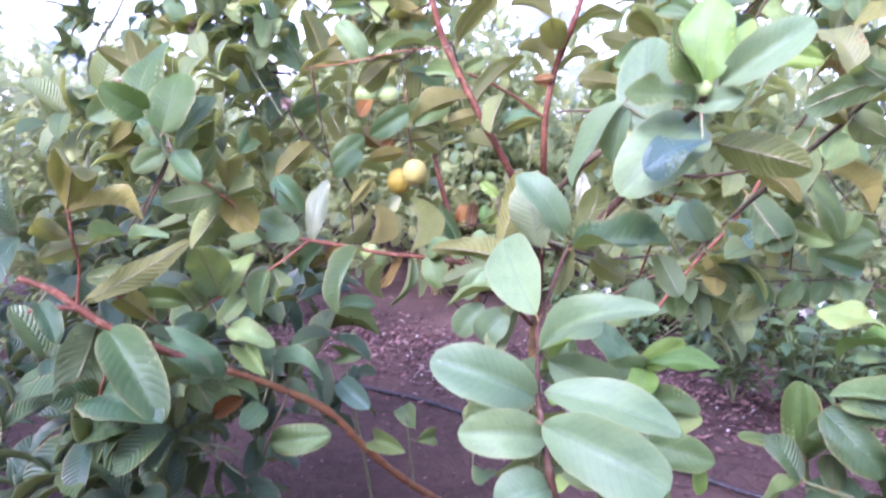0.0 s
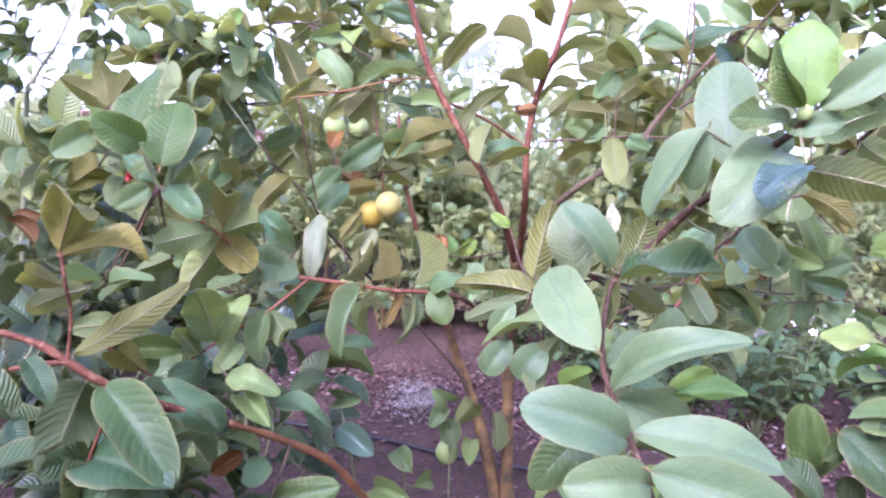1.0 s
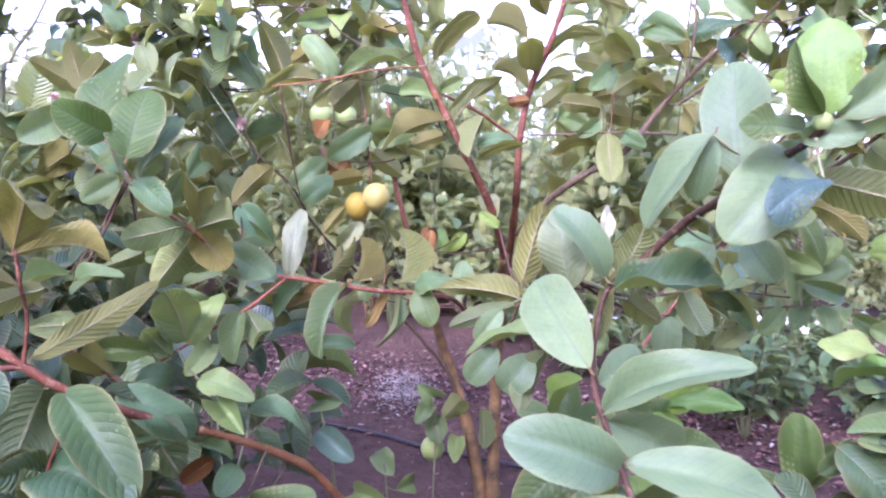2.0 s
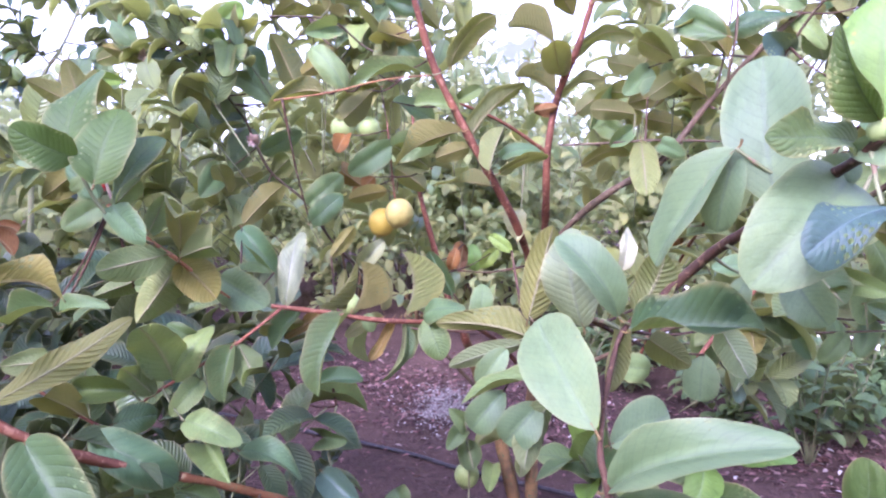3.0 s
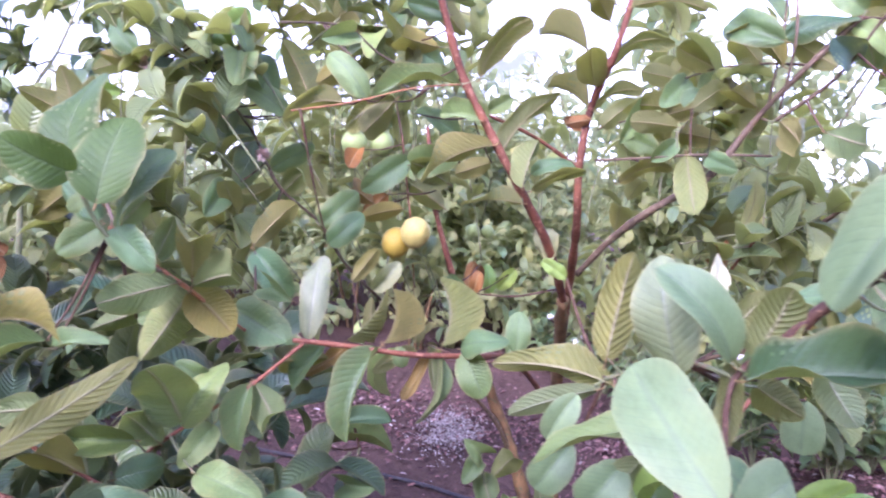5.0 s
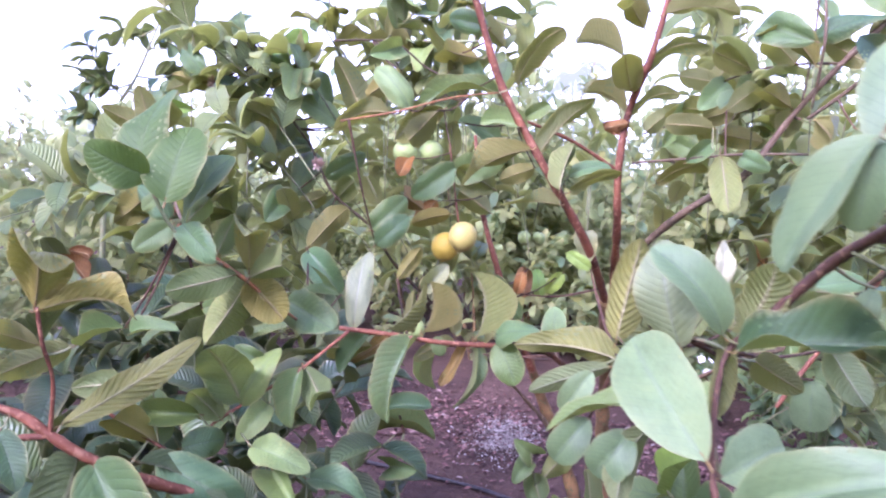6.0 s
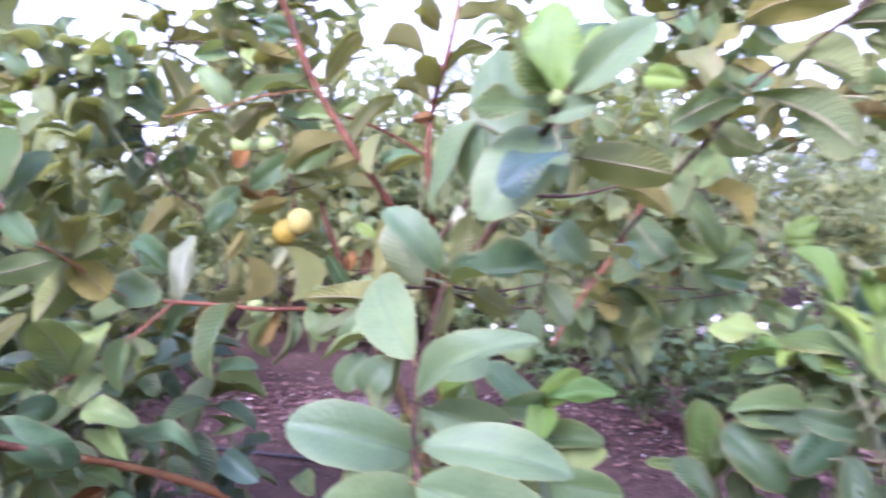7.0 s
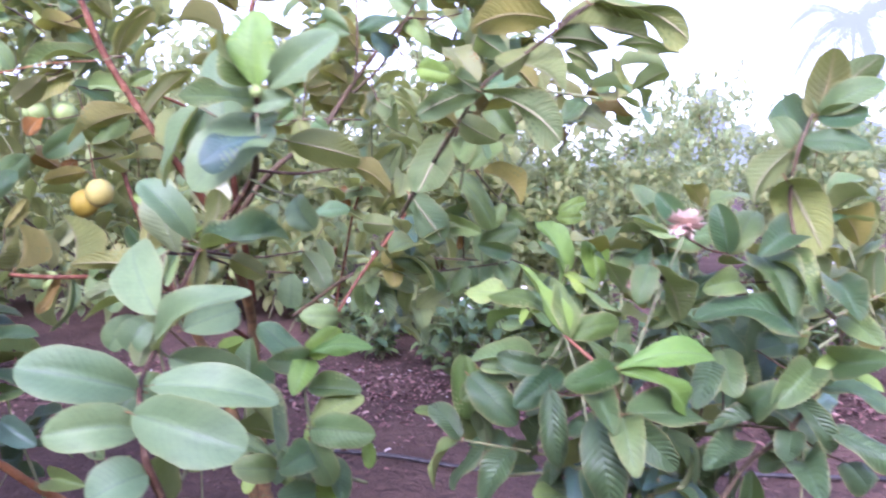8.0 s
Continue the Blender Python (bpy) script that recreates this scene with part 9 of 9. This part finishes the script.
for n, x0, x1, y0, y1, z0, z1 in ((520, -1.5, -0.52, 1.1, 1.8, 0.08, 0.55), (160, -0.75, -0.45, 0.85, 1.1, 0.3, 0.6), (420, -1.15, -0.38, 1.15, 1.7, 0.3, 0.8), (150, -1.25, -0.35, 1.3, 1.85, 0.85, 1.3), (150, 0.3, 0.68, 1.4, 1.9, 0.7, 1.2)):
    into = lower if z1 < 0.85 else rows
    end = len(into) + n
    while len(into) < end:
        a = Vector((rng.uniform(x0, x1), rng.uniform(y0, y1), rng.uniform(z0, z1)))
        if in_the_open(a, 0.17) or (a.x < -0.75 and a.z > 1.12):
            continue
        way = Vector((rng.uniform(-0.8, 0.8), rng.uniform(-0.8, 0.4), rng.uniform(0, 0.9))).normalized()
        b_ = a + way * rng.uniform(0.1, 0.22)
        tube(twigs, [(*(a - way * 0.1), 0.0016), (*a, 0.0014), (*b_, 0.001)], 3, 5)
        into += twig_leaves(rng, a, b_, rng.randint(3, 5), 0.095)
rng = random.Random(77)
end = len(rows) + 90
while len(rows) < end:
    a = Vector((rng.uniform(-0.5, 0.5), rng.uniform(1.75, 2.3), rng.uniform(1.2, 1.5)))
    if in_the_open(a, 0.17) or -0.3 < a.x < 0.3:
        continue
    b_ = a + Vector((rng.uniform(-0.1, 0.1), rng.uniform(-0.1, 0.1), rng.uniform(0.08, 0.2)))
    tube(twigs, [(a.x, a.y, a.z - 0.25, 0.0016), (*a, 0.0014), (*b_, 0.001)], 3, 5)
    rows += twig_leaves(rng, a, b_, rng.randint(2, 4), 0.09)
end = len(rows) + 130
while len(rows) < end:
    a = Vector((rng.uniform(-0.75, -0.1), rng.uniform(1.9, 2.4), rng.uniform(1.25, 1.6)))
    if in_the_open(a, 0.17):
        continue
    b_ = a + Vector((rng.uniform(-0.1, 0.1), rng.uniform(-0.15, 0.05), rng.uniform(0.05, 0.18)))
    tube(twigs, [(a.x, a.y, a.z - 0.2, 0.0016), (*a, 0.0014), (*b_, 0.001)], 3, 5)
    rows += twig_leaves(rng, a, b_, rng.randint(2, 4), 0.095)
tagged(part("brushwood", twigs, GREEN_TWIG, main), kind="stuff")
crowd_from("foliage", rows, main, "dense olive and grey-green inner leaves", nu=5)
# The low leaves take the faces that hold painted shade.
crowd_from("lower_foliage", lower, main, "dark green leaves low in the crown", (SHADED_UPPER, SHADED_LOWER), nu=5)


# ---- the rows of guava trees behind ----
def crown(rng, n, rx, ry, z0, z1, size, tall):
    """Leaves of a bushy crown: twigs that grow outward on and in an uneven ellipsoid."""
    rows = []
    lumps = [(rng.uniform(-0.6, 0.6) * rx, rng.uniform(-0.6, 0.6) * ry, z0 + 0.15 + (z1 - z0 - 0.3) * ((i + 0.5) / 13) ** 0.9, rng.uniform(0.3, 0.55)) for i in range(13)]
    while len(rows) < n:
        lx, ly, lz, lr = lumps[rng.randrange(len(lumps))]
        d = Vector((rng.gauss(0, 1), rng.gauss(0, 1), rng.gauss(0.25, 0.9))).normalized()
        a = Vector((lx, ly, lz)) + d * lr * rng.uniform(0.45, 1.0)
        if a.z < z0 or a.z > z1:
            continue
        way = (d + Vector((0, 0, 0.7))).normalized()
        rows += twig_leaves(rng, a, a + way * rng.uniform(0.1, 0.28), rng.randint(3, 5), size)
    shoots = []
    for i in range(tall):
        w, r = rng.uniform(0, 6.28), rng.uniform(0.05, 0.55)
        a = Vector((rx * r * math.cos(w), ry * r * math.sin(w), z1 - 0.35))
        b_ = a + Vector((0.25 * math.cos(w) + rng.uniform(-0.15, 0.15), 0.25 * math.sin(w), rng.uniform(0.45, 0.85)))
        shoots.append((a, b_))
        rows += twig_leaves(rng, a, b_, rng.randint(6, 9), size * 0.95)
    return rows, shoots


def bush(rng, n, rx, ry, z0, z1, size, label, group, nu=4, tall=0):
    tree = tagged(new("guava_tree"), label, "guava tree", group)
    bm = bmesh.new()
    k = rng.randint(3, 5)
    for i in range(k):
        w = i * 2 * math.pi / k + rng.uniform(-0.4, 0.4)
        r = rng.uniform(0.35, 0.6)
        tube(bm, [(0.03 * math.cos(w), 0.03 * math.sin(w), -0.05, 0.016), (0.1 * math.cos(w), 0.1 * math.sin(w), 0.3, 0.012),
                  (r * 0.4 * math.cos(w), r * 0.4 * math.sin(w), 0.5, 0.007), (r * 0.7 * math.cos(w), r * 0.7 * math.sin(w), 0.72, 0.003)], 4, 6)
    rows, shoots = crown(rng, n, rx, ry, z0, z1, size, tall)
    for a, b_ in shoots:
        tube(bm, [(*(a - Vector((0, 0, 0.5))), 0.006), (*a, 0.005), (*b_, 0.002)], 3, 5)
    part("trunk", bm, BARK, tree)
    crowd_from("crown", rows, tree, "", (BUSH_UPPER, BUSH_LOWER), nu=nu, nv=1, layers=1)
    return tree


rng = random.Random(3)
kinds = [bush(rng, 2700, 0.85, 0.8, 0.04, 1.65 + 0.1 * i, 0.112, "bushy guava tree with dense grey-green leaves in the orchard row", "orchard rows", tall=(3, 7, 4, 8)[i]) for i in range(4)]
spots = []
for y0, x0, x1, step in ((5.0, -3.5, 5.0, 1.1), (6.6, -5, 6.6, 1.35), (8.3, -7, 10, 1.6), (11.5, -9, 14, 1.9), (15.0, -12, 19, 2.3), (20.0, -16, 26, 3.0)):
    x = x0
    while x < x1:
        spots.append((x + rng.uniform(-0.25, 0.25), y0 - 0.43 * x * (1 if y0 < 12 else 0.7) + rng.uniform(-0.3, 0.3)))
        x += step
for i, (x, y) in enumerate(spots):
    if y < 3.9:
        continue
    m = pose(x, y, 0, 0, 0, rng.uniform(0, 360)) @ Matrix.Scale(rng.uniform(0.92, 1.12) * (0.66 if x > 0.42 * y else 0.93 if x > -0.3 * y else 0.86), 4)
    c = copy_thing(kinds[i % 4], Matrix.Identity(4))
    c.matrix_basis = m
# Tree (-2.0, 0.25): added beside the view to shade the lower left.
# Trees at y < 0 stand unseen behind the camera and screen its light.
for x, y, s in ((-3.6, -0.4, 0.95), (-2.0, -1.5, 1.0), (-0.5, -1.9, 1.05), (1.0, -2.0, 1.0), (2.3, -1.2, 0.95), (-2.9, 1.3, 0.9), (3.9, -1.6, 1.0), (-4.6, 1.4, 1.0), (-1.2, -4.4, 1.1), (0.8, -4.8, 1.1), (2.8, -4.6, 1.1), (-3.2, -3.6, 1.1), (3.4, 0.6, 0.8), (6.5, 9.0, 1.15), (1.35, 4.6, 1.0), (-0.5, 5.1, 0.96), (-2.0, 0.25, 0.95), (-2.49, 4.14, 0.82)):
    c = copy_thing(kinds[int(10 * s) % 4], Matrix.Identity(4))
    c.matrix_basis = pose(x, y, 0, 0, 0, 70 * x) @ Matrix.Scale(s, 4)
for k, (x, y, s) in zip(kinds, ((-2.0, 3.1, 0.78), (-3.3, 3.9, 0.84), (3.9, 4.0, 0.72), (5.4, 2.9, 0.75))):
    k.matrix_basis = pose(x, y, 0, 0, 0, 40 * x) @ Matrix.Scale(s, 4)


# ---- low flowering plants ----
def low_plant(rng, x, y, h, n, young):
    p = tagged(new("low_plant"), "low leafy plant with small white flowers on the soil" if not young else "low plant with lime green leaves on the soil", "plant", "low plants")
    rows = []
    for i in range(n):
        w, r = rng.uniform(0, 6.28), rng.uniform(0.02, 0.24)
        top = Vector((r * math.cos(w), r * math.sin(w), h * rng.uniform(0.5, 1.0)))
        part("stem", tube(bmesh.new(), [(0, 0, -0.02, 0.004), (*(top * 0.5 + Vector((0, 0, 0.04))), 0.003), (*top, 0.002)], 3, 5), GREEN_TWIG, p)
        rows += twig_leaves(rng, top * 0.2, top, 6, 0.08)
    crowd_from("leaves", rows, p, "", (YOUNG_UPPER, YOUNG_LOWER) if young else (WEED_UPPER, WEED_LOWER), nu=4)
    if not young:
        for i in range(4):
            w, r = rng.uniform(0, 6.28), rng.uniform(0.05, 0.22)
            bm = bmesh.new()
            for k in range(5):
                a = k * 1.2566
                vs = [bm.verts.new(v) for v in ((0, 0, 0), (0.013 * math.cos(a - 0.5), 0.013 * math.sin(a - 0.5), 0.006), (0.022 * math.cos(a), 0.022 * math.sin(a), 0.004), (0.013 * math.cos(a + 0.5), 0.013 * math.sin(a + 0.5), 0.006))]
                bm.faces.new(vs)
            f = part("flower", bm, PETAL, p)
            f.matrix_basis = pose(r * math.cos(w), r * math.sin(w), h * rng.uniform(0.8, 1.05), rng.uniform(-60, 60), rng.uniform(-60, 60), 0)
    p.matrix_basis = pose(x, y, ground_height(x, y))
    return p


rng = random.Random(8)
FIRST_PATCH = ((1.2, 2.75, 0.5, 14, 0), (1.45, 2.95, 0.45, 12, 0), (1.75, 2.8, 0.48, 13, 0), (2.1, 2.6, 0.5, 14, 0), (2.4, 2.9, 0.5, 12, 0),
                          (1.0, 3.5, 0.4, 12, 0), (1.35, 3.7, 0.42, 12, 0), (1.55, 3.8, 0.16, 6, 1), (2.0, 3.4, 0.42, 12, 0), (2.7, 2.4, 0.5, 14, 0), (0.65, 4.1, 0.35, 10, 0), (1.0, 2.95, 0.42, 12, 0), (0.75, 3.75, 0.36, 12, 0))
SECOND_PATCH = ((1.7, 3.25, 0.45, 13, 0), (2.4, 3.3, 0.5, 14, 0), (2.9, 2.9, 0.55, 14, 0), (3.1, 2.2, 0.55, 14, 0), (2.2, 2.2, 0.45, 14, 0), (1.25, 4.0, 0.5, 14, 0), (0.9, 4.3, 0.5, 14, 0), (0.4, 4.45, 0.4, 12, 0))
for x, y, h, n, young in FIRST_PATCH + SECOND_PATCH:
    low_plant(rng, x, y, h, n, young)

# ---- pipe, litter and ash on the soil ----
line = [(-4.2, 4.45), (-2.6, 3.72), (-1.37, 3.16), (-0.39, 2.75), (-0.09, 2.58), (0.48, 2.26), (0.85, 2.08), (1.3, 1.96), (2.2, 1.6), (3.4, 1.1)]
pipe = part("drip_pipe", tube(bmesh.new(), [(x, y, ground_height(x, y) + 0.008, 0.008) for x, y in line], 8, 8, 0), PIPE)
tagged(pipe, "thin black polythene drip irrigation pipe lying on the soil", "pipe")


def scatter(name, n, place, size, material, label, category, seed, lift=0.004):
    rng = random.Random(seed)
    rows = []
    while len(rows) < n:
        p = place(rng)
        if p is None:
            continue
        x, y = p
        w = rng.uniform(0, 6.28)
        ln = size * rng.uniform(0.5, 1.3)
        rows.append(((x, y, ground_height(x, y) + lift + rng.uniform(0, 0.012)), (math.cos(w), math.sin(w), rng.uniform(-0.25, 0.35)), (rng.uniform(-0.6, 0.6), rng.uniform(-0.6, 0.6), 1), ln, ln * rng.uniform(0.25, 0.5)))
    ob = crowd_from(name, rows, None, "", (material, material), 3, 2)
    return tagged(ob, label, category, "", "stuff")


def litter_place(rng):
    x = rng.uniform(-2.6, 3.4)
    off = rng.gauss(0.75, 0.33)
    return x, 2.6 - 0.43 * x + off


scatter("leaf_litter", 9000, litter_place, 0.03, LITTER, "dry red-brown fallen leaves strewn on the soil", "leaf litter", 4)
scatter("soil_crumbs", 3500, lambda r: (r.uniform(-2.5, 3.0), r.uniform(0.6, 4.6)), 0.016, LITTER, "small pale crumbs and twigs strewn on the soil", "crumbs", 5)
scatter("ash_patch", 2200, lambda r: (-0.2 + r.gauss(0, 0.07), 3.3 + r.gauss(0, 0.16)), 0.012, ASH, "patch of pale grey ash and chaff on the soil", "ash", 6, 0.01)


# ---- far palms and trees in the haze ----
def palm(x, y, h, r, seed):
    rng = random.Random(seed)
    bm = bmesh.new()
    tube(bm, [(0, 0, 0, 0.25), (0.3, 0, h * 0.5, 0.2), (0.1, 0, h, 0.16)], 4, 6)
    for i in range(24):
        w, lift = rng.uniform(0, 6.28), rng.uniform(-0.2, 1.1)
        c_, s_ = math.cos(w), math.sin(w)
        pts = []
        for k in range(9):
            u = k / 8
            pts.append(Vector((0.1 + c_ * r * u * (1 - 0.15 * u), s_ * r * u * (1 - 0.15 * u), h + r * (lift * u - 1.0 * u * u))))
        for p, q in zip(pts, pts[1:]):
            for sgn in (1, -1):
                side = Vector((-s_, c_, 0)) * sgn
                for g in (0, 0.33, 0.66):
                    o = p.lerp(q, g)
                    tip = o + side * r * 0.2 + Vector((0, 0, -r * 0.16)) + (q - p) * 0.8
                    bm.faces.new([bm.verts.new(o), bm.verts.new(o + (q - p) * 0.26), bm.verts.new(tip)])
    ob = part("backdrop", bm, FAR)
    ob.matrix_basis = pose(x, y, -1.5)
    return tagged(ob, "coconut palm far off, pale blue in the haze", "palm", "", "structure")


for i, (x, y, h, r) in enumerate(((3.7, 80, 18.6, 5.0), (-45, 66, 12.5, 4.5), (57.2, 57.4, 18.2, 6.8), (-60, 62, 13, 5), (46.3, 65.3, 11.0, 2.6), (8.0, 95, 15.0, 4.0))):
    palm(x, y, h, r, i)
bm = bmesh.new()
rng = random.Random(2)
for i in range(90):
    x = -150 + i * 3.6
    h = 3.4 + 2.2 * rng.random() + 3.0 * max(0, noise.noise((x * 0.05, 0, 0)))
    v = bmesh.ops.create_icosphere(bm, subdivisions=2, radius=1.0, matrix=pose(x, 118 + rng.uniform(-5, 5), 0) @ Matrix.Diagonal((rng.uniform(3, 6), 3, h, 1)))["verts"]
    for q in v:
        q.co += 0.9 * noise.noise_vector(q.co * 0.6)
for x, y, r, h in ((40.9, 56.8, 1.5, 9.6), (39.5, 58.0, 2.6, 6.5), (43.5, 56.0, 2.4, 6.2), (47.5, 52.0, 3.0, 5.6), (36.0, 60.0, 3.0, 5.4), (51.0, 49.0, 3.0, 6.0)):
    v = bmesh.ops.create_icosphere(bm, subdivisions=3, radius=1.0, matrix=pose(x, y, 0) @ Matrix.Diagonal((r, r, h, 1)))["verts"]
    for q in v:
        q.co += 0.8 * noise.noise_vector(q.co * 0.7)
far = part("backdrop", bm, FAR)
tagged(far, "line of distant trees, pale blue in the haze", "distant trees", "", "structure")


# ---- withered flowers ----
def flower_tuft(parent, place, size, material, seed, label):
    rng = random.Random(seed)
    bm = bmesh.new()
    for i in range(170):
        d = Vector((rng.gauss(0, 1), rng.gauss(0, 1), rng.gauss(0.2, 0.8))).normalized()
        s_ = d.cross(Vector((0.3, 0.2, 0.9))).normalized() * size * rng.uniform(0.08, 0.18)
        u = d.cross(s_).normalized() * size * rng.uniform(-0.2, 0.2)
        m_ = d * size * rng.uniform(0.25, 0.6)
        vs = [bm.verts.new(v) for v in (m_ * 0.2, m_ + s_, m_ * 1.4 + u, m_ - s_)]
        bm.faces.new(vs)
    ob = part("flower", bm, material, parent, label)
    ob.matrix_basis = Matrix.Translation(place)
    return ob


flower_tuft(right, (0.649, 0.683, 0.927), 0.032, PINK, 1215, "pale pink withered flower")
flower_tuft(right, (0.647, 0.806, 0.833), 0.013, PINK, 1118, "pale pink withered flower")
flower_tuft(right, (0.72, 0.786, 0.82), 0.011, PINK, 1212, "pale pink withered flower")
flower_tuft(main, (-0.663, 1.248, 1.017), 0.013, RED_PETAL, 168, "small red withered flower")
flower_tuft(main, (-0.687, 1.455, 1.262), 0.023, PINK, 228, "pink withered flower")
flower_tuft(main, (-0.494, 1.48, 1.111), 0.020, PINK, 412, "pink withered flower")
flower_tuft(main, (-0.719, 1.211, 1.122), 0.012, PINK, 85, "pink withered flower")
